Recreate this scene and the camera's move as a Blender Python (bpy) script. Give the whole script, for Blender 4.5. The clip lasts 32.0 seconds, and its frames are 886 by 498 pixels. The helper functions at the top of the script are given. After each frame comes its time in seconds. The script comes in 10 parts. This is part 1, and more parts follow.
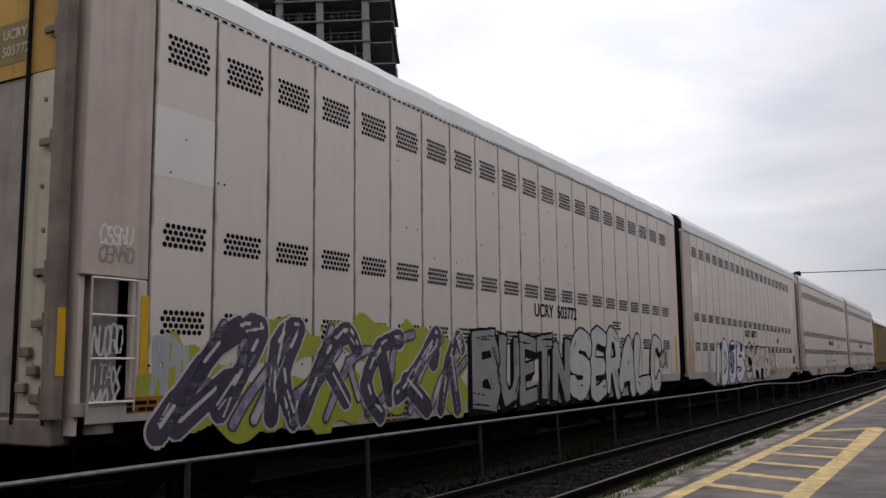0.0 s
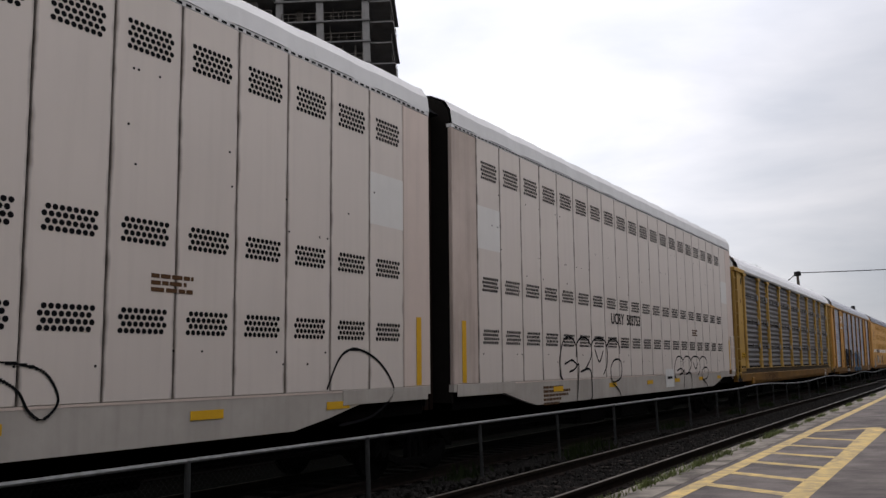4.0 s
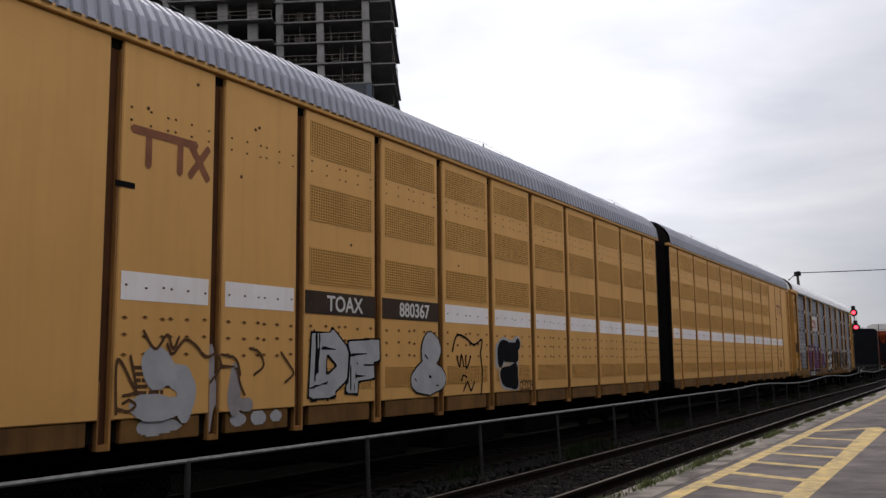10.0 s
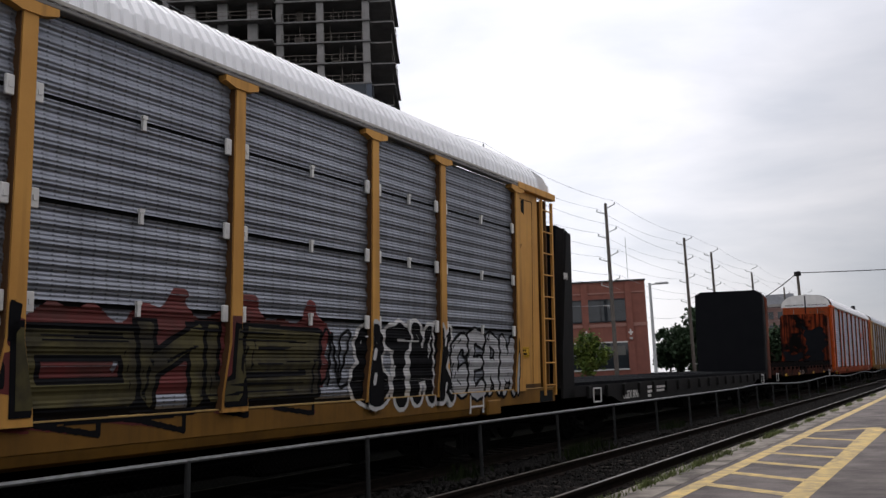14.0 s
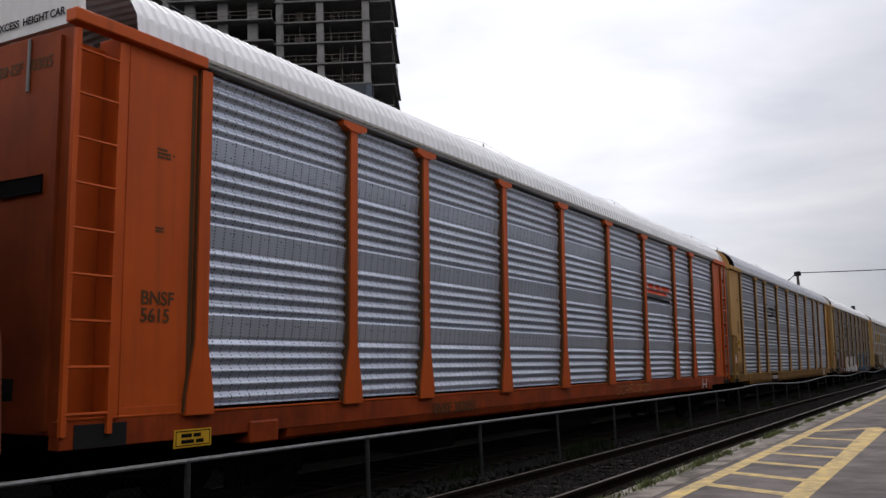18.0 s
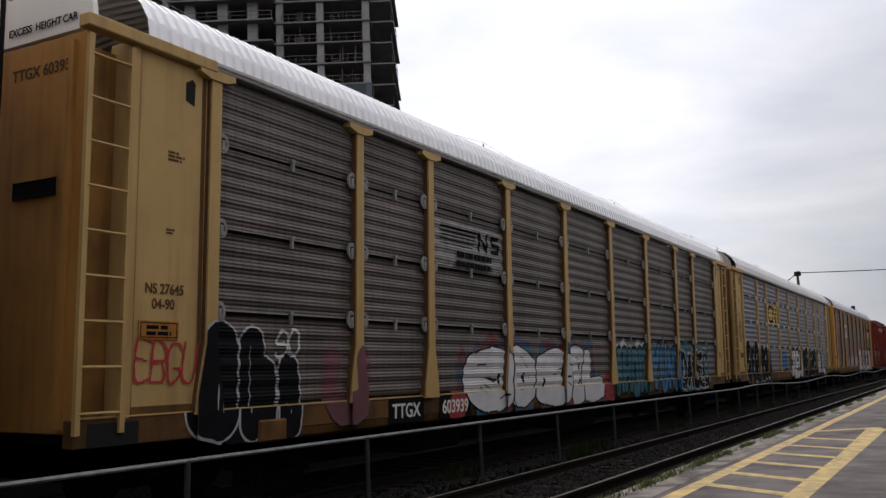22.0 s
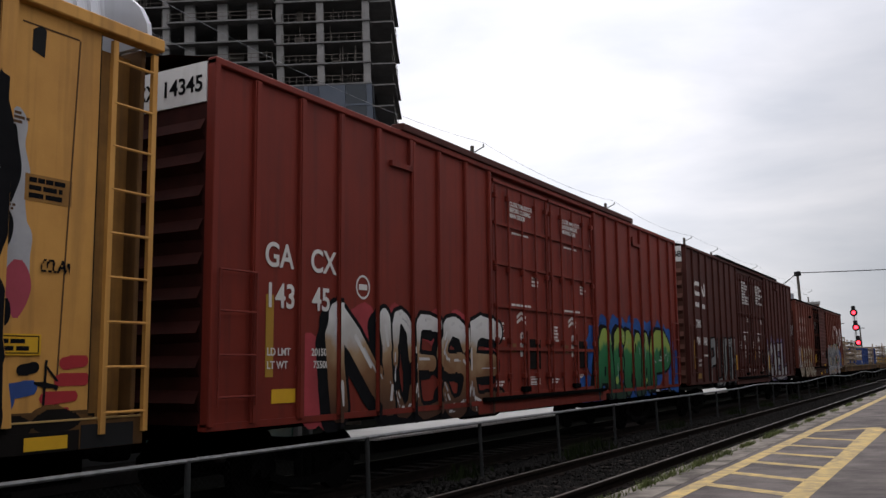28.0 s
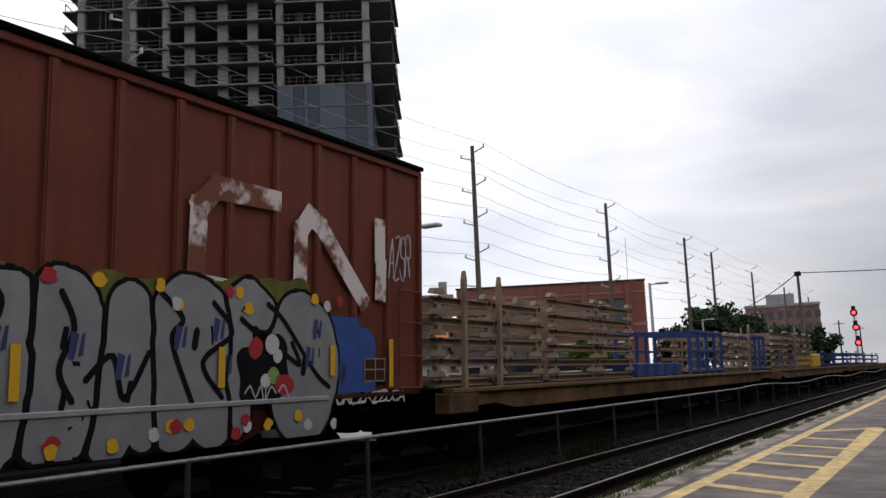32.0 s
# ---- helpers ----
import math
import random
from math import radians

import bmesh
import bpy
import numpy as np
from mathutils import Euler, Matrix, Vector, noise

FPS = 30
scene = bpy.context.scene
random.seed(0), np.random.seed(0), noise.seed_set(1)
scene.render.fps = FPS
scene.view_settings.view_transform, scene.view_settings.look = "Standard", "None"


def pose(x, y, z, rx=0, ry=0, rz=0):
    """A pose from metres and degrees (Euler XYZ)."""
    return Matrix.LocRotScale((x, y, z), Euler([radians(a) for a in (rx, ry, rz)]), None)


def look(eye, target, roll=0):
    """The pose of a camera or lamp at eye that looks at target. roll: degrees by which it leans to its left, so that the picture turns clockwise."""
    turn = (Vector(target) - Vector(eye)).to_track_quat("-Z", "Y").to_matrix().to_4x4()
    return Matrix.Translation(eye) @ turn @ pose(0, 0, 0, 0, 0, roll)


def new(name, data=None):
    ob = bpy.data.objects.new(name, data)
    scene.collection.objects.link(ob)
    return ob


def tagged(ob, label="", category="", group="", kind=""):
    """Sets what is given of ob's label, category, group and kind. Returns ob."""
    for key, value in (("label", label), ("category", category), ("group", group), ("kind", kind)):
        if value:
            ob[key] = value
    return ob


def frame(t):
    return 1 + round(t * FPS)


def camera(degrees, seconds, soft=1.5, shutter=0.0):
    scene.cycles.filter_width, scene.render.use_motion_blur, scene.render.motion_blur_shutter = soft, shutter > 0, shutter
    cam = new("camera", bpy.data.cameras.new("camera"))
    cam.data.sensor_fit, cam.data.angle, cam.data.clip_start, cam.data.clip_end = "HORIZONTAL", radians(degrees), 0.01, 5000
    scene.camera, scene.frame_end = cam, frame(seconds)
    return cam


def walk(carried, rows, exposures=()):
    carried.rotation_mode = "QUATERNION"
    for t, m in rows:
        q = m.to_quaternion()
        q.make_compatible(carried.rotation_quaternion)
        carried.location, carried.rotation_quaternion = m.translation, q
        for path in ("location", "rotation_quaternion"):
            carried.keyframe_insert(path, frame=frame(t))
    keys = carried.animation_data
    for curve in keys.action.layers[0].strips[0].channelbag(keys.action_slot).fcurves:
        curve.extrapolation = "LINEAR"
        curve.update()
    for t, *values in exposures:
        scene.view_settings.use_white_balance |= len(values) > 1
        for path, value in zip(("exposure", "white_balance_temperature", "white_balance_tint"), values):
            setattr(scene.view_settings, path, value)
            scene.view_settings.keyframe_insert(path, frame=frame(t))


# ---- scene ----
cam = camera(52.2, 32.0, soft=1.45)
EYE = 1.415
HOLD = pose(0, 0, EYE, 98.29, 2.394, 29.908)
walk(cam, [(0.0, HOLD), (32.0, HOLD)], exposures=[(0.0, 0.28), (32.0, 0.28)])

# ---- daylight: overcast ----
world = bpy.data.worlds.new("overcast_sky")
scene.world = world
world.use_nodes = True
wn, wl = world.node_tree.nodes, world.node_tree.links
wn.clear()
SUN_EL, SUN_AZ = 50.0, -40.0
sky = wn.new("ShaderNodeTexSky")
sky.sky_type, sky.sun_disc = "NISHITA", False
sky.sun_elevation, sky.sun_rotation = radians(SUN_EL), radians(SUN_AZ)
way = wn.new("ShaderNodeTexCoord")
stretch = wn.new("ShaderNodeMapping")
stretch.inputs["Scale"].default_value = (1.0, 1.0, 3.6)
wl.new(way.outputs["Generated"], stretch.inputs["Vector"])
cloud = wn.new("ShaderNodeTexNoise")
cloud.inputs["Scale"].default_value, cloud.inputs["Detail"].default_value, cloud.inputs["Roughness"].default_value = 2.6, 7.0, 0.52
cloud.inputs["Distortion"].default_value = 0.25
wl.new(stretch.outputs["Vector"], cloud.inputs["Vector"])
puff = wn.new("ShaderNodeValToRGB")
puff.color_ramp.elements[0].position, puff.color_ramp.elements[0].color = 0.30, (0.595, 0.63, 0.715, 1)
puff.color_ramp.elements[1].position, puff.color_ramp.elements[1].color = 0.62, (1.025, 1.005, 1.05, 1)
wl.new(cloud.outputs["Fac"], puff.inputs["Fac"])
split = wn.new("ShaderNodeSeparateXYZ")
wl.new(way.outputs["Generated"], split.inputs["Vector"])
low = wn.new("ShaderNodeMapRange")
low.inputs["From Min"].default_value, low.inputs["From Max"].default_value = 0.12, 0.62
wl.new(split.outputs["Z"], low.inputs["Value"])
veil = wn.new("ShaderNodeMixRGB")
veil.inputs["Color2"].default_value = (1.09, 1.06, 1.12, 1)
lift = wn.new("ShaderNodeMath")
lift.operation = "MULTIPLY"
lift.inputs[1].default_value = 0.78
wl.new(low.outputs["Result"], lift.inputs[0])
wl.new(lift.outputs["Value"], veil.inputs["Fac"])
wl.new(puff.outputs["Color"], veil.inputs["Color1"])
thin = wn.new("ShaderNodeMixRGB")
thin.blend_type = "ADD"
thin.inputs["Fac"].default_value = 0.012
wl.new(veil.outputs["Color"], thin.inputs["Color1"])
wl.new(sky.outputs["Color"], thin.inputs["Color2"])
# the cloud is brighter on the side where the hidden sun stands
toward = wn.new("ShaderNodeVectorMath")
toward.operation = "DOT_PRODUCT"
SUN_WAY = Vector((-math.sin(radians(40)) * math.cos(radians(SUN_EL)), math.cos(radians(40)) * math.cos(radians(SUN_EL)), math.sin(radians(SUN_EL))))
toward.inputs[1].default_value = SUN_WAY
wl.new(way.outputs["Generated"], toward.inputs[0])
side = wn.new("ShaderNodeMapRange")
side.inputs["From Min"].default_value, side.inputs["From Max"].default_value = -0.35, 0.80
side.inputs["To Min"].default_value, side.inputs["To Max"].default_value = 0.66, 1.0
wl.new(toward.outputs["Value"], side.inputs["Value"])
dim = wn.new("ShaderNodeMixRGB")
dim.blend_type, dim.inputs["Fac"].default_value = "MULTIPLY", 1.0
wl.new(thin.outputs["Color"], dim.inputs["Color1"])
wl.new(side.outputs["Result"], dim.inputs["Color2"])
# a darker bank of cloud stands low over the far end of the line
bank = wn.new("ShaderNodeVectorMath")
bank.operation = "DOT_PRODUCT"
bank.inputs[1].default_value = Vector((0.25, 0.96, -0.05)).normalized()
wl.new(way.outputs["Generated"], bank.inputs[0])
heavy = wn.new("ShaderNodeMapRange")
heavy.interpolation_type = "SMOOTHSTEP"
heavy.inputs["From Min"].default_value, heavy.inputs["From Max"].default_value = 0.78, 1.0
heavy.inputs["To Min"].default_value, heavy.inputs["To Max"].default_value = 1.0, 0.56
wl.new(bank.outputs["Value"], heavy.inputs["Value"])
dim2 = wn.new("ShaderNodeMixRGB")
dim2.blend_type, dim2.inputs["Fac"].default_value = "MULTIPLY", 1.0
wl.new(dim.outputs["Color"], dim2.inputs["Color1"])
wl.new(heavy.outputs["Result"], dim2.inputs["Color2"])
# an overcast sky is brightest overhead
zenith = wn.new("ShaderNodeMapRange")
zenith.inputs["From Min"].default_value, zenith.inputs["From Max"].default_value = 0.30, 0.92
zenith.inputs["To Min"].default_value, zenith.inputs["To Max"].default_value = 0.90, 1.30
wl.new(split.outputs["Z"], zenith.inputs["Value"])
dim3 = wn.new("ShaderNodeMixRGB")
dim3.blend_type, dim3.inputs["Fac"].default_value = "MULTIPLY", 1.0
wl.new(dim2.outputs["Color"], dim3.inputs["Color1"])
wl.new(zenith.outputs["Result"], dim3.inputs["Color2"])
back = wn.new("ShaderNodeBackground")
back.inputs["Strength"].default_value = 0.95
wl.new(dim3.outputs["Color"], back.inputs["Color"])
wout = wn.new("ShaderNodeOutputWorld")
wl.new(back.outputs["Background"], wout.inputs["Surface"])
sun = new("sun", bpy.data.lights.new("sun", "SUN"))
sun.data.energy, sun.data.angle, sun.data.color = 0.5, radians(40), (1.0, 0.97, 0.93)
sun.matrix_world = look(60 * SUN_WAY, (0, 0, 0))

# ---- materials ----
MATS = {}


def mat(name, c1, c2=None, rough=0.6, metal=0.0, scale=2.5, streak=0.0, grime=(0.06, 0.05, 0.04), bump=0.15, fine=60.0, spread=0.5, vary=0.0, glow=None, spec=0.14, wash=(0.48, 0.8)):
    """A surface of two tones, mottled at two scales, with optional rain streaks of grime and fine relief."""
    if name in MATS:
        return MATS[name]
    m = bpy.data.materials.new(name)
    m.use_nodes = True
    n, l = m.node_tree.nodes, m.node_tree.links
    b = n["Principled BSDF"]
    c2 = c2 or tuple(v * 0.82 for v in c1)
    tc = n.new("ShaderNodeTexCoord")
    no = n.new("ShaderNodeTexNoise")
    no.inputs["Scale"].default_value, no.inputs["Detail"].default_value, no.inputs["Roughness"].default_value = scale, 8, 0.62
    off = n.new("ShaderNodeVectorMath")
    info = n.new("ShaderNodeObjectInfo")
    wide = n.new("ShaderNodeMath")
    wide.operation = "MULTIPLY"
    wide.inputs[1].default_value = 37.0
    l.new(info.outputs["Random"], wide.inputs[0])
    l.new(tc.outputs["Object"], off.inputs[0])
    l.new(wide.outputs[0], off.inputs[1])
    l.new(off.outputs[0], no.inputs["Vector"])
    ramp = n.new("ShaderNodeValToRGB")
    ramp.color_ramp.elements[0].position, ramp.color_ramp.elements[1].position = 0.5 - spread / 2, 0.5 + spread / 2
    ramp.color_ramp.elements[0].color, ramp.color_ramp.elements[1].color = (*c2, 1), (*c1, 1)
    l.new(no.outputs["Fac"], ramp.inputs["Fac"])
    col = ramp.outputs["Color"]
    if streak:
        mp = n.new("ShaderNodeMapping")
        mp.inputs["Scale"].default_value = (5.0, 5.0, 0.28)
        l.new(off.outputs[0], mp.inputs["Vector"])
        ns = n.new("ShaderNodeTexNoise")
        ns.inputs["Scale"].default_value, ns.inputs["Detail"].default_value = 1.6, 6
        l.new(mp.outputs["Vector"], ns.inputs["Vector"])
        rs = n.new("ShaderNodeMapRange")
        rs.inputs["From Min"].default_value, rs.inputs["From Max"].default_value = wash
        rs.inputs["To Max"].default_value = streak
        l.new(ns.outputs["Fac"], rs.inputs["Value"])
        mx = n.new("ShaderNodeMixRGB")
        mx.inputs["Color2"].default_value = (*grime, 1)
        l.new(rs.outputs["Result"], mx.inputs["Fac"])
        l.new(col, mx.inputs["Color1"])
        col = mx.outputs["Color"]
    if vary:
        hs = n.new("ShaderNodeHueSaturation")
        mr = n.new("ShaderNodeMapRange")
        mr.inputs["To Min"].default_value, mr.inputs["To Max"].default_value = 1 - vary, 1 + vary
        l.new(info.outputs["Random"], mr.inputs["Value"])
        l.new(mr.outputs["Result"], hs.inputs["Value"])
        l.new(col, hs.inputs["Color"])
        col = hs.outputs["Color"]
    l.new(col, b.inputs["Base Color"])
    b.inputs["Roughness"].default_value, b.inputs["Metallic"].default_value, b.inputs["Specular IOR Level"].default_value = rough, metal, spec
    if bump:
        nb = n.new("ShaderNodeTexNoise")
        nb.inputs["Scale"].default_value, nb.inputs["Detail"].default_value = fine, 4
        l.new(off.outputs[0], nb.inputs["Vector"])
        bp = n.new("ShaderNodeBump")
        bp.inputs["Strength"].default_value, bp.inputs["Distance"].default_value = bump, 0.01
        l.new(nb.outputs["Fac"], bp.inputs["Height"])
        l.new(bp.outputs["Normal"], b.inputs["Normal"])
    if glow:
        b.inputs["Emission Color"].default_value, b.inputs["Emission Strength"].default_value = (*glow[:3], 1), glow[3]
    MATS[name] = m
    return m


def punched(m, du, dz, size, hole=(0.012, 0.012, 0.012), amount=1.0, band=None):
    """Adds rows of small dark punched holes to a sheet-metal material: spacing du along y, dz along z, each hole about size of a cell."""
    n, l = m.node_tree.nodes, m.node_tree.links
    b = n["Principled BSDF"]
    link = b.inputs["Base Color"].links[0]
    src = link.from_socket
    tc = n.new("ShaderNodeTexCoord")
    sp = n.new("ShaderNodeSeparateXYZ")
    l.new(tc.outputs["Object"], sp.inputs[0])
    outs = []
    for ax, d in (("Y", du), ("Z", dz)):
        dv = n.new("ShaderNodeMath")
        dv.operation = "DIVIDE"
        dv.inputs[1].default_value = d
        l.new(sp.outputs[ax], dv.inputs[0])
        fr = n.new("ShaderNodeMath")
        fr.operation = "FRACT"
        l.new(dv.outputs[0], fr.inputs[0])
        lt = n.new("ShaderNodeMath")
        lt.operation = "LESS_THAN"
        lt.inputs[1].default_value = size[0] if ax == "Y" else size[1]
        l.new(fr.outputs[0], lt.inputs[0])
        outs.append(lt.outputs[0])
    mu = n.new("ShaderNodeMath")
    mu.operation = "MULTIPLY"
    l.new(outs[0], mu.inputs[0])
    l.new(outs[1], mu.inputs[1])
    am = n.new("ShaderNodeMath")
    am.operation = "MULTIPLY"
    am.inputs[1].default_value = amount
    l.new(mu.outputs[0], am.inputs[0])
    mx = n.new("ShaderNodeMixRGB")
    mx.inputs["Color2"].default_value = (*hole, 1)
    l.new(am.outputs[0], mx.inputs["Fac"])
    l.new(src, mx.inputs["Color1"])
    l.new(mx.outputs["Color"], b.inputs["Base Color"])
    return m


# ---- mesh helpers ----
class Shape:
    """Collects vertices and faces of one mesh."""

    def __init__(self):
        self.v, self.f = [], []

    def add(self, vs, fs):
        o = len(self.v)
        self.v += [tuple(p) for p in vs]
        self.f += [tuple(i + o for i in q) for q in fs]
        return self

    def box(self, x0, x1, y0, y1, z0, z1, c=0.0):
        if c <= 0:
            vs = [(x, y, z) for x in (x0, x1) for y in (y0, y1) for z in (z0, z1)]
            return self.add(vs, [(0, 1, 3, 2), (4, 6, 7, 5), (0, 4, 5, 1), (2, 3, 7, 6), (0, 2, 6, 4), (1, 5, 7, 3)])
        bm = bmesh.new()
        bmesh.ops.create_cube(bm, size=1)
        for w in bm.verts:
            w.co = ((x0 + x1) / 2 + w.co.x * (x1 - x0), (y0 + y1) / 2 + w.co.y * (y1 - y0), (z0 + z1) / 2 + w.co.z * (z1 - z0))
        bmesh.ops.bevel(bm, geom=bm.edges[:], offset=c, segments=1, affect="EDGES")
        bm.verts.index_update()
        self.add([w.co for w in bm.verts], [[w.index for w in q.verts] for q in bm.faces])
        bm.free()
        return self

    def rod(self, a, b, r, n=8, r2=None):
        a, b = Vector(a), Vector(b)
        d = (b - a).normalized()
        s = d.orthogonal().normalized()
        t = d.cross(s)
        r2 = r if r2 is None else r2
        vs = []
        for p, q in ((a, r), (b, r2)):
            vs += [p + q * (math.cos(2 * math.pi * i / n) * s + math.sin(2 * math.pi * i / n) * t) for i in range(n)]
        fs = [(i, (i + 1) % n, n + (i + 1) % n, n + i) for i in range(n)] + [tuple(range(n - 1, -1, -1)), tuple(range(n, 2 * n))]
        return self.add(vs, fs)

    def tube(self, pts, r, n=4):
        """One unbroken thin tube along a line of points."""
        m = len(pts)
        vs = []
        for i, p in enumerate(pts):
            d = (Vector(pts[min(i + 1, m - 1)]) - Vector(pts[max(i - 1, 0)])).normalized()
            s = d.cross(Vector((0, 0, 1))).normalized()
            t = s.cross(d)
            vs += [Vector(p) + r * (math.cos(2 * math.pi * k / n) * s + math.sin(2 * math.pi * k / n) * t) for k in range(n)]
        return self.add(vs, [(i * n + k, i * n + (k + 1) % n, (i + 1) * n + (k + 1) % n, (i + 1) * n + k) for i in range(m - 1) for k in range(n)])

    def run(self, prof, y0, y1, closed=True):
        """A profile of (x, z) points drawn along y."""
        n = len(prof)
        vs = [(x, y0, z) for x, z in prof] + [(x, y1, z) for x, z in prof]
        fs = [(i, i + n, (i + 1) % n + n, (i + 1) % n) for i in range(n if closed else n - 1)]
        if closed:
            fs += [tuple(range(n)), tuple(range(2 * n - 1, n - 1, -1))]
        return self.add(vs, fs)

    def plate(self, pts, x0, x1):
        """A flat outline of (y, z) points with thickness from x0 to x1."""
        n = len(pts)
        vs = [(x0, y, z) for y, z in pts] + [(x1, y, z) for y, z in pts]
        return self.add(vs, [tuple(range(n - 1, -1, -1)), tuple(range(n, 2 * n))] + [(i, (i + 1) % n, (i + 1) % n + n, i + n) for i in range(n)])

    def sheet(self, xs, ys, fn):
        """A grid of points fn(a, b)."""
        vs = [fn(a, b) for a in xs for b in ys]
        m = len(ys)
        return self.add(vs, [(i * m + j, i * m + j + 1, (i + 1) * m + j + 1, (i + 1) * m + j) for i in range(len(xs) - 1) for j in range(m - 1)])

    def mesh(self, name, material, smooth=False):
        me = bpy.data.meshes.new(name)
        me.from_pydata(self.v, [], self.f)
        bm = bmesh.new()
        bm.from_mesh(me)
        bmesh.ops.recalc_face_normals(bm, faces=bm.faces[:])
        bm.to_mesh(me)
        bm.free()
        me.materials.append(material)
        if smooth:
            me.shade_smooth()
        me.update()
        return me


def part(name, shape, material, parent=None, label="", at=None, smooth=False):
    me = shape if isinstance(shape, bpy.types.Mesh) else shape.mesh(name, material, smooth)
    ob = new(name, me)
    if parent is not None:
        ob.parent = parent
    if at is not None:
        ob.location = at
    return tagged(ob, label)


def thing(name, label, category, group="", kind="", at=(0, 0, 0), turn=0.0):
    ob = new(name)
    ob.empty_display_size = 0.2
    ob.location, ob.rotation_euler = at, (0, 0, radians(turn))
    return tagged(ob, label, category, group, kind)


def solid(name, shape, material, label, category, kind="", group="", smooth=False):
    return tagged(part(name, shape, material, smooth=smooth), label, category, group, kind)


def lettering(text, size, material, name="lettering", wide=1.0):
    """Letters from the built-in font as a mesh in the plane facing +x, starting at the origin, running along +y."""
    cu = bpy.data.curves.new(name, "FONT")
    cu.body, cu.size, cu.extrude, cu.offset = text, size, 0.0015, size * 0.018
    ob = bpy.data.objects.new(name, cu)
    me = bpy.data.meshes.new_from_object(ob)
    bpy.data.objects.remove(ob)
    me.transform(Matrix(((0, 0, 1, 0), (wide, 0, 0, 0), (0, 1, 0, 0), (0, 0, 0, 1))))
    me.materials.clear()
    me.materials.append(material)
    return me


def bars(rows, y, z, h, material, x, rng):
    """Unreadable small print as plain bars: rows of (width) from the top down."""
    s = Shape()
    for i, w in enumerate(rows):
        a = y
        while a < y + w - 0.02:
            k = min(rng.uniform(0.08, 0.22), y + w - a)
            s.box(x, x + 0.003, a, a + k * 0.86, z - i * h * 1.6 - h, z - i * h * 1.6)
            a += k
    return s


# ---- colours of the place ----
CONCRETE = mat("concrete", (0.34, 0.33, 0.31), (0.22, 0.21, 0.20), 0.9, scale=1.2, streak=0.35, bump=0.4)
ASPHALT = mat("worn_asphalt", (0.215, 0.188, 0.176), (0.087, 0.077, 0.074), 0.92, spec=0.12, scale=1.3, bump=0.9, fine=120, spread=0.38)
KERB = mat("pale_kerb", (0.30, 0.27, 0.23), (0.11, 0.098, 0.085), 0.9, scale=3.5, bump=0.6, spread=0.3)
YELLOW = mat("platform_yellow_paint", (0.68, 0.49, 0.19), (0.31, 0.25, 0.16), 0.85, scale=5, bump=0.5, fine=110, spread=0.34)
PALE_SLAB = mat("pale_platform_concrete", (0.36, 0.355, 0.34), (0.27, 0.265, 0.255), 0.85, scale=1.0, streak=0.0, bump=0.3)
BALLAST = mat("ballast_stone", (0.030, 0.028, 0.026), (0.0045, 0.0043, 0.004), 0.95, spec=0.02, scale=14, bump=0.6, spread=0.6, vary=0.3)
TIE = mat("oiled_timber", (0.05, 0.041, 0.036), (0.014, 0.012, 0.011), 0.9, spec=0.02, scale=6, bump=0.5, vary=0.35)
RAIL_TOP = mat("worn_rail_steel", (0.17, 0.145, 0.125), (0.09, 0.078, 0.07), 0.42, 0.5, scale=5, bump=0.05)
RAIL = mat("rusty_rail_steel", (0.02, 0.014, 0.011), (0.009, 0.007, 0.006), 0.8, 0.0, spec=0.03, scale=8, bump=0.3)
GALV = mat("galvanised_fence", (0.26, 0.265, 0.265), (0.13, 0.13, 0.13), 0.5, 0.6, scale=9, bump=0.1)
# Ground tone is near-black, in place of the shade under the train.
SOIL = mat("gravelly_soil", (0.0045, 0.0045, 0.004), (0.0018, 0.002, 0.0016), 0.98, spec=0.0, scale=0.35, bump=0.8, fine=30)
POLE = mat("weathered_pole_wood", (0.13, 0.115, 0.10), (0.07, 0.062, 0.055), 0.9, scale=3, streak=0.3, bump=0.4)
WIRE = mat("wire", (0.25, 0.26, 0.28), rough=0.6, bump=0)
LAMP_GREY = mat("lamp_grey", (0.42, 0.43, 0.43), rough=0.5, metal=0.3)
BLACK = mat("black_steel", (0.010, 0.010, 0.011), (0.016, 0.0145, 0.0135), 0.7, 0.0, spec=0.1, scale=5, bump=0.2)
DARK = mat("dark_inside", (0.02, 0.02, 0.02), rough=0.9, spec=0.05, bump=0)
RED_LIGHT = mat("red_signal_light", (0.6, 0.02, 0.02), rough=0.4, bump=0, glow=(1.0, 0.03, 0.05, 5.0))
BRICK = mat("red_brick_wall", (0.235, 0.095, 0.07), (0.17, 0.07, 0.055), 0.9, scale=1.3, bump=0.5, fine=25, streak=0.2)
GREYWALL = mat("grey_render_wall", (0.30, 0.31, 0.33), (0.22, 0.23, 0.25), 0.85, scale=0.8, streak=0.2)
WHITEWALL = mat("white_siding", (0.62, 0.63, 0.64), (0.5, 0.51, 0.52), 0.7, scale=1.5)
SHINGLE = mat("dark_shingle", (0.035, 0.036, 0.04), (0.02, 0.021, 0.024), 0.9, scale=4, bump=0.6)
ORANGE_TILE = mat("orange_roof", (0.50, 0.17, 0.06), (0.40, 0.13, 0.05), 0.8, scale=3)
GLASS_DARK = mat("dark_window_glass", (0.02, 0.025, 0.03), (0.014, 0.017, 0.02), 0.06, bump=0, spec=0.6)
BARK = mat("bark", (0.09, 0.07, 0.055), (0.045, 0.036, 0.03), 0.95, scale=6, bump=0.8)
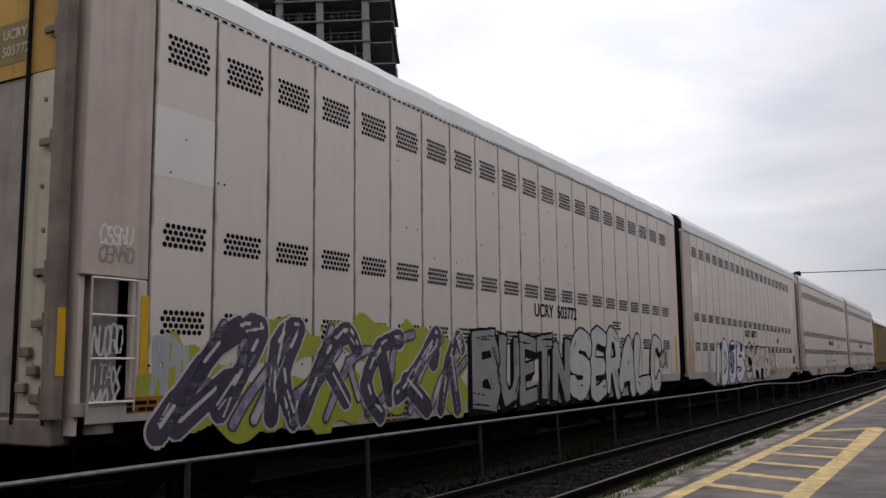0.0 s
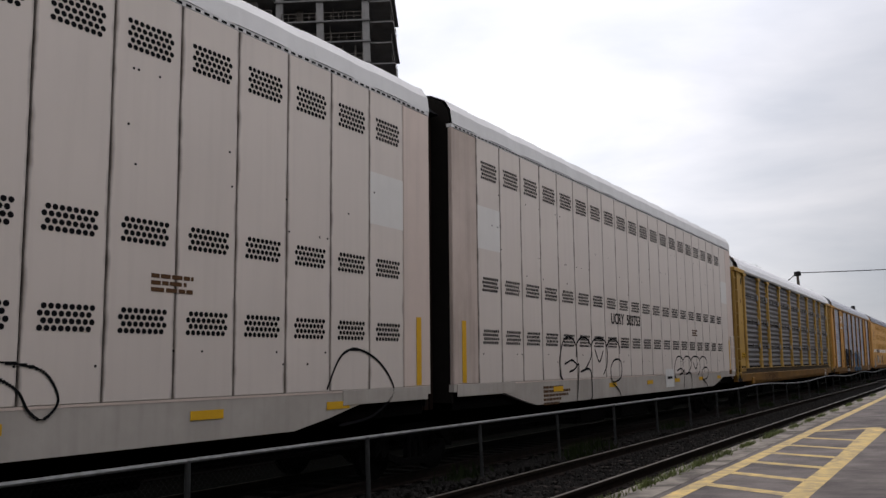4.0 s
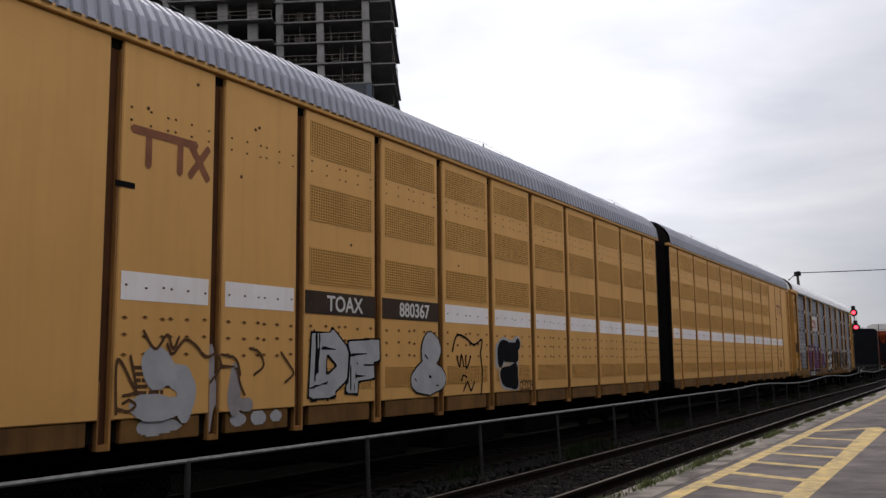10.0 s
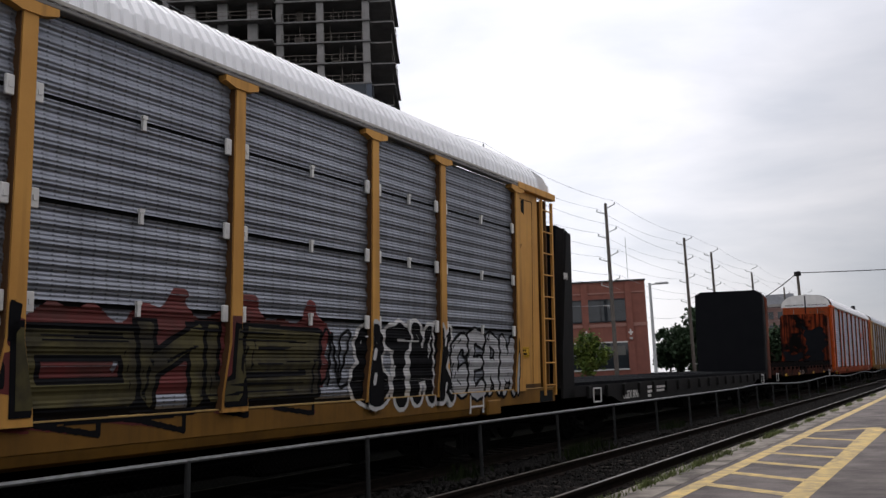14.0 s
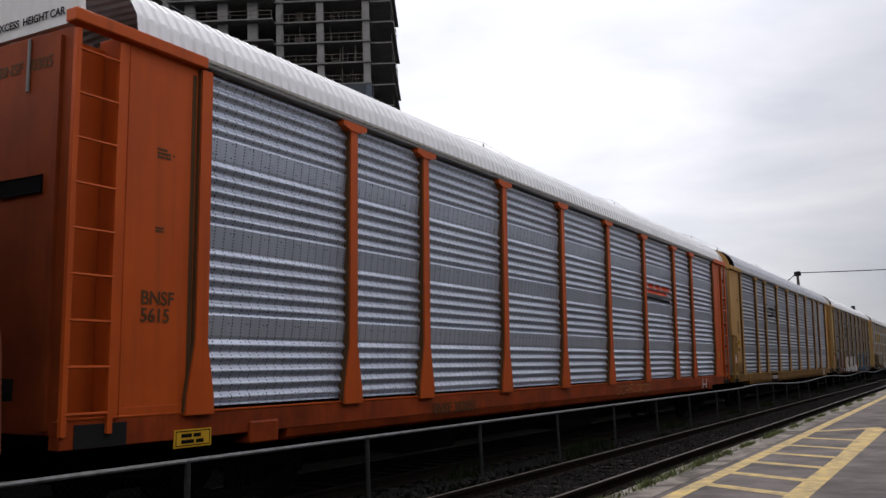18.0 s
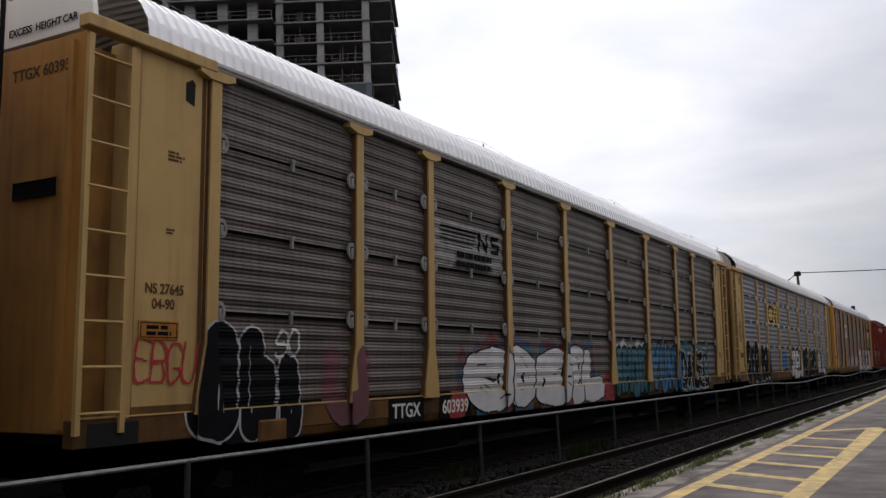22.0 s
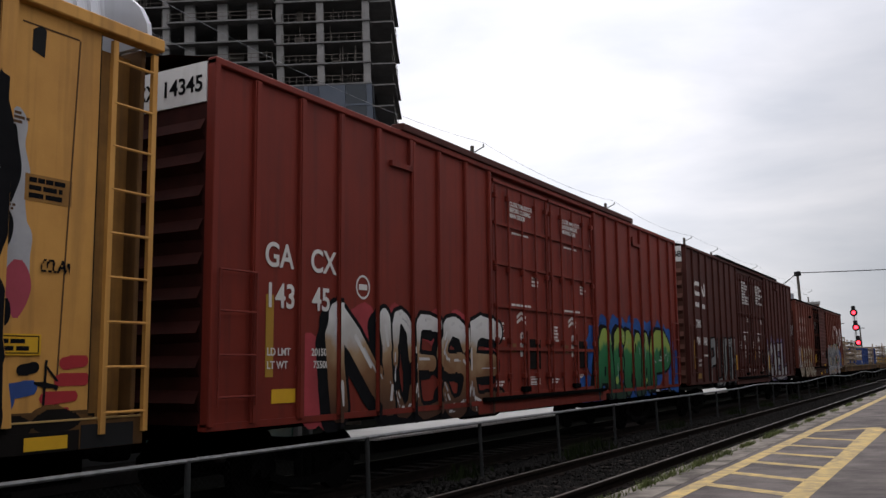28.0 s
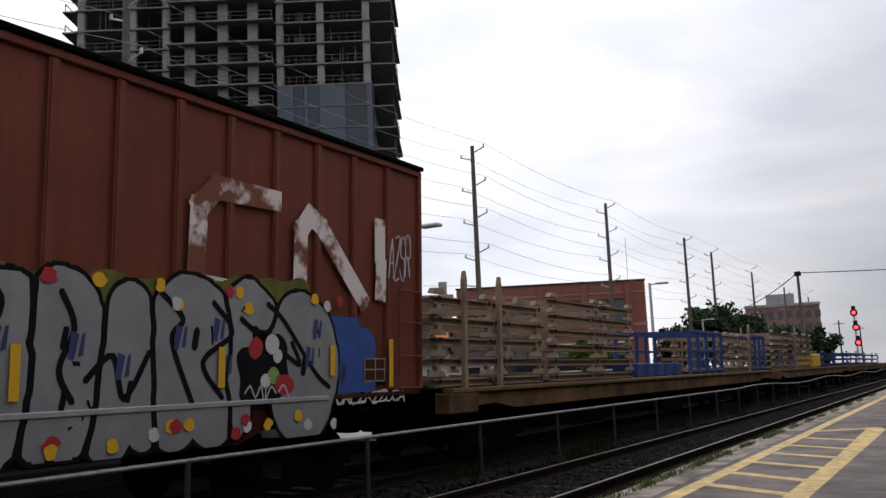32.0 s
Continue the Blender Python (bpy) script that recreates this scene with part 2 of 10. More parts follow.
LEAF = mat("green_leaves", (0.13, 0.155, 0.026), (0.028, 0.065, 0.012), 0.65, scale=0.9, bump=0, spread=0.35)
LEAF_DARK = mat("dark_green_leaves", (0.032, 0.058, 0.026), (0.016, 0.03, 0.015), 0.7, scale=0.5, bump=0, spread=0.35)

# ---- ground, tracks, platform ----
TRACK_NEAR, TRACK_TRAIN = -5.147, -8.80
CANT = 2.1
rng = random.Random(5)
nrng = np.random.RandomState(11)

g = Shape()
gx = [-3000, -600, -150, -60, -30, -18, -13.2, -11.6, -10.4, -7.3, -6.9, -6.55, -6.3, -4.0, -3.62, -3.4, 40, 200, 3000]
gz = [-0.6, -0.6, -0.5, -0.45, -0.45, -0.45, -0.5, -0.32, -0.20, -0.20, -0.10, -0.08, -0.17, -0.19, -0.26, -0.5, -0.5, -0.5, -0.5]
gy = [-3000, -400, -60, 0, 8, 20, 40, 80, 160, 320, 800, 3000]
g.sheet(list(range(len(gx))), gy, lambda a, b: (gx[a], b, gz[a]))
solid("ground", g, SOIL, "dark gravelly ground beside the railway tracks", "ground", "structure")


# an unseen wall, added to block low sky light from the train's side
solid("backdrop", Shape().box(1.9, 2.6, -200, 300, 0.151, 5.4), mat("light_blocking_wall", (0.035, 0.045, 0.03), (0.018, 0.024, 0.016), 0.95, scale=0.4, bump=0.5, spec=0.03), "unseen dark wall added beside the platform to block sky light", "backdrop", "structure")


def stones(name, n, area, z, size, parent=None):
    """Loose ballast stones as eight-sided lumps, one mesh."""
    base = np.array([(1, 0, 0), (-1, 0, 0), (0, 1, 0), (0, -1, 0), (0, 0, 1), (0, 0, -1)], float)
    tri = np.array([(0, 2, 4), (2, 1, 4), (1, 3, 4), (3, 0, 4), (2, 0, 5), (1, 2, 5), (3, 1, 5), (0, 3, 5)])
    c = np.stack([nrng.uniform(area[0], area[1], n), area[2] + (area[3] - area[2]) * nrng.uniform(0, 1, n) ** 1.6, np.zeros(n)], 1)
    c[:, 2] = np.interp(c[:, 0], gx, gz) + nrng.uniform(-0.01, 0.03, n) + z
    r = nrng.uniform(size[0], size[1], (n, 1, 1)) * (1 + 0.012 * np.maximum(0, c[:, 1] - 10))[:, None, None]
    v = base[None] * r * nrng.uniform(0.6, 1.25, (n, 6, 3))
    a = nrng.uniform(0, 6.28, n)
    ca, sa = np.cos(a)[:, None], np.sin(a)[:, None]
    v = np.stack([v[..., 0] * ca - v[..., 1] * sa, v[..., 0] * sa + v[..., 1] * ca, v[..., 2] + 0.3 * v[..., 0]], -1) + c[:, None]
    f = (tri[None] + 6 * np.arange(n)[:, None, None]).reshape(-1, 3)
    me = bpy.data.meshes.new(name)
    me.from_pydata(v.reshape(-1, 3).tolist(), [], f.tolist())
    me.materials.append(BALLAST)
    return tagged(new(name, me), "grey crushed-stone ballast around the sleepers", "ballast", kind="stuff")


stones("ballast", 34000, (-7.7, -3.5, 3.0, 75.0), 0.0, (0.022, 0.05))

RAIL_PROF = [(-0.075, -0.17), (0.075, -0.17), (0.075, -0.155), (0.012, -0.135), (0.01, -0.05), (0.037, -0.04), (0.037, -0.004), (0.028, 0.0), (-0.028, 0.0), (-0.037, -0.004), (-0.037, -0.04), (-0.01, -0.05), (-0.012, -0.135), (-0.075, -0.155)]


def track(name, x, cant, label, head):
    tr = thing(name, label, "track", kind="structure", at=(x, 0, 0))
    tr.rotation_euler = (0, radians(cant), 0)
    for o in (-0.7535, 0.7535):
        r = part("rail", Shape().run([(o + a, b) for a, b in RAIL_PROF], -80, 700), RAIL, tr)
        part("running_surface", Shape().run([(o - 0.026, -0.002), (o + 0.026, -0.002), (o + 0.024, 0.0015), (o - 0.024, 0.0015)], -80, 700), head, r, "dull brown worn rail head")
    return tr


near_track = track("railway_track", TRACK_NEAR, 0, "near railway track with worn steel rails on timber sleepers", RAIL_TOP)
train_track = track("railway_track", TRACK_TRAIN, CANT, "canted railway track under the freight train", RAIL)

# platform
plat = thing("platform", "asphalt station platform with a worn pale concrete edge", "platform", kind="structure")
part("slab", Shape().box(-3.24, 9.0, -25, 420, -0.5, 0.15), ASPHALT, plat)
part("edge_face", Shape().box(-3.36, -3.242, -25, 420, -0.5, 0.06), CONCRETE, plat, "stained concrete platform face")
y = -25.0
while y < 120:
    w = rng.uniform(1.1, 2.4)
    d = rng.uniform(-0.02, 0.02)
    part("kerb_stone", Shape().box(-3.45 + d, -3.244, y + 0.012, y + w - 0.012, 0.062, 0.155 + rng.uniform(-0.012, 0.006), 0.012), KERB, plat)
    y += w
part("kerb_stone", Shape().box(-3.45, -3.244, 120.1, 420, 0.062, 0.155, 0.012), KERB, plat)
part("edge_strip", Shape().box(-3.242, -2.93, -25, 420, 0.1, 0.1545), mat("crumbling_edge_strip", (0.27, 0.24, 0.205), (0.10, 0.088, 0.078), 0.92, scale=2.2, bump=0.8, spread=0.22), plat, "crumbling brownish concrete strip along the edge")
far = thing("platform", "pale concrete platform in front of the station building", "platform", kind="structure")
y = 21.0
while y < 130:
    part("slab", Shape().box(-17.70, -14.2, y, y + 2.985, -0.14, -0.06 + rng.uniform(-0.004, 0.004), 0.01), PALE_SLAB, far)
    y += 3.0
# The footing's face is in shadow; the soil colour paints that.
part("footing", Shape().box(-17.6, -14.45, 21, 130, -0.5, -0.145), SOIL, far, "platform footing, coloured near-black as its shadow")
part("tactile_strip", Shape().box(-14.9, -14.3, 21, 130, -0.055, -0.048), YELLOW, far, "worn yellow strip along the far platform edge")
lines = thing("platform_marking", "worn yellow painted safety lines and hatched box on the platform", "floor marking", kind="structure")
part("safety_line", Shape().box(-2.83, -2.64, -25, 420, 0.15, 0.1535), YELLOW, lines)
part("box_line", Shape().add([(-1.70, 2.0, 0.1538), (-1.46, 2.0, 0.1538), (-1.46, 19.3, 0.1538), (-1.62, 20.0, 0.1538), (-1.82, 19.5, 0.1538), (-1.70, 14, 0.1538)], [(0, 1, 2, 3, 4, 5)]), YELLOW, lines)
part("end_line", Shape().add([(-2.64, 18.75, 0.1542), (-2.64, 19.1, 0.1542), (-1.66, 20.0, 0.1542), (-1.70, 19.6, 0.1542)], [(0, 1, 2, 3)]), YELLOW, lines)
for a in (2.7, 4.0, 5.25, 6.5, 7.8, 9.1, 10.4, 11.6, 12.95, 14.3, 15.7, 17.3):
    k = 0.24
    part("cross_bar", Shape().add([(-2.645, a - k / 2, 0.1545), (-2.645, a + k / 2, 0.1545), (-1.70, a - 0.68 + k / 2, 0.1545), (-1.70, a - 0.68 - k / 2, 0.1545)], [(0, 1, 2, 3)]), YELLOW, lines)
GRASS = mat("weeds", (0.13, 0.16, 0.05), (0.08, 0.09, 0.04), 0.8, bump=0)
wd = Shape()
for i in range(2600):
    yy = rng.choice((8.6, 10.2, 11.2, 12.4, 13.1, 14.0, 15.6, 17.6, 18.4, 20.3, 22.5, 24.4, 27.0, 30.5, 34.0, 39.0)) + rng.gauss(0, 0.34)
    xx, hh, aa = -3.27 + rng.gauss(0, 0.035), rng.uniform(0.01, 0.10), rng.uniform(0, 6.28)
    dx, dy = 0.009 * math.cos(aa), 0.009 * math.sin(aa)
    wd.add([(xx - dx, yy - dy, 0.145), (xx + dx, yy + dy, 0.145), (xx + rng.uniform(-0.06, 0.06), yy + rng.uniform(-0.06, 0.06), 0.155 + hh)], [(0, 1, 2)])
solid("weeds", wd, GRASS, "small dry weeds growing along the platform edge", "weeds", "stuff")
wd = Shape()
for i in range(1500):
    cy, cx = rng.choice(((12.4, -6.8), (16.2, -6.5), (17.6, -6.7), (24, -6.9), (31, -6.8), (36, -6.7), (43, -6.8), (52, -6.8), (60, -6.6), (75, -6.6)))
    xx, yy = cx + rng.gauss(0, 0.12), cy + rng.gauss(0, 0.35)
    hh, aa = rng.uniform(0.05, 0.32), rng.uniform(0, 6.28)
    dx, dy = 0.02 * math.cos(aa), 0.02 * math.sin(aa)
    wd.add([(xx - dx, yy - dy, -0.12), (xx + dx, yy + dy, -0.12), (xx + rng.uniform(-0.1, 0.1), yy + rng.uniform(-0.1, 0.1), -0.1 + hh)], [(0, 1, 2)])
solid("weeds", wd, mat("ballast_weeds", (0.018, 0.025, 0.008), (0.008, 0.012, 0.005), 0.9, bump=0, spec=0.03), "green weeds growing through the ballast by the fence", "weeds", "stuff")

# fence between the tracks
FX = -6.62
FENCE_POST = mat("dull_fence_post", (0.042, 0.044, 0.044), (0.02, 0.02, 0.02), 0.7, 0.2, scale=9, bump=0.1)


def fence_top(y):
    return 0.752 + (0.0 if y < 30 else 0.075 * math.sin((y - 30) * 0.33) - 0.02)


fence = thing("fence", "low galvanised chain-link fence between the tracks", "fence", kind="structure")
post_y = [0.35 + 3.062 * i for i in range(-6, 50)]
for yy in post_y:
    part("post", Shape().rod((FX, yy, -0.3), (FX + rng.uniform(-0.012, 0.012), yy + rng.uniform(-0.03, 0.03), fence_top(yy)), 0.03, 8), FENCE_POST, fence)
for a, b in zip(post_y, post_y[1:]):
    part("top_rail", Shape().rod((FX, a, fence_top(a)), (FX, b, fence_top(b)), 0.023, 8), GALV, fence)
ch = Shape()
MESHGREY = mat("chain_link", (0.014, 0.014, 0.014), rough=0.8, bump=0, spec=0.03)
for i in range(int((45 - 2) / 0.075)):
    y0 = 2 + i * 0.075
    for s in (1, -1):
        a, b = (y0, y0 + s * 0.85)
        ch.add([(FX + 0.002 * s, a, -0.1), (FX + 0.002 * s, a + 0.0035, -0.1), (FX + 0.002 * s, b + 0.0035, 0.74), (FX + 0.002 * s, b, 0.74)], [(0, 1, 2, 3)])
part("chain_link_mesh", ch, MESHGREY, fence, "fine dark wire mesh")

# ---- signal mast ----
sig = thing("railway_signal", "three-head railway signal mast showing three red lights", "signal", at=(-10.4, 111.0, -0.4))
part("mast", Shape().rod((0, 0.3, 0), (0, 0.3, 7.9), 0.09, 10), LAMP_GREY, sig)
part("ladder", Shape().box(-0.22, -0.19, 0.55, 0.58, 0, 7.4).box(0.19, 0.22, 0.55, 0.58, 0, 7.4), LAMP_GREY, sig)
for z, dx in ((7.45, 0.0), (5.8, 0.08), (4.1, 0.16)):
    hd = part("signal_head", Shape().rod((dx, 0.1, z), (dx, 0.16, z), 0.40, 20).box(dx - 0.2, dx + 0.2, -0.25, 0.3, z + 0.24, z + 0.75, 0.06), BLACK, sig, "black signal head with round backing")
    part("lens", Shape().rod((dx, 0.02, z), (dx, 0.08, z), 0.2, 16), RED_LIGHT, hd, "lit red lens")

# ---- utility poles and wires ----
LX = -30.0
POLE_Y = [25.9, 57.9, 86.6, 116.2, 130.5, 158.6, 190.0, 222.0]
LEVELS = [17.7, 15.2, 12.8, 10.2]


def utility_pole(y, h):
    p = thing("utility_pole", "tall weathered wooden utility pole with staggered insulator arms", "utility pole", "utility poles along the line", at=(LX, y, -0.45))
    part("shaft", Shape().rod((0, 0, 0), (0, 0, h + 0.45), 0.24, 10, 0.15), POLE, p)
    for i, z in enumerate(LEVELS):
        for s in (-1, 1):
            zz = z + (0.25 if s > 0 else -0.3)
            part("insulator_arm", Shape().rod((0, 0, zz + 0.45), (s * 0.95, 0, zz + 0.8), 0.05, 6).rod((s * 0.95, 0, zz + 0.75), (s * 0.95, 0, zz + 1.0), 0.07, 6), LAMP_GREY, p)
    part("insulator_arm", Shape().rod((0, 0, 8.5), (-0.95, 0, 8.65), 0.05, 6), LAMP_GREY, p)
    return p


for i, yy in enumerate(POLE_Y):
    utility_pole(yy, (18.4, 18.5, 18.5, 18.4, 18.0, 17.4, 17.0, 17.0)[i])
ends = [-30.0] + POLE_Y
for s in (-1, 1):
    for z in LEVELS + ([8.2] if s < 0 else []):
        w, line = Shape(), []
        zz = z + (0.9 if s > 0 else 0.35)
        if z == 8.2:
            zz = 8.2
        for a, b in zip(ends, ends[1:]):
            n = 10
            pts = [(LX + s * 0.95, a + (b - a) * k / n, zz - 3.2 * ((b - a) / 32) ** 2 * (k / n) * (1 - k / n) * 0.9) for k in range(n + 1)]
            line += pts[1:] if line else pts
        w.tube(line, 0.014)
        solid("overhead_wire", w, WIRE, "thin overhead power line slung between the utility poles", "wire", group="overhead wires")

sp = thing("utility_pole", "single dark pole carrying a cable across the tracks", "utility pole", at=(-15.8, 110.3, -0.45))
part("shaft", Shape().rod((0, 0, 0), (0, 0, 12.4), 0.2, 10, 0.15), POLE, sp)
part("cap", Shape().box(-0.35, 0.35, -0.3, 0.3, 12.1, 12.6, 0.05), BLACK, sp)
w = Shape()
for a, b, sag in (((-15.8, 110.3, 12.0), (25, 118, 12.0), 0.5), ((-15.8, 110.3, 12.0), (-30, 133, 9.0), 0.8)):
    A, B = Vector(a), Vector(b)
    pts = [A.lerp(B, k / 12) - Vector((0, 0, 4 * sag * (k / 12) * (1 - k / 12))) for k in range(13)]
    w = Shape().tube(pts, 0.05, 5)
    solid("overhead_wire", w, BLACK, "dark cable hanging across the tracks", "wire")
for x, yy, h in ((-22, 158, 10.5), (-19, 175, 9.5), (-17, 190, 9.0)):
    q = thing("utility_pole", "thin distant utility pole", "utility pole", at=(x, yy, -0.45))
    part("shaft", Shape().rod((0, 0, 0), (0, 0, h), 0.17, 8, 0.12), POLE, q)
    part("cross_arm", Shape().box(-0.9, 0.9, -0.06, 0.06, h - 0.6, h - 0.48), POLE, q)


def lamp_post(x, y, h, arm, label, sign=False):
    p = thing("street_lamp", label, "street lamp", "car park lamps", at=(x, y, -0.45))
    part("post", Shape().rod((0, 0, 0), (0, 0, h + 0.45), 0.14, 10, 0.1), LAMP_GREY, p)
    part("arm", Shape().rod((0, 0, h + 0.3), (arm * 0.45, arm * 0.28, h + 0.4), 0.05, 6), LAMP_GREY, p)
    part("luminaire", Shape().box(min(arm * 0.4, arm * 1.3), max(arm * 0.4, arm * 1.3), 0.0, 0.5, h + 0.33, h + 0.47, 0.04), LAMP_GREY, p, "flat grey lamp head")
    if sign:
        b = part("sign_board", Shape().box(-0.45, 0.45, -0.24, -0.19, 2.1, 3.2, 0.02), WHITEWALL, p, "white parking sign")
        part("symbol", Shape().rod((0.05, -0.25, 2.85), (0.05, -0.244, 2.85), 0.14, 12).box(-0.25, 0.28, -0.246, -0.243, 2.2, 2.34), BLACK, b)
        c = part("sign_board", Shape().box(-0.35, 0.55, -0.24, -0.19, 3.26, 3.62, 0.02), WHITEWALL, p, "white name board")
        part("symbol", Shape().box(-0.25, 0.35, -0.246, -0.243, 3.38, 3.5), BLACK, c)
    return p


lamp_post(-19.8, 32.2, 7.95, 1.0, "grey car park lamp post with small white signs", True)
lamp_post(-19.8, 65.8, 7.95, 1.0, "grey car park lamp post with a flat lamp head")
lamp_post(-26, 106, 7.2, 1.0, "grey street lamp seen far off among the trees")
lamp_post(-24, 130, 8.6, -1.0, "grey street lamp seen far off among the trees")

# ---- tower under construction ----
TN = 29.5
tower = thing("tower", "tall concrete residential tower under construction with bare floors", "building", at=(0, 0, 0), turn=TN)
TD, TZ, FH = 112.7, 48.7, 2.87
SLAB = mat("raw_concrete_slab", (0.21, 0.205, 0.20), (0.125, 0.122, 0.12), 0.9, scale=0.5, streak=0.25, bump=0.2)
COLM = mat("pale_concrete_column", (0.30, 0.29, 0.28), (0.20, 0.195, 0.19), 0.9, scale=0.6, streak=0.2, bump=0.2)
# Inner concrete is coloured dark for the shade between the floor slabs.
CORE = mat("shaded_core_concrete", (0.06, 0.06, 0.06), (0.03, 0.03, 0.031), 0.95, scale=0.4, bump=0.2)
PANEL = mat("blue_grey_cladding", (0.072, 0.085, 0.108), (0.052, 0.062, 0.08), 0.5, 0.2, scale=0.7, bump=0.1)
PANEL2 = mat("pale_blue_grey_cladding", (0.10, 0.115, 0.142), (0.08, 0.093, 0.115), 0.5, 0.2, scale=0.7, bump=0.1)
TGLASS = mat("tower_glass", (0.03, 0.038, 0.048), (0.02, 0.026, 0.032), 0.08, 0.0, bump=0, spec=0.4)
PROP = mat("scaffold_prop", (0.16, 0.14, 0.12), (0.1, 0.09, 0.08), 0.8, bump=0)
# local frame of the tower: x runs to the right, y away; the front spans x from -47.3 to -8.3
floors = [TZ + FH * k for k in range(-16, 5)]
for z in floors:
    s = Shape()
    s.box(-47.0, -8.4, TD, TD + 24, z - 0.22, z, 0.02)
    part("floor_slab", s, SLAB, tower)
    part("floor_slab", Shape().box(-34.6, -20.9, TD - 1.6, TD - 0.004, z - 0.2, z - 0.002), SLAB, tower)
    part("balcony_slab", Shape().box(-8.4 + 0.004, -5.4 - 0.3 * (int(z) % 2), TD + 1.0, TD + 17, z - 0.2, z - 0.002), SLAB, tower)
    part("balcony_slab", Shape().box(-48.9, -47.004, TD + 0.3, TD + 14, z - 0.2, z - 0.002), SLAB, tower)
for x in (-46.4, -39.6, -35.2, -20.3, -15.0, -9.0):
    part("column", Shape().box(x - 0.45, x + 0.45, TD + 0.25, TD + 1.0, 0, floors[-1] + 2), COLM, tower)
for x in (-31.9, -27.6, -23.7):
    part("column", Shape().box(x - 0.65, x + 0.65, TD - 0.5, TD + 0.3, 0, floors[-1] + 2), COLM, tower)
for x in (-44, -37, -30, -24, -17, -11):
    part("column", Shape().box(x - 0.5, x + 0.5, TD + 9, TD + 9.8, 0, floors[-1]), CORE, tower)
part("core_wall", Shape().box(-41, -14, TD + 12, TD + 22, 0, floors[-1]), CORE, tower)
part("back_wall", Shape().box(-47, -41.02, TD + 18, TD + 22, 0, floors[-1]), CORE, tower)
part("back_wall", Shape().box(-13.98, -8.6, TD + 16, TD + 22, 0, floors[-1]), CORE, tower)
trng = random.Random(3)
for i, z in enumerate(floors[:-1]):
    s = Shape()
    for k in range(26):
        x = trng.uniform(-46.5, -9)
        yy = TD + trng.uniform(0.6, 6)
        s.box(x - 0.05, x + 0.05, yy, yy + 0.1, z, z + FH - 0.23)
    for x0, x1 in ((-46.5, -35.6), (-34.5, -21), (-20, -15.5), (-14.5, -9.5)):
        if trng.random() < 0.85:
            yy = TD + (-1.5 if x0 == -34.5 else 0.1)
            s.box(x0, x1, yy, yy + 0.05, z + 1.05, z + 1.12).box(x0, x1, yy, yy + 0.05, z + 0.5, z + 0.55)
            for k in range(6):
                x = x0 + (x1 - x0) * k / 5
                s.box(x - 0.03, x + 0.03, yy, yy + 0.06, z, z + 1.12)
        if trng.random() < 0.5:
            x = trng.uniform(x0, x1 - 2)
            s.box(x, x + trng.uniform(0.8, 2.2), TD + 2.5, TD + 2.7, z, z + FH * trng.uniform(0.4, 0.95))
    tagged(part("shoring", s, PROP, tower), "temporary props and guard rails", kind="stuff")
    s = Shape()
    for k in range(7):
        yy = TD + 1.5 + k * 2.3
        s.box(-5.75, -5.7, yy, yy + 0.06, z, z + 1.1)
    s.box(-5.75, -5.7, TD + 1.2, TD + 16.5, z + 1.05, z + 1.12).box(-48.6, -48.5, TD + 0.4, TD + 13, z + 1.0, z + 1.1)
    for k in range(6):
        s.box(-48.6, -48.5, TD + 0.4 + k * 2.4, TD + 0.5 + k * 2.4, z, z + 1.1)
    tagged(part("guard_rail", s, PROP, tower), kind="stuff")
for i, z in enumerate(floors[:-1]):
    y0 = TD + 0.08
    if z < TZ - 3.9 * FH:
        for k, (x0, x1, gl) in enumerate(((-20.7, -18.6, 0), (-18.55, -17.3, 1), (-17.25, -16.7, 0), (-16.65, -15.3, 1), (-15.25, -11.9, 0), (-11.85, -9.2, 1), (-9.15, -8.4, 0))):
            part("window_pane" if gl else "cladding_panel", Shape().box(x0, x1, y0 - 0.1, y0 + 0.05, z + 0.04, z + FH - 0.26, 0.015), TGLASS if gl and (i + k) % 3 else (PANEL if k % 2 else PANEL2), tower)
        part("spandrel", Shape().box(-20.7, -8.4, y0 - 0.16, y0 - 0.085, z - 0.24, z + 0.03), PANEL2, tower)
        part("cladding_panel", Shape().box(-8.36, -8.25, TD + 1, TD + 17, z + 0.05, z + FH - 0.25), GLASS_DARK if i % 3 == 0 else PANEL, tower)
    if z < TZ - 5.2 * FH:
        for k, (x0, x1, gl) in enumerate(((-46.9, -45.0, 0), (-44.95, -43.4, 1), (-43.35, -40.2, 0), (-40.1, -39.0, 0), (-38.9, -37.6, 1), (-37.5, -36.3, 1), (-36.2, -34.8, 0))):
            part("window_pane" if gl else "cladding_panel", Shape().box(x0, x1, y0 - 0.1, y0 + 0.05, z + 0.04, z + FH - 0.26, 0.015), TGLASS if gl else (PANEL if k % 2 else PANEL2), tower)
        part("spandrel", Shape().box(-46.9, -34.8, y0 - 0.16, y0 - 0.085, z - 0.24, z + 0.03), PANEL2, tower)
    if z < TZ - 6 * FH:
        part("cladding_panel", Shape().box(-34.5, -29.6, TD + 0.35, TD + 0.5, z + 0.04, z + FH - 0.26), PANEL, tower)
        part("cladding_panel", Shape().box(-27.0, -21.0, TD + 0.35, TD + 0.5, z + 0.04, z + FH - 0.26), PANEL, tower)
        part("balustrade", Shape().box(-34.5, -21, TD - 1.55, TD - 1.5, z + 0.02, z + 1.1), GLASS_DARK, tower)

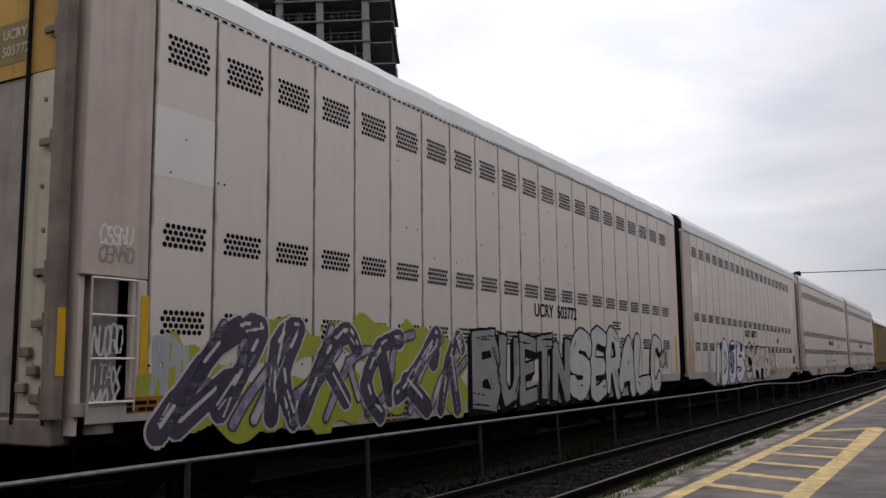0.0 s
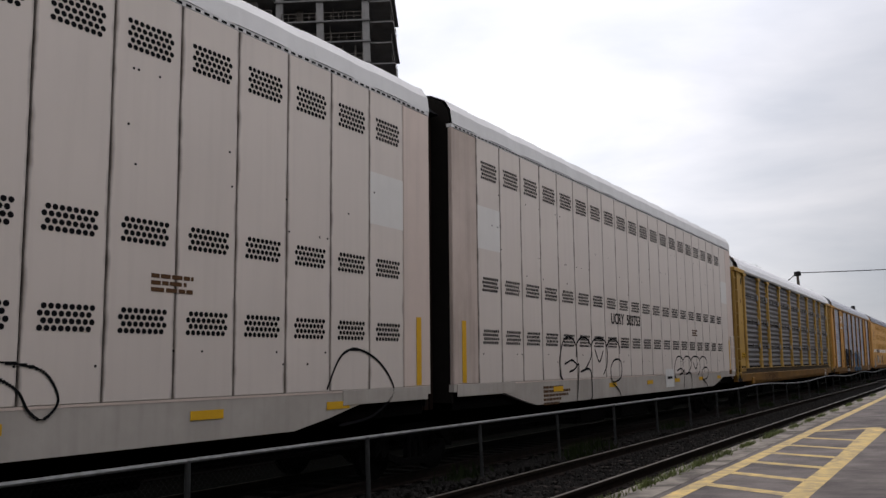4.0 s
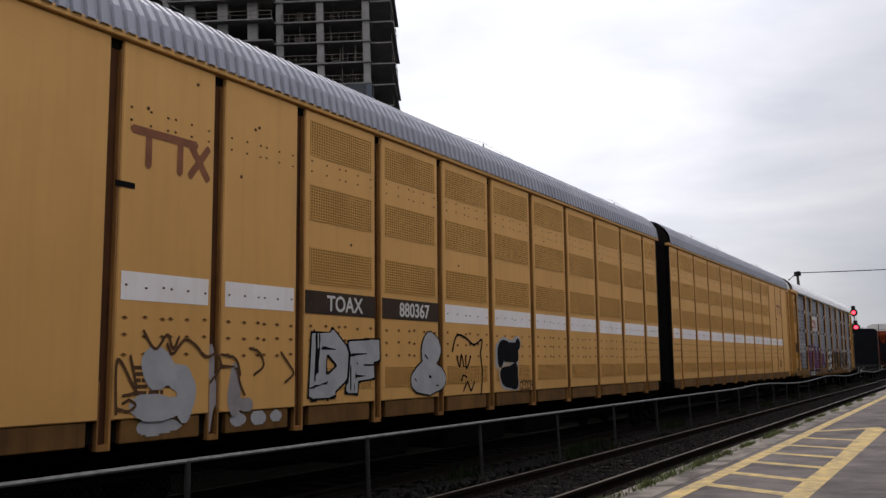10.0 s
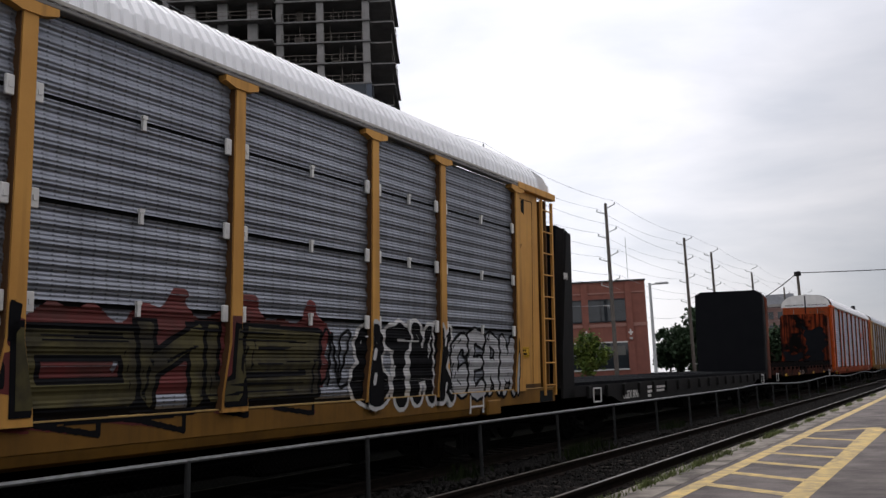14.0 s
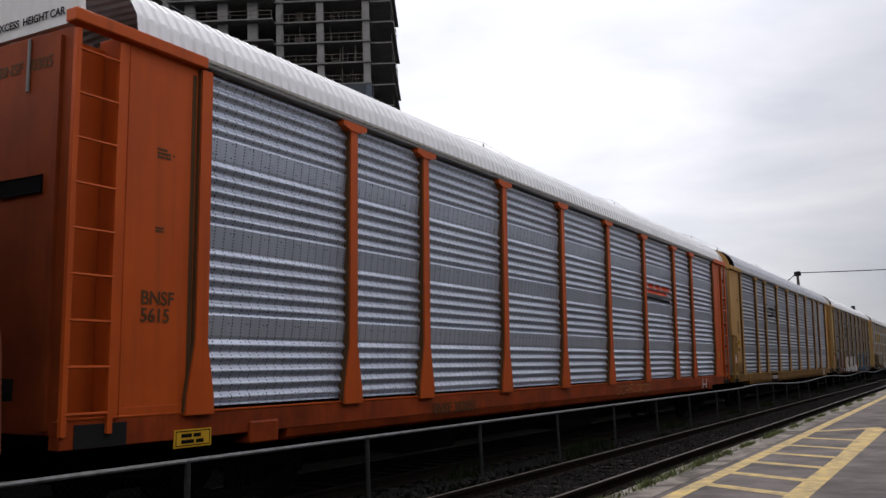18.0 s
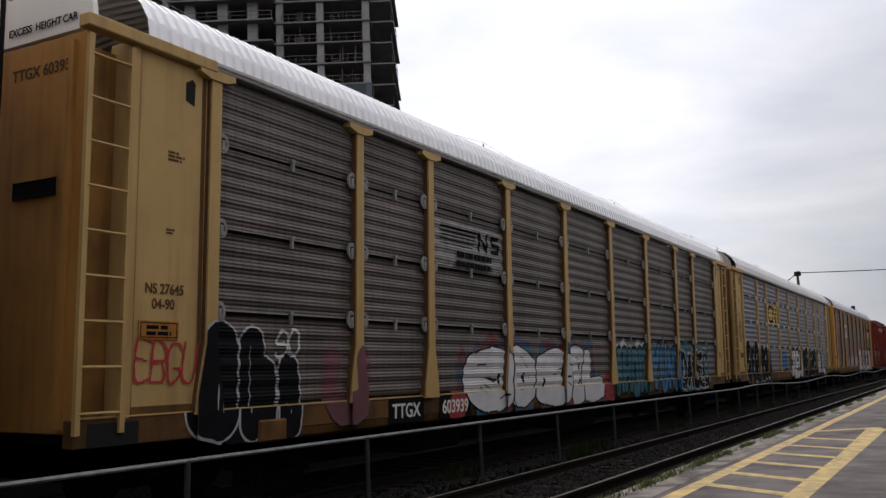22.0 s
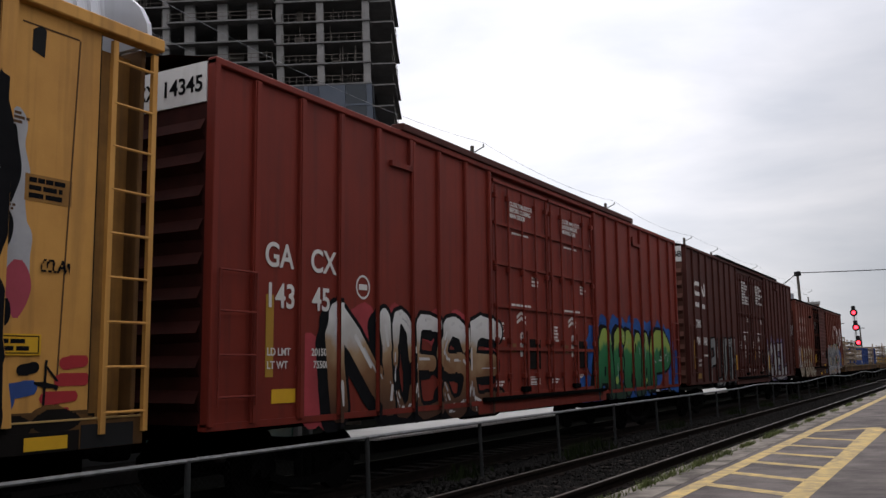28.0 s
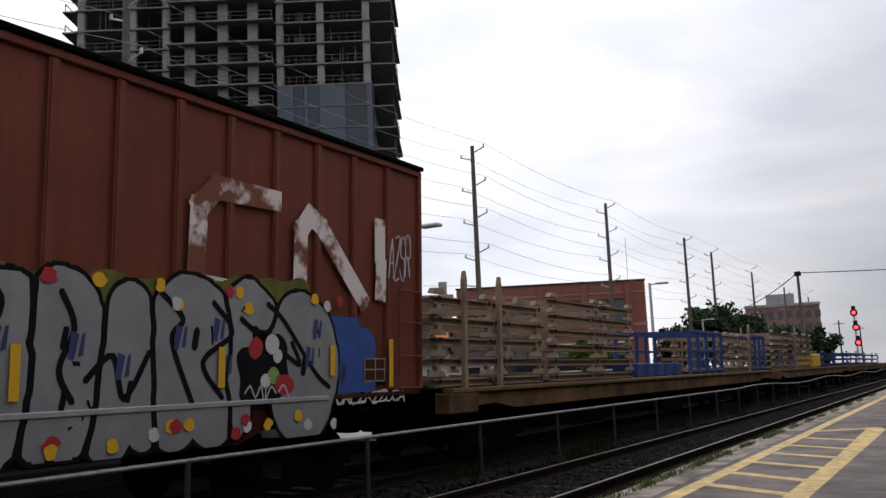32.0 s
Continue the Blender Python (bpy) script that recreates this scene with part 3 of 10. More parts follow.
# ---- station building ----
st = thing("station_building", "low modern station building with a deep flat roof and dark glazed wall", "building", kind="structure")
FASCIA = mat("grey_metal_fascia", (0.41, 0.385, 0.36), (0.31, 0.29, 0.27), 0.55, 0.2, scale=1.0, streak=0.25, bump=0.1)
SOFFIT = mat("dark_soffit", (0.075, 0.06, 0.05), (0.05, 0.04, 0.035), 0.7, scale=3)
part("roof", Shape().box(-27, -15.2, -14, 22.8, 4.92, 5.3), SOFFIT, st)
for k in range(3):
    z0 = 4.89 + k * 0.162
    part("fascia_band", Shape().box(-15.2, -15.0 + 0.03 * k, -14, 22.97, z0, z0 + 0.148, 0.01), FASCIA, st)
    part("fascia_band", Shape().box(-27, -15.21, 22.8, 22.97 + 0.03 * k, z0, z0 + 0.148, 0.01), FASCIA, st)
part("roof_cap", Shape().box(-27, -14.93, -14, 23.05, 5.378, 5.42), FASCIA, st)
CURTAIN = mat("station_glass", (0.022, 0.042, 0.036), (0.004, 0.008, 0.007), 0.10, scale=0.45, bump=0, spec=0.32, spread=0.35)
MULL = mat("dark_mullion", (0.022, 0.024, 0.024), rough=0.5)
yy = -13.11
while yy < 18.6:
    y1 = min(yy + 0.97, 18.7)
    part("glass_pane", Shape().box(-17.85, -17.82, yy + 0.013, y1 - 0.013, 0.1, 4.45), CURTAIN, st)
    part("mullion", Shape().box(-17.88, -17.80, yy - 0.013, yy + 0.013, 0.0, 4.9), MULL, st)
    yy += 0.97
part("head_panel", Shape().box(-17.9, -17.8, -13, 22.2, 4.452, 4.9), MULL, st)
part("base_wall", Shape().box(-17.95, -17.75, -13, 18.7, -0.45, 0.098), MULL, st)
part("back_wall", Shape().box(-26.8, -26.5, -13, 22, -0.45, 4.9), GREYWALL, st)
part("end_wall", Shape().box(-26.5, -18.0, 21.8, 22.1, -0.45, 4.9), GREYWALL, st)
part("floor", Shape().box(-26.5, -15.5, -13, 23, -0.45, -0.2), mat("near_black_floor", (0.012, 0.011, 0.010), (0.006, 0.006, 0.006), 0.95, spec=0.02), st)
part("door_frame", Shape().box(-18.0, -17.8, 18.75, 18.95, -0.2, 4.45).box(-18.0, -17.8, 22.0, 22.2, -0.2, 4.45).box(-18.0, -17.8, 18.95, 22.0, 2.4, 2.6), mat("grey_door_frame", (0.12, 0.125, 0.125), rough=0.5), st)
for a in (19.0, 20.5):
    part("door_pane", Shape().box(-17.93, -17.9, a, a + 1.4, -0.2, 2.4), CURTAIN, st)
part("upper_pane", Shape().box(-17.93, -17.9, 18.95, 22.0, 2.6, 4.45), CURTAIN, st)
part("column", Shape().box(-17.8, -17.55, 22.22, 22.42, -0.2, 4.9, 0.02), MULL, st)
TUBE = mat("lit_tube", (0.9, 0.95, 0.9), bump=0, glow=(0.85, 1.0, 0.8, 0.6))
part("soffit_light", Shape().box(-17.5, -16.0, 17.15, 17.33, 4.22, 4.31, 0.02), TUBE, st, "lit strip light hung under the soffit")
for x in (-17.2, -16.3):
    part("hanger", Shape().rod((x, 17.24, 4.3), (x, 17.24, 4.93), 0.012, 6), MULL, st)
for a in (3.0, 8.0, 13.0):
    part("vent", Shape().box(-22, -21.4, a, a + 0.6, 5.42, 6.1, 0.03), LAMP_GREY, st)
pst = thing("window_poster", "small white poster with a red band fixed to the station glass", "poster", at=(-17.77, 15.92, 0.9))
part("board", Shape().box(0, 0.03, -0.37, 0.37, 0.8, 1.58), WHITEWALL, pst)
part("red_band", Shape().box(0.032, 0.036, -0.37, 0.37, 1.43, 1.58), mat("red_print", (0.5, 0.03, 0.03), bump=0), pst)
part("board_text", lettering("CAV", 0.3, BLACK), None, pst, at=(0.034, -0.33, 1.08))
scr = thing("information_screen", "dark platform information screen on a grey post", "screen", at=(-17.6, 23.65, -0.45))
part("post", Shape().rod((0, 0, 0), (0, 0, 4.3), 0.08, 8), LAMP_GREY, scr)
part("screen", Shape().box(-0.9, 0.55, 0.15, 0.35, 3.1, 4.0, 0.02), BLACK, scr)
part("display", Shape().box(-0.8, 0.45, 0.145, 0.149, 3.2, 3.9), mat("screen_glass", (0.03, 0.03, 0.06), rough=0.1, bump=0), scr)
part("speaker_box", Shape().box(-0.85, -0.2, -0.2, 0.3, 4.15, 4.9, 0.05), LAMP_GREY, scr)


# ---- trees ----
def tree(name, x, y, h, blobs, leaf, label, n=2600, size=0.16, z0=-0.45, seed=1):
    r = np.random.RandomState(seed)
    t = thing(name, label, "tree", at=(x, y, z0))
    tk = Shape().rod((0, 0, 0), (0.1, 0, h * 0.45), h * 0.028, 9, h * 0.018)
    for bx, by, bz, br in blobs:
        m = Vector((0.1 + bx * 0.35, by * 0.35, h * 0.42 + (bz - h * 0.42) * 0.4))
        tk.rod((0.1, 0, h * 0.40), m, h * 0.013, 6, h * 0.009)
        tk.rod(m, (bx, by, bz), h * 0.009, 6, h * 0.004)
    part("trunk", tk, BARK, t, smooth=True)
    vs, per = [], n // len(blobs)
    for bx, by, bz, br in blobs:
        cl = r.normal(0, 1, (max(6, per // 28), 3))
        cl = cl / np.linalg.norm(cl, axis=1)[:, None] * (br * r.uniform(0.55, 1.0, (len(cl), 1)))
        c = cl[r.randint(0, len(cl), per)] + r.normal(0, br * 0.22, (per, 3)) + (bx, by, bz)
        a = r.normal(0, 1, (per, 3))
        a /= np.linalg.norm(a, axis=1)[:, None]
        b = np.cross(a, r.normal(0, 1, (per, 3)))
        b /= np.linalg.norm(b, axis=1)[:, None]
        s = size * r.uniform(0.6, 1.5, (per, 1))
        vs.append(np.stack([c - a * s, c + b * s * 0.55, c + a * s, c - b * s * 0.55], 1))
    v = np.concatenate(vs).reshape(-1, 3)
    me = bpy.data.meshes.new("crown")
    me.from_pydata(v.tolist(), [], [(4 * i, 4 * i + 1, 4 * i + 2, 4 * i + 3) for i in range(len(v) // 4)])
    me.materials.append(leaf)
    part("crown", me, None, t)
    return t

def leftward(k, deep, z, r):
    return (-0.82 * k - 0.57 * deep, -0.57 * k + 0.82 * deep, z, r)


tree("tree", -25.4, 35.5, 13.0, [leftward(*q) for q in ((0.2, 0.4, 12.6, 0.77), (-0.7, -0.5, 11.6, 0.81), (0.7, 0.6, 11.6, 0.71), (-1.2, 0, 12.6, 0.46), (2.4, 0.5, 13.0, 0.56), (1.9, -0.6, 12.0, 0.66), (1.2, 0.3, 11.0, 0.71), (3.3, -0.3, 11.1, 0.66), (4.2, 0.6, 11.0, 0.56), (5.0, 0, 11.2, 0.51), (6.0, -0.5, 10.8, 0.61), (6.7, 0.5, 10.8, 0.46), (1.5, -0.4, 10.0, 0.76), (-0.1, 0.3, 10.2, 0.81), (-0.7, 0.2, 9.1, 0.6), (3.0, -0.2, 12.1, 0.41), (-0.4, 0.4, 13.2, 0.36), (0.8, 0, 8.6, 0.8), (2.3, 0.3, 9.4, 0.8), (0.3, 0.3, 11.2, 0.7), (2.8, 0.2, 10.4, 0.7), (4.4, 0.1, 10.2, 0.7), (-0.3, 0, 7.6, 0.6), (0.4, 0.4, 4.6, 0.8), (1.2, -0.3, 3.4, 0.9))], LEAF, "leafy green street tree beside the station roof", 46000, 0.115, seed=4)
tree("tree", -31.0, 60.2, 6.4, [(0, 0, 5.2, 1.3), (1.0, 0.4, 4.4, 1.2), (-1.0, -0.4, 4.3, 1.1), (0.2, 0, 3.4, 1.3)], LEAF, "small round green tree in front of the brick building", 3600, 0.15, seed=5)
tree("tree", -29.0, 76.5, 6.0, [(0, 0, 4.6, 1.1), (0.7, 0.4, 3.7, 1.0), (-0.7, -0.4, 3.7, 1.0), (0, 0, 2.8, 1.0)], LEAF, "small young green tree in front of the brick building", 2600, 0.15, seed=6)
fr = random.Random(8)
for i in range(15):
    az = radians(16.0 - i * 0.62 + fr.uniform(-0.2, 0.2))
    d = fr.uniform(125, 150)
    h = (9.5, 10.5, 12.0, 13.5, 14.0, 13.0, 14.5, 13.5, 11.5, 11.0, 10.0, 9.5, 9.5, 9.0, 8.5)[i] * fr.uniform(0.70, 0.84)
    tree("tree", -d * math.sin(az), d * math.cos(az), h, [(fr.uniform(-2, 2), fr.uniform(-1.5, 1.5), h * fr.uniform(0.42, 0.84), h * fr.uniform(0.15, 0.2)) for k in range(7)], LEAF_DARK, "dense dark green tree in the distance behind the tracks", 2200, 0.34, seed=20 + i)
for i, (x, y, h) in enumerate(((-4, 240, 11), (2, 250, 12), (8, 260, 13), (15, 255, 12), (-14, 260, 9), (24, 240, 11))):
    tree("tree", x, y, h, [(fr.uniform(-3, 3), fr.uniform(-2, 2), h * fr.uniform(0.35, 0.8), h * 0.2) for k in range(6)], LEAF_DARK, "dark green tree far along the railway line", 1300, 0.4, seed=50 + i)


# ---- buildings behind the line ----
b1 = thing("brick_building", "two-storey red brick commercial building with large dark windows", "building", turn=23.0)
BD = 97.0
# local frame: x to the right, y away; front at y = BD
part("front_wall", Shape().box(-9.9, 10.1, BD, BD + 0.3, -0.5, 11.05), BRICK, b1)
part("side_wall", Shape().box(9.8, 10.1, BD + 0.31, BD + 26, -0.5, 10.9), BRICK, b1)
part("side_wall", Shape().box(-9.9, -9.6, BD + 0.31, BD + 26, -0.5, 10.9), BRICK, b1)
part("roof", Shape().box(-9.6, 9.8, BD + 0.3, BD + 26, 10.3, 10.6), SHINGLE, b1)
part("coping", Shape().box(-10.0, 10.2, BD - 0.12, BD + 0.4, 11.05, 11.2), SHINGLE, b1)
part("band", Shape().box(-9.92, 10.12, BD - 0.06, BD - 0.004, 6.3, 6.65), mat("pale_brick_band", (0.30, 0.16, 0.13), bump=0.3), b1)
part("band", Shape().box(-9.92, 10.12, BD - 0.06, BD - 0.004, 9.8, 9.95), MATS["pale_brick_band"], b1)
WFRAME = mat("white_frame", (0.6, 0.6, 0.58), rough=0.6)
for x in (-7.9, -3.3, 1.4, 6.0):
    for z0, z1, hw in ((6.95, 9.1, 1.95), (1.9, 4.6, 1.95)):
        wdw = part("window", Shape().box(x - hw, x + hw, BD - 0.03, BD - 0.004, z0, z1), GLASS_DARK, b1)
        fmat = WFRAME if z0 < 3 else SHINGLE
        part("window_frame", Shape().box(x - hw - 0.12, x + hw + 0.12, BD - 0.1, BD - 0.035, z1, z1 + 0.14).box(x - hw - 0.12, x + hw + 0.12, BD - 0.12, BD - 0.035, z0 - 0.14, z0).box(x - hw - 0.12, x - hw, BD - 0.1, BD - 0.035, z0, z1).box(x + hw, x + hw + 0.12, BD - 0.1, BD - 0.035, z0, z1), fmat, wdw)
        part("mullion", Shape().box(x - 0.7, x - 0.62, BD - 0.08, BD - 0.035, z0, z1).box(x + 0.62, x + 0.7, BD - 0.08, BD - 0.035, z0, z1), SHINGLE, wdw)
        if z0 < 3:
            part("blind", Shape().box(x - hw + 0.3, x + hw - 0.3, BD - 0.034, BD - 0.031, z1 - 1.3, z1 - 0.35), mat("window_graphic", (0.12, 0.12, 0.11), bump=0), wdw)
for x in (-5.6, -0.9, 3.7, 8.3):
    part("pilaster", Shape().box(x - 0.35, x + 0.35, BD - 0.18, BD - 0.002, -0.5, 10.9), BRICK, b1)
    part("cross_ornament", Shape().box(x - 0.25, x + 0.25, BD - 0.22, BD - 0.185, 5.55, 5.72).box(x - 0.08, x + 0.08, BD - 0.225, BD - 0.187, 5.35, 5.95), WFRAME, b1)
    part("canopy_lamp", Shape().box(x - 0.15, x + 0.15, BD - 0.5, BD - 0.19, 4.9, 5.1), LAMP_GREY, b1)
part("antenna", Shape().rod((8.6, BD + 2, 10.5), (8.6, BD + 2, 16), 0.03, 5), LAMP_GREY, b1)

h1 = thing("house", "small white house with a dark shingled hip roof", "house", turn=29.4)
HD = 62.0
part("wall", Shape().box(-4.2, 3.0, HD, HD + 7, -0.5, 2.75), WHITEWALL, h1)
part("roof", Shape().add([(-4.7, HD - 0.5, 2.7), (3.4, HD - 0.5, 2.7), (3.4, HD + 7.5, 2.7), (-4.7, HD + 7.5, 2.7), (-3.6, HD + 3, 5.3), (-2.9, HD + 3, 5.3)], [(0, 1, 5, 4), (1, 2, 5), (2, 3, 4, 5), (3, 0, 4), (3, 2, 1, 0)]), SHINGLE, h1)
part("eave", Shape().box(-4.72, 3.42, HD - 0.53, HD - 0.5, 2.58, 2.74), WFRAME, h1)
for x in (-1.2, 1.6):
    part("window", Shape().box(x - 0.4, x + 0.4, HD - 0.03, HD - 0.003, 1.0, 2.2), GLASS_DARK, h1)
h2 = thing("house", "pale house with an orange tiled roof", "house", turn=28.6)
part("wall", Shape().box(-3.6, 3.0, 78, 84, -0.5, 3.6), WHITEWALL, h2)
part("roof", Shape().add([(-4, 77.5, 3.5), (3.2, 77.5, 3.5), (3.2, 84.5, 3.5), (-4, 84.5, 3.5), (-4, 81, 6.9), (1.2, 81, 6.9)], [(0, 1, 5, 4), (1, 2, 5), (2, 3, 4, 5), (3, 0, 4), (3, 2, 1, 0)]), ORANGE_TILE, h2)
b2 = thing("apartment_building", "grey rendered flat-roofed building with dark windows", "building", turn=31.5)
part("wall", Shape().box(-7.6, 3.6, 88, 98, -0.5, 9.2), GREYWALL, b2)
part("parapet", Shape().box(-7.8, 3.8, 87.7, 98.2, 9.2, 9.7).box(2.4, 3.2, 88.2, 89, 9.7, 11.0), CONCRETE, b2)
part("penthouse", Shape().box(-5.5, -0.5, 90, 96, 9.7, 11.2), GREYWALL, b2)
for x in (-6.0, -4.0, -2.0, 0.0, 2.2):
    part("window", Shape().box(x - 0.6, x + 0.6, 87.96, 87.99, 6.3, 8.2), GLASS_DARK, b2)
h3 = thing("house", "white timber house behind the trees beside the station", "house", turn=36.0)
part("wall", Shape().box(-5, 3.0, 52, 58, -0.5, 3.0), WHITEWALL, h3)
part("roof", Shape().add([(-5.4, 51.5, 2.9), (3.4, 51.5, 2.9), (3.4, 58.5, 2.9), (-5.4, 58.5, 2.9), (-5.4, 55, 5.0), (3.4, 55, 5.0)], [(0, 1, 5, 4), (1, 2, 5), (2, 3, 4, 5), (3, 0, 4), (3, 2, 1, 0)]), SHINGLE, h3)
for x in (-3.4, -1.9, -0.5, 0.9):
    part("porch_post", Shape().box(x - 0.09, x + 0.09, 50.3, 50.5, -0.5, 2.5), WHITEWALL, h3)
part("porch_roof", Shape().add([(-3.8, 50.1, 2.5), (1.3, 50.1, 2.5), (1.3, 51.99, 2.5), (-3.8, 51.99, 2.5), (-1.25, 50.1, 3.4), (-1.25, 51.99, 3.4)], [(0, 1, 4), (1, 2, 5, 4), (2, 3, 5), (3, 0, 4, 5), (3, 2, 1, 0)]), WHITEWALL, h3)
for x in (-2.6, 2.0):
    part("window", Shape().box(x - 0.45, x + 0.45, 51.96, 51.99, 0.7, 2.1), GLASS_DARK, h3)
b3 = thing("apartment_building", "distant red brick apartment block above the trees", "building", turn=9.0)
FARB = mat("distant_brick", (0.22, 0.14, 0.12), (0.17, 0.11, 0.10), 0.9, scale=0.3)
part("wall", Shape().box(-8.5, 7.0, 215, 235, -0.5, 14.6), FARB, b3)
part("parapet", Shape().box(-8.7, 7.2, 214.8, 235, 14.6, 15.2), CONCRETE, b3)
part("penthouse", Shape().box(-4, 2, 218, 230, 15.2, 17.6), GREYWALL, b3)
for i in range(8):
    for k in range(4):
        x = -7.6 + i * 1.95
        part("window", Shape().box(x, x + 1.1, 214.95, 214.99, 3.2 + k * 2.9, 4.8 + k * 2.9), GLASS_DARK, b3)

# parked cars behind the train
for i, (x, y, c) in enumerate(((-23.0, 55, (0.7, 0.7, 0.7)), (-23.2, 62, (0.04, 0.045, 0.05)), (-23.0, 69, (0.6, 0.6, 0.62)), (-23.1, 76, (0.05, 0.08, 0.25)))):
    c1 = mat("car_paint" + "abcd"[i], c, rough=0.25, bump=0)
    v = thing("parked_car", "parked saloon car in the lot behind the railway", "car", "parked cars", at=(x, y, -0.45))
    part("body", Shape().plate([(-2.2, 0.35), (2.2, 0.35), (2.25, 0.75), (1.5, 0.92), (0.7, 1.42), (-0.9, 1.45), (-1.6, 1.0), (-2.25, 0.85)], -0.85, 0.85), c1, v)
    part("side_window", Shape().plate([(1.2, 0.95), (0.6, 1.34), (-0.85, 1.37), (-1.4, 1.0)], 0.852, 0.858), GLASS_DARK, v)
    for a in (-1.35, 1.35):
        part("wheel", Shape().rod((0.6, a, 0.32), (0.87, a, 0.32), 0.32, 16), BLACK, v)

# ---- the freight train: shared pieces ----
# Each car stands in its own frame: y along the car from its leading end, x towards the platform, z up from the rail.
CARS = []
RIBS = {}
mrng = random.Random(21)
TAN = mat("tan_yellow_paint", (0.59, 0.31, 0.078), (0.42, 0.205, 0.052), 0.55, scale=1.1, streak=0.6, grime=(0.13, 0.07, 0.03), bump=0.12)
TAN_PALE = mat("faded_tan_paint", (0.44, 0.29, 0.115), (0.32, 0.205, 0.078), 0.55, scale=1.1, streak=0.45, grime=(0.18, 0.10, 0.05), bump=0.12)
# Grime blotches, with the dimmer light low on the cars put into the tone.
TAN_SILL = mat("grimy_shaded_tan_sill", (0.145, 0.07, 0.02), (0.032, 0.018, 0.008), 0.65, scale=1.2, streak=0.35, grime=(0.03, 0.017, 0.010), bump=0.15, spread=0.34)
TAN_DIRTY = mat("dirty_tan_paint", (0.34, 0.17, 0.042), (0.14, 0.07, 0.022), 0.65, scale=1.6, streak=0.6, grime=(0.06, 0.035, 0.02), bump=0.15)
ORANGE = mat("orange_paint", (0.49, 0.085, 0.012), (0.38, 0.062, 0.01), 0.5, scale=1.2, streak=0.4, grime=(0.14, 0.04, 0.015), bump=0.1)
CREAM = mat("cream_grey_side", (0.645, 0.535, 0.472), (0.505, 0.418, 0.366), 0.55, scale=0.45, streak=0.2, grime=(0.24, 0.22, 0.20), bump=0.04)
CREAM_PATCH = mat("fresh_cream_patch", (0.66, 0.635, 0.60), (0.60, 0.58, 0.55), 0.5, scale=1.2, streak=0.1, grime=(0.4, 0.38, 0.35), bump=0.05)
CREAM_DIRTY = mat("dirty_cream_skirt", (0.44, 0.405, 0.365), (0.31, 0.28, 0.25), 0.65, scale=1.0, streak=0.2, grime=(0.14, 0.12, 0.10), bump=0.06)
WHITE_ROOF = mat("white_roof_steel", (0.80, 0.80, 0.81), (0.69, 0.69, 0.70), 0.45, 0.0, scale=0.9, streak=0.2, grime=(0.42, 0.41, 0.40), bump=0.05, spec=0.3)
GREY_ROOF = mat("grey_roof_steel", (0.52, 0.53, 0.56), (0.41, 0.42, 0.45), 0.45, 0.3, scale=0.9, streak=0.2, grime=(0.2, 0.2, 0.2), bump=0.05)
WHITE = mat("white_paint", (0.68, 0.67, 0.65), (0.56, 0.55, 0.53), 0.6, scale=3, streak=0.25, grime=(0.3, 0.28, 0.26), bump=0.05)
SIGN_YELLOW = mat("sign_yellow", (0.62, 0.36, 0.02), (0.52, 0.29, 0.02), 0.6, scale=5, bump=0.05)
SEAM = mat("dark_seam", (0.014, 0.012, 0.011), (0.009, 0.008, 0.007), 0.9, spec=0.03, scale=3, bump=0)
RUSTY = mat("rust_red_paint", (0.165, 0.044, 0.027), (0.095, 0.027, 0.018), 0.7, scale=0.8, streak=0.35, grime=(0.03, 0.012, 0.009), bump=0.15)
MAROON = mat("maroon_paint", (0.182, 0.026, 0.0155), (0.122, 0.018, 0.012), 0.6, scale=0.7, streak=0.45, grime=(0.05, 0.016, 0.013), bump=0.1)
BROWN = mat("brown_oxide_paint", (0.07, 0.0195, 0.0145), (0.048, 0.0138, 0.0105), 0.7, scale=0.9, streak=0.35, grime=(0.03, 0.014, 0.012), bump=0.12)
# Near-black: the shade below the cars is put into this colour.
UNDER = mat("near_black_underframe", (0.0032, 0.003, 0.0028), (0.0014, 0.0013, 0.0012), 0.9, 0.0, spec=0.02, scale=6, bump=0.4)
SHEET_NEW = mat("bright_galvanised_sheet", (0.55, 0.59, 0.68), (0.41, 0.445, 0.535), 0.36, 0.56, scale=0.6, streak=0.3, grime=(0.24, 0.26, 0.30), spread=0.6, bump=0.04, spec=0.3)
punched(SHEET_NEW, 0.155, 0.037, (0.14, 0.5), amount=0.8)
SHEET_MID = mat("dull_galvanised_sheet", (0.265, 0.278, 0.312), (0.165, 0.174, 0.20), 0.42, 0.6, scale=1.0, streak=0.45, grime=(0.10, 0.10, 0.11), bump=0.06)
punched(SHEET_MID, 0.155, 0.047, (0.16, 0.42), amount=0.5)
SHEET_BROWN = mat("brown_weathered_sheet", (0.15, 0.127, 0.114), (0.078, 0.067, 0.06), 0.5, 0.4, scale=0.8, streak=0.5, grime=(0.06, 0.05, 0.045), bump=0.08)
punched(SHEET_BROWN, 0.155, 0.047, (0.16, 0.42), amount=0.5)
SHEET_DARK = mat("dark_grey_sheet", (0.18, 0.172, 0.178), (0.108, 0.103, 0.108), 0.5, 0.5, scale=0.8, streak=0.5, grime=(0.05, 0.048, 0.048), bump=0.08)
punched(SHEET_DARK, 0.155, 0.047, (0.16, 0.42), amount=0.5)
GUTTER = mat("pale_gutter_strip", (0.42, 0.40, 0.37), (0.26, 0.24, 0.21), 0.55, 0.2, scale=2, streak=0.4, grime=(0.12, 0.10, 0.08), bump=0.05)
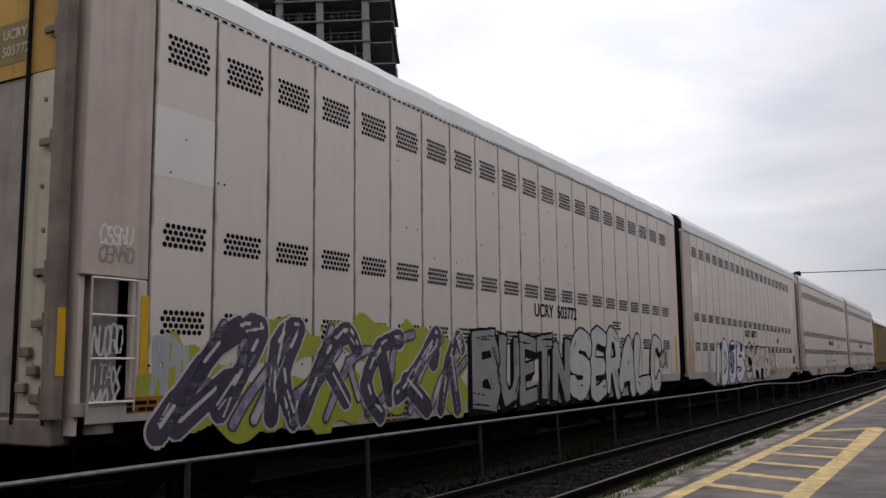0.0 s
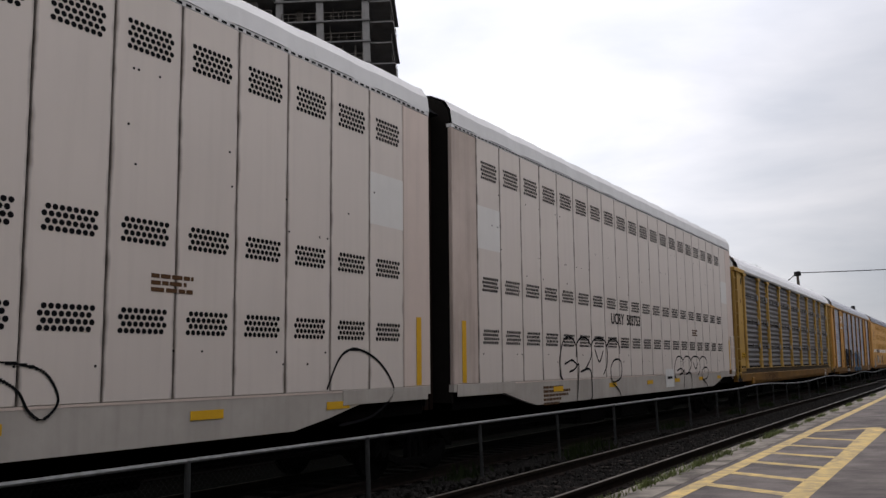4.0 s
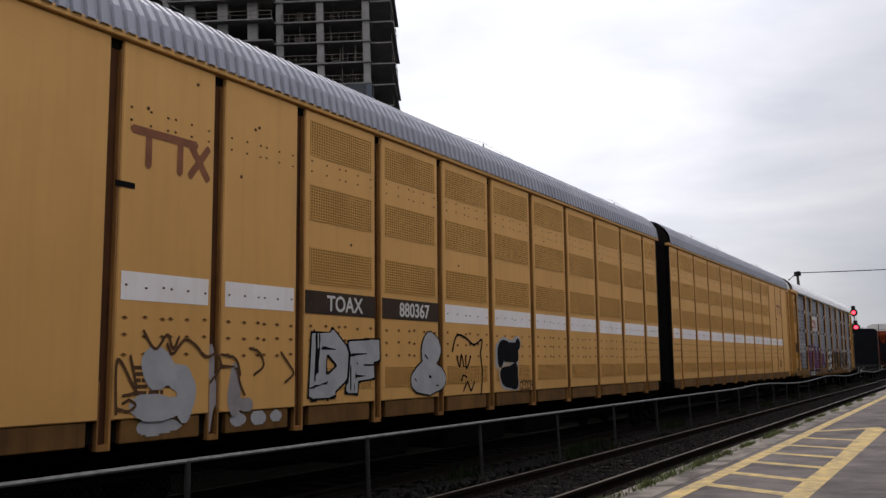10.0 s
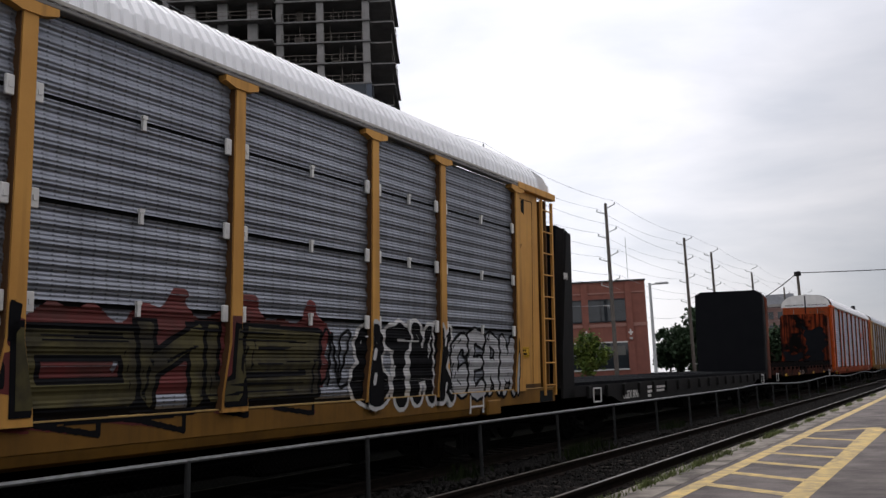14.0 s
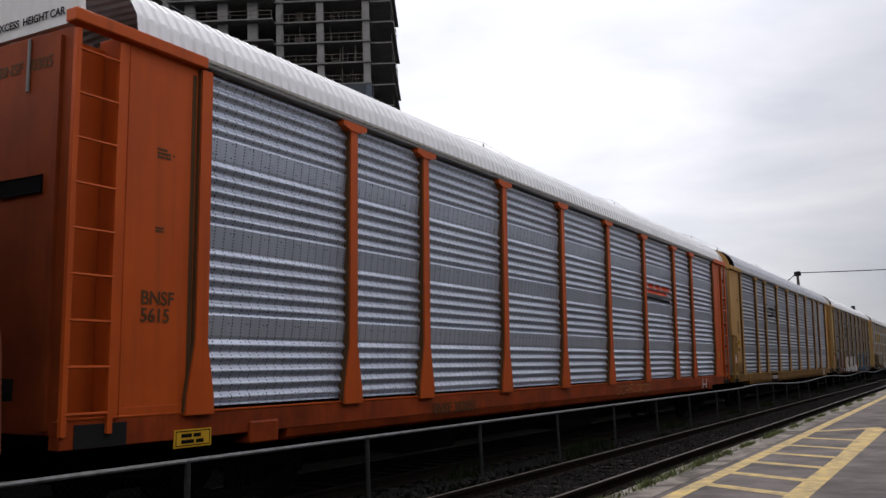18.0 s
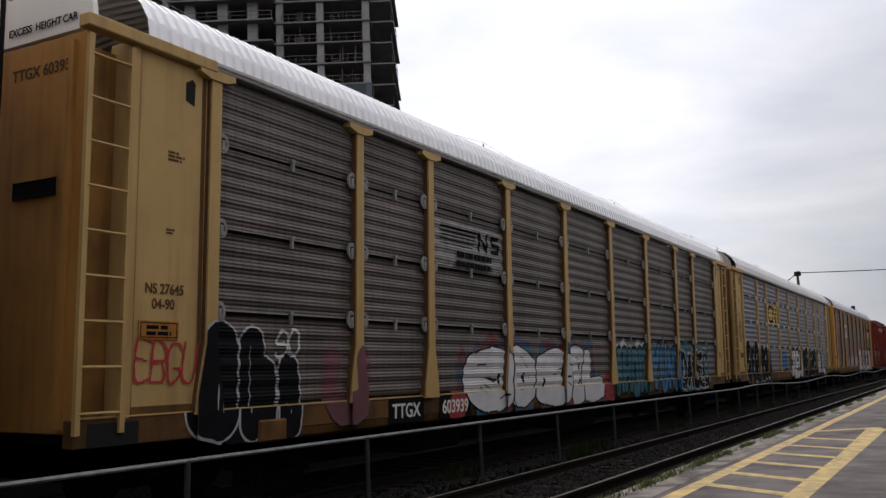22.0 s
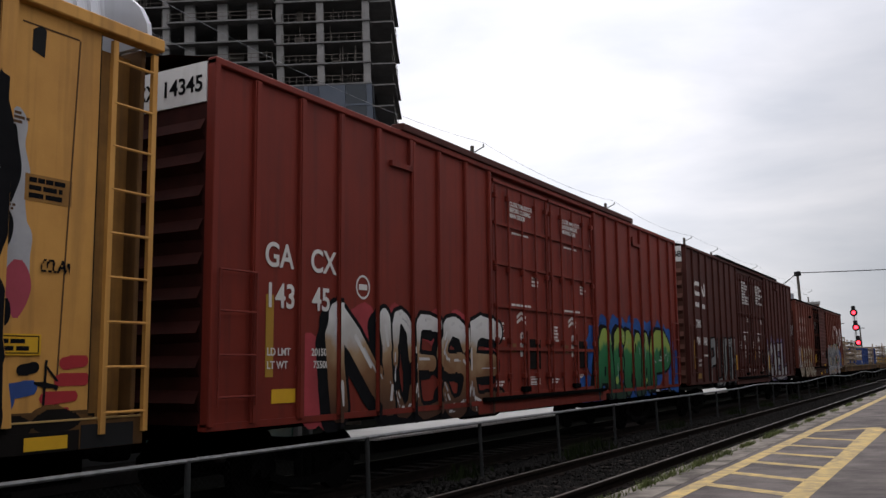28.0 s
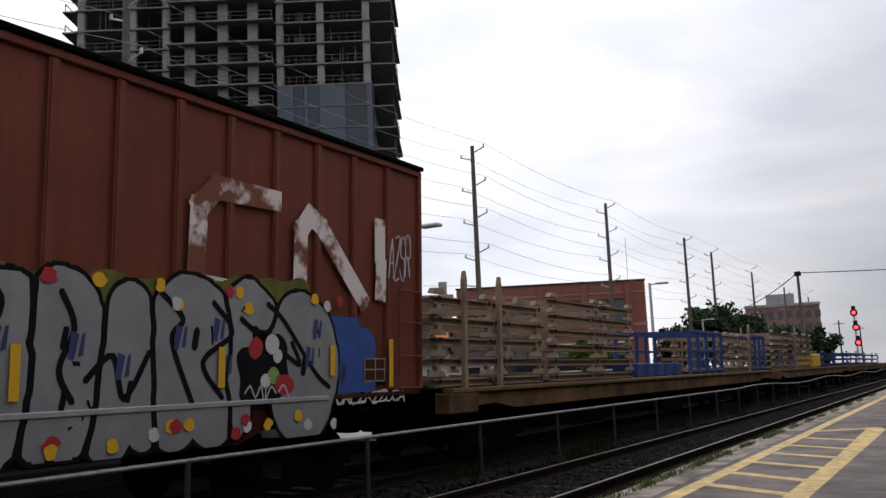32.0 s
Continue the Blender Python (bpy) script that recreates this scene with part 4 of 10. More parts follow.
# END_TAN and END_ORANGE: grime, plus shade between coupled cars put into the colour.
END_TAN = mat("grimy_shaded_tan_end", (0.17, 0.088, 0.030), (0.065, 0.035, 0.015), 0.7, scale=1.2, streak=0.6, grime=(0.035, 0.02, 0.012), bump=0.12)
END_WARM = mat("stained_tan_end_door", (0.42, 0.21, 0.052), (0.27, 0.13, 0.034), 0.7, scale=1.2, streak=0.5, grime=(0.08, 0.04, 0.02), bump=0.12)
END_ORANGE = mat("grimy_shaded_orange_end", (0.27, 0.05, 0.010), (0.15, 0.03, 0.008), 0.65, scale=1.2, streak=0.25, grime=(0.10, 0.022, 0.008), bump=0.12)
# Orange toned down for the sill's shade; only the streaks are grime.
ORANGE_SILL = mat("shaded_orange_sill", (0.33, 0.05, 0.008), (0.10, 0.018, 0.005), 0.55, scale=1.5, streak=0.5, grime=(0.06, 0.016, 0.008), bump=0.12)
END_CREAM = mat("grimy_cream_end_door", (0.33, 0.28, 0.24), (0.17, 0.14, 0.115), 0.65, scale=1.5, streak=0.6, grime=(0.06, 0.05, 0.04), bump=0.12)
DOOR_PALE = mat("stained_pale_door", (0.50, 0.445, 0.345), (0.33, 0.28, 0.20), 0.6, scale=1.2, streak=0.45, grime=(0.12, 0.095, 0.065), bump=0.06)
POST_GRIME = mat("grimy_brown_post", (0.23, 0.19, 0.155), (0.10, 0.078, 0.062), 0.75, scale=2.2, streak=0.5, grime=(0.035, 0.025, 0.018), bump=0.15)
CHORD = mat("grey_top_chord", (0.22, 0.21, 0.20), (0.13, 0.12, 0.115), 0.6, 0.2, scale=2, bump=0.05)
CLIP_GREY = mat("dull_grey_bracket", (0.30, 0.285, 0.275), (0.12, 0.115, 0.11), 0.6, 0.2, scale=6, bump=0.05)
CLIP_WHITE = mat("worn_white_bracket", (0.44, 0.42, 0.40), (0.2, 0.19, 0.18), 0.6, scale=7, bump=0.05)
RAIL_GRIME = mat("grimy_brown_rail", (0.075, 0.05, 0.026), (0.03, 0.02, 0.013), 0.75, scale=1.3, streak=0.4, grime=(0.015, 0.011, 0.008), bump=0.15)
TAN_OLIVE = mat("olive_tan_paint", (0.47, 0.295, 0.08), (0.34, 0.205, 0.053), 0.58, scale=1.1, streak=0.5, grime=(0.12, 0.075, 0.03), bump=0.12)
SIGN_BLUE = mat("shield_blue", (0.03, 0.06, 0.2), bump=0.05)
INK = mat("black_lettering", (0.008, 0.008, 0.009), rough=0.8, spec=0.03, bump=0)
INK_BROWN = mat("faded_brown_lettering", (0.09, 0.045, 0.02), rough=0.7, bump=0)
CHALK = mat("white_lettering", (0.62, 0.60, 0.57), (0.5, 0.48, 0.46), rough=0.7, bump=0)
LOGO_RED = mat("logo_red", (0.33, 0.03, 0.03), (0.24, 0.03, 0.03), 0.6, bump=0)


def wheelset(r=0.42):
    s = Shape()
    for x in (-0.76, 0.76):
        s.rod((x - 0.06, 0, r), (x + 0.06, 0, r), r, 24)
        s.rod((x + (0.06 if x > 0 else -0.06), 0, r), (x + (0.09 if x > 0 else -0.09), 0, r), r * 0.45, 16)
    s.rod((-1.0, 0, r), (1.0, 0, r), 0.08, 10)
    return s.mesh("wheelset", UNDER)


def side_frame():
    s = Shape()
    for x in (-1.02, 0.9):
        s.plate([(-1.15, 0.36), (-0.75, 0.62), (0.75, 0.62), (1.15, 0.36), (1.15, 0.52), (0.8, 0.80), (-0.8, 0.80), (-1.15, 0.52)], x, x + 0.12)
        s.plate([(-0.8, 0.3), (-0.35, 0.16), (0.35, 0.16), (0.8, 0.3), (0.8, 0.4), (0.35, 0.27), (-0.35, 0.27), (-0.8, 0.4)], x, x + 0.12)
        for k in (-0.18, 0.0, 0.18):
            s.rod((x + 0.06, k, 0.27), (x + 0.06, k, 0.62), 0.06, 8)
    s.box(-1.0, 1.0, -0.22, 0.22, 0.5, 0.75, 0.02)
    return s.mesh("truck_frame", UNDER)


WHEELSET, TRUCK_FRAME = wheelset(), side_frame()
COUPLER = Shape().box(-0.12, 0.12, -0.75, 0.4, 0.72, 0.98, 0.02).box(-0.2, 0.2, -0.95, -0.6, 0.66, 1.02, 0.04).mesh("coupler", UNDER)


def running_gear(car, length, first, last, couple=(True, True), r=0.42):
    for u in (first, last):
        if u is None:
            continue
        t = part("truck", TRUCK_FRAME, None, car, "cast-steel truck, near-black with the under-car shade in its colour", at=(0, u, 0))
        for k in (-0.88, 0.88):
            part("wheel", WHEELSET, None, t, at=(0, k, 0))
    if couple[0]:
        part("coupler", COUPLER, None, car)
    if couple[1]:
        c = part("coupler", COUPLER, None, car, at=(0, length, 0))
        c.rotation_euler = (0, 0, math.pi)


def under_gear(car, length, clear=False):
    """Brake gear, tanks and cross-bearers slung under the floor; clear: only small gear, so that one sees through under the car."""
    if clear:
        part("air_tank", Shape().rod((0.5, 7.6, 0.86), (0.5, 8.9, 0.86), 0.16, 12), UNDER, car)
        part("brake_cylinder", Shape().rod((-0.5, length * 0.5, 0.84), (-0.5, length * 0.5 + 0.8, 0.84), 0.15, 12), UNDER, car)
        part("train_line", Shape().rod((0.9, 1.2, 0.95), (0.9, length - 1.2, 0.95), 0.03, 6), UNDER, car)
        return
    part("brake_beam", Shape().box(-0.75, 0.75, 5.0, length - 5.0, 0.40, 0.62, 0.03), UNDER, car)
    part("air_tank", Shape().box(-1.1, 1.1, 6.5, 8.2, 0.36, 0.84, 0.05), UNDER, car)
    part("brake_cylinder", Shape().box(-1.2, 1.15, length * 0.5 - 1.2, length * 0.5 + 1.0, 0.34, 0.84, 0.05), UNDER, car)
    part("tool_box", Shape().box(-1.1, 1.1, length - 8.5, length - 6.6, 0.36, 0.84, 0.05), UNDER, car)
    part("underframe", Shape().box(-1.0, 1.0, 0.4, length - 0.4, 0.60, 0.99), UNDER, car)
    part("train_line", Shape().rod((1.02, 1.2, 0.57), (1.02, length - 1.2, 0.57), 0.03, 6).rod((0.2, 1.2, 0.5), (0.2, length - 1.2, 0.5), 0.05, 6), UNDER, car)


def car_thing(name, label, s0, category):
    c = thing(name, label, category, "cars of the freight train", at=(TRACK_TRAIN, s0, 0))
    CARS.append((c, s0))
    return c


# ---- painted marks that follow the relief of a side ----
def strokes_field(us, zs, segs, square=False):
    """Distance to a set of strokes (a, b) to (c, e) of half-width r, round or square ended."""
    U, Z = np.meshgrid(us, zs)
    d = np.full(U.shape, 9.0)
    for (a, b, c, e, r) in segs:
        du, dz = c - a, e - b
        if square:
            ln = max(math.hypot(du, dz), 1e-6)
            along = ((U - a) * du + (Z - b) * dz) / ln - ln / 2
            across = ((Z - b) * du - (U - a) * dz) / ln
            d = np.minimum(d, np.maximum(np.abs(along) - ln / 2 - r * 0.8, np.abs(across) - r))
            continue
        q = max(du * du + dz * dz, 1e-9)
        t = np.clip(((U - a) * du + (Z - b) * dz) / q, 0, 1)
        d = np.minimum(d, np.hypot(U - a - t * du, Z - b - t * dz) - r)
    return d


def eased(pts, k=4):
    """A smooth line through a run of points."""
    if len(pts) < 3:
        return list(pts)
    loop = pts[0] == pts[-1]
    ext = [pts[-2] if loop else pts[0]] + list(pts) + [pts[1] if loop else pts[-1]]
    out = []
    for p0, p1, p2, p3 in zip(ext, ext[1:], ext[2:], ext[3:]):
        for i in range(k):
            t = i / k
            out.append(tuple(0.5 * (2 * p1[j] + (p2[j] - p0[j]) * t + (2 * p0[j] - 5 * p1[j] + 4 * p2[j] - p3[j]) * t * t + (3 * p1[j] - p0[j] - 3 * p2[j] + p3[j]) * t ** 3) for j in (0, 1)))
    return out + [pts[-1]]


def painted(name, field, us, zs, face, lift, material, parent, label="", level=0.0):
    """A coat of paint where field is below level, lying on the surface x = face(z)."""
    spans = []
    for i in range(len(zs)):
        row = field[i] - level
        ins = row < 0
        cuts = []
        if ins.any():
            ed = np.flatnonzero(np.diff(ins.astype(int)))
            cuts = [round(float(us[k] + (us[k + 1] - us[k]) * row[k] / (row[k] - row[k + 1])), 4) for k in ed]
            if ins[0]:
                cuts.insert(0, round(float(us[0]), 4))
            if ins[-1]:
                cuts.append(round(float(us[-1]), 4))
        spans.append([(p, q) for p, q in zip(cuts[::2], cuts[1::2]) if q > p])
    vs, fs, index = [], [], {}

    def corner(j, u):
        if (j, u) not in index:
            z = zs[j // 2] if j % 2 == 0 else (zs[j // 2] + zs[j // 2 + 1]) / 2
            index[(j, u)] = len(vs)
            vs.append((face(z) + lift, u, float(z)))
        return index[(j, u)]

    for i in range(len(zs) - 1):
        low, top = spans[i], spans[i + 1]
        if len(low) == len(top) and all(p[0] < q[1] and q[0] < p[1] for p, q in zip(low, top)):
            for p, q in zip(low, top):
                fs.append([corner(2 * i, p[0]), corner(2 * i, p[1]), corner(2 * i + 2, q[1]), corner(2 * i + 2, q[0])])
            continue
        mid = sorted({u for row in (low, top) for s in row for u in s})
        for p, q in low:
            fs.append([corner(2 * i, p), corner(2 * i, q)] + [corner(2 * i + 1, u) for u in reversed(mid) if p <= u <= q])
        for p, q in top:
            fs.append([corner(2 * i + 1, u) for u in mid if p <= u <= q] + [corner(2 * i + 2, q), corner(2 * i + 2, p)])
    if not fs:
        return None
    me = bpy.data.meshes.new(name)
    me.from_pydata(vs, [], fs)
    me.materials.append(material)
    return part(name, me, None, parent, label)


def letter_strokes(r, u, w, z0, z1, kind):
    """Bold strokes of one abstract letter-like form in the box u..u+w, z0..z1."""
    h = z1 - z0
    lean = r.uniform(-0.15, 0.45)
    P = lambda a, b: (u + w * (a + lean * (b - 0.5) + r.uniform(-0.17, 0.17)), z0 + h * (b + r.uniform(-0.13, 0.13)))
    sets = [
        [(0.15, 0.05), (0.15, 0.95), (0.8, 0.75), (0.2, 0.5), (0.85, 0.05)],
        [(0.8, 0.85), (0.3, 0.95), (0.12, 0.5), (0.35, 0.05), (0.85, 0.18)],
        [(0.15, 0.05), (0.2, 0.95), (0.75, 0.1), (0.85, 0.95)],
        [(0.85, 0.9), (0.2, 0.85), (0.2, 0.5), (0.75, 0.5), (0.2, 0.45), (0.2, 0.1), (0.9, 0.1)],
        [(0.2, 0.2), (0.2, 0.8), (0.5, 0.95), (0.82, 0.8), (0.82, 0.2), (0.5, 0.05), (0.2, 0.2)],
        [(0.85, 0.85), (0.4, 0.95), (0.2, 0.7), (0.75, 0.4), (0.7, 0.1), (0.15, 0.1)],
        [(0.1, 0.05), (0.45, 0.95), (0.85, 0.05), (0.65, 0.4), (0.3, 0.4)],
    ]
    pts = [P(*p) for p in sets[kind % len(sets)]]
    cross = [(P(r.uniform(0.0, 0.4), r.uniform(0.0, 0.5)), P(r.uniform(0.6, 1.0), r.uniform(0.5, 1.0)))]
    return list(zip(pts, pts[1:])) + cross


SPRAY = {"A": "00 26 40|12 32", "B": "00 06 36 44 33 03|33 41 30 00", "C": "45 36 16 04 02 10 30 41", "D": "00 06 26 44 42 20 00", "E": "46 06 00 40|03 33", "F": "46 06 00|03 33", "G": "45 36 16 04 02 10 30 42 22", "H": "00 06|40 46|03 43", "I": "20 26", "J": "06 46|36 31 20 01", "K": "00 06|46 03 40", "L": "06 00 40", "M": "00 06 22 46 40", "N": "00 06 40 46", "O": "10 02 04 16 36 44 42 30 10", "P": "00 06 36 44 33 03", "Q": "10 02 04 16 36 44 42 30 10|22 40", "R": "00 06 36 44 33 03|23 40", "S": "45 36 16 04 13 33 42 30 10 01", "T": "06 46|26 20", "U": "06 02 10 30 42 46", "V": "06 20 46", "W": "06 10 24 30 46", "X": "06 40|00 46", "Y": "06 23 46|23 20", "Z": "06 46 00 40", "8": "23 15 26 35 23 41 20 01 23"}
HOLES = {"A": ((2, 1.9),), "B": ((1.8, 4.4), (1.9, 1.5)), "D": ((1.9, 3),), "O": ((2, 3),), "P": ((1.9, 4.4),), "Q": ((2, 3),), "R": ((1.9, 4.4),), "8": ((2, 4.3), (2, 1.6)), "E": ((3.4, 4.5), (3.4, 1.6)), "U": ((2, 4.8),), "S": ((3.4, 4.1), (0.6, 1.9)), "G": ((2.6, 3.6),), "C": ((3.0, 3.0),), "N": ((2.9, 5.0), (1.1, 0.9)), "H": ((2, 5.0), (2, 0.9)), "K": ((1.6, 5.2), (1.6, 0.8)), "L": ((2.6, 3.4),), "Y": ((2, 5.2),), "T": ((0.7, 2.4), (3.3, 2.4)), "M": ((2, 5.2),), "W": ((2, 0.9),)}


def sprayed_letter(r, u, w, z0, z1, ch, lean=0.05, soft=True):
    """The strokes of one sprayed capital, a little uneven, in the box u..u+w, z0..z1."""
    tilt = (lean + r.uniform(-0.06, 0.06)) * w
    out = []
    for run in SPRAY.get(ch, ch).split("|"):
        pts = [(u + w * int(p[0]) / 4 + tilt * (int(p[1]) / 6 - 0.5) + r.uniform(-0.05, 0.05) * w, z0 + (z1 - z0) * (int(p[1]) / 6 + r.uniform(-0.05, 0.05))) for p in run.split()]
        if soft:
            pts = eased(pts, 3)
        out += list(zip(pts, pts[1:]))
    return out


def graffiti(car, face, u0, u1, z0, z1, n, fill, line, seed, fat=0.5, halo=None, shine=None, label="", outline=0.055, word="", joint=0.045, edges=None, square=False, drop=None, lean=0.05, inner=None, lines=1.0, spread=0.26, top=None):
    """A sprayed piece over sheets, posts and sill: halo, drop shadow, outline, fills, counters and highlights.

    edges: where each letter of the word begins and ends along the car; drop: offset of the shadow; inner: paint of the fine lines."""
    n = len(word) or n
    r = random.Random(seed)
    res = 0.03 if u1 - u0 < 9 else 0.04
    us = np.arange(u0 - 0.5, u1 + 0.5, res)
    zs = np.arange(max(z0 - 0.3, 0.86), z1 + 0.4, 0.0215)
    edges = edges or [u0 + (u1 - u0) * i / n for i in range(n + 1)]
    segs, each, holes = [], [], []
    for i in range(n):
        a0, w = edges[i], edges[i + 1] - edges[i]
        k = r.randrange(7)
        up, dn = r.uniform(-0.1, 0.1), r.uniform(-0.06, 0.1)
        rad = fat * min(w, (z1 - z0) * 0.8) * 0.24
        mine = []
        box = (a0 + rad * 0.5, w - rad * 0.9, z0 + dn + rad, z1 + up - rad)
        if word:
            box = (a0 + rad * 0.75, w - rad * 1.5, z0 + dn * 0.5 + rad, z1 + up * 0.6 - rad)
        strokes = sprayed_letter(r, *box, word[i], lean, not square) if word else letter_strokes(r, *box, k)
        for (a, b), (c, d) in strokes:
            mine.append((a, b, c, d, rad * r.uniform(0.85, 1.12)))
        if word and fat > 0.88:
            for hx, hz in HOLES.get(word[i], ()):
                cu, cz = box[0] + box[1] * hx / 4, box[2] + (box[3] - box[2]) * hz / 6
                holes.append((cu - 0.01, cz - 0.045 * (z1 - z0), cu + 0.02, cz + 0.045 * (z1 - z0), 0.045 * min(w, 1.1)))
        segs += mine
        each.append(strokes_field(us, zs, mine, square))
    one = np.minimum.reduce(each)
    U, Z = np.meshgrid(us, zs)
    wob = 0.10 * np.sin(us * 5.1 + seed)[None, :] + 0.07 * np.sin(us * 11.3)[None, :] + 0.05 * np.sin(zs * 14)[:, None]
    coats = []
    if halo:
        f = one + wob - spread
        coats.append(("paint_halo", f if top is None else np.maximum(f, top - Z), 0.004, halo, ""))
    if drop:
        cast = np.minimum.reduce([strokes_field(us, zs, [(a + drop[0] * q, b + drop[1] * q, c + drop[0] * q, d + drop[1] * q, rr) for a, b, c, d, rr in segs], square) for q in (0.34, 0.67, 1.0)])
        coats.append(("paint_shadow", cast - outline * 0.6, 0.0058, line, ""))
    coats.append(("paint_outline", one - outline, 0.0075, line, ""))
    for i, f in enumerate(each):
        rest = [g for k, g in enumerate(each) if k != i]
        coats.append(("paint_fill", np.maximum(f, joint + f - np.minimum.reduce(rest)) if rest else f, 0.011, fill, (label or "spray-painted graffiti lettering") if i == 0 else ""))
    if holes and fill is not line:
        coats.append(("paint_counter", np.maximum(strokes_field(us, zs, holes), one - 0.02), 0.0132, line, ""))
    if shine:
        s2 = [(a + 0.03, b + 0.05, a + (c - a) * 0.7 + 0.03, b + (d - b) * 0.7 + 0.05, rr * 0.17) for a, b, c, d, rr in segs[::2]]
        coats.append(("paint_shine", np.maximum(strokes_field(us, zs, s2), one), 0.0145, shine, ""))
    thin = []
    for i in range(int(n * 3 * lines)):
        a, b, c, d, rr = r.choice(segs)
        q, o = r.uniform(0.0, 0.6), rr * r.uniform(-0.6, 0.6)
        ln = math.hypot(c - a, d - b) or 1.0
        ox, oz = -(d - b) / ln * o, (c - a) / ln * o
        s = r.uniform(0.5, 1.6)
        thin.append((a + (c - a) * q + ox, b + (d - b) * q + oz, a + (c - a) * (q + s) + ox + r.uniform(-0.05, 0.05), b + (d - b) * (q + s) + oz + r.uniform(-0.05, 0.05), r.uniform(0.007, 0.018)))
    if thin and (inner or (fill is not line and min(rr for *_, rr in segs) > 0.05)):
        coats.append(("paint_line", np.maximum(strokes_field(us, zs, thin), one), 0.0138, inner or line, ""))
    ribs = RIBS.get(car.name, ())
    for name, f, lift, m, lab in coats:
        painted(name, f, us, zs, face, lift, m, car, lab)
        for p, half, flare, x in ribs:
            if u0 - 0.6 < p < u1 + 0.6:
                wide = half + (np.maximum(0, np.minimum(1, (2.0 - Z) / 0.58)) * flare)
                painted(name, np.maximum(f, np.abs(U - p) - wide), us, zs, flat(x), lift - 0.002, m, car)


def tag(car, face, u0, u1, z0, z1, n, ink, seed, width=0.022, lift=0.012, word=""):
    """A thin one-line scrawl of n letter forms."""
    r = random.Random(seed)
    us, zs = np.arange(u0 - 0.1, u1 + 0.1, 0.02), np.arange(z0 - 0.1, z1 + 0.1, 0.02)
    word = word or "".join(r.choice("ABCEGKNORSUZ") for i in range(n))
    w = (u1 - u0) / len(word)
    segs = []
    for i, ch in enumerate(word):
        up = r.uniform(-0.08, 0.08) * (z1 - z0)
        for p, q in sprayed_letter(r, u0 + i * w + w * 0.06, w * 0.86, z0 + up, z1 + up, ch, 0.25):
            segs.append((*p, *q, width * r.uniform(0.7, 1.2)))
    painted("paint_scrawl", strokes_field(us, zs, segs), us, zs, face, lift, ink, car)


def scrawl(car, face, u0, u1, z0, z1, code, ink, width=0.014, lift=0.003, soft=True, label=""):
    """Freehand lines written in a code of points on a 36 by 36 lattice over the box; a bar lifts the can."""
    us, zs = np.arange(u0 - 0.1, u1 + 0.1, 0.016), np.arange(max(0.86, z0 - 0.1), z1 + 0.1, 0.016)
    segs = []
    for run in code.split("|"):
        pts = [(u0 + (u1 - u0) * int(p[0], 36) / 35, z0 + (z1 - z0) * int(p[1], 36) / 35) for p in run.split()]
        pts = eased(pts, 5) if soft else pts
        segs += [(*p, *q, width) for p, q in zip(pts, pts[1:])]
    painted("paint_scrawl", strokes_field(us, zs, segs), us, zs, face, lift, ink, car, label)


def blotch(car, face, spots, material, lift=0.003, label=""):
    """Soft-shaped sprayed patches: (u, z, half width, half height) each."""
    u0, u1 = min(s[0] - s[2] for s in spots) - 0.15, max(s[0] + s[2] for s in spots) + 0.15
    z0, z1 = min(s[1] - s[3] for s in spots) - 0.15, max(s[1] + s[3] for s in spots) + 0.15
    us, zs = np.arange(u0, u1, 0.025), np.arange(max(0.86, z0), z1, 0.02)
    U, Z = np.meshgrid(us, zs)
    f = np.full(U.shape, 9.0)
    for u, z, a, b in spots:
        f = np.minimum(f, np.hypot((U - u) / a, (Z - z) / b) - 1 + 0.16 * np.sin(U * 9 + u * 7) + 0.12 * np.sin(Z * 13 + U * 5))
    painted("paint_blotch", f, us, zs, face, lift, material, car, label)


def emblem(car, face, lines, width, material, lift=0.012, label="painted company emblem", name="emblem", square=False):
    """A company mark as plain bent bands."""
    pts = [p for ln in lines for p in ln]
    us = np.arange(min(p[0] for p in pts) - 0.2, max(p[0] for p in pts) + 0.2, 0.018)
    zs = np.arange(min(p[1] for p in pts) - 0.2, max(p[1] for p in pts) + 0.2, 0.018)
    segs = [(*a, *b, width / 2) for ln in lines for a, b in zip(ln, ln[1:])]
    return painted(name, strokes_field(us, zs, segs, square), us, zs, face, lift, material, car, label)


def loop_band(u0, u1, z0, z1):
    """The bent band that forms the railway's emblem, as two runs of points."""
    w, h = u1 - u0, z1 - z0
    a = [(u0 + w * 0.46, z1), (u0 + w * 0.12, z1), (u0 + w * 0.03, z1 - h * 0.12), (u0, z1 - h * 0.3), (u0, z0 + h * 0.3), (u0 + w * 0.03, z0 + h * 0.12), (u0 + w * 0.12, z0), (u0 + w * 0.50, z0), (u0 + w * 0.56, z0 + h * 0.1), (u0 + w * 0.56, z1 - h * 0.1), (u0 + w * 0.62, z1), (u0 + w * 0.66, z1 - h * 0.05), (u0 + w * 0.90, z0 + h * 0.03), (u0 + w * 0.96, z0), (u0 + w, z0 + h * 0.1), (u0 + w, z1)]
    return [a]


def flat(x):
    return lambda z: x


# ---- corrugated auto carriers ----
POSTS = [1.77, 4.62, 6.58, 9.42, 12.22, 15.08, 17.88, 20.72, 22.68, 25.53]
ROOF_PROF = [(-1.5, 5.13), (-1.46, 5.38), (-1.34, 5.58), (-1.12, 5.76), (-0.78, 5.88), (0, 5.93), (0.78, 5.88), (1.12, 5.76), (1.34, 5.58), (1.46, 5.38), (1.5, 5.13)]
ROOFS = {}


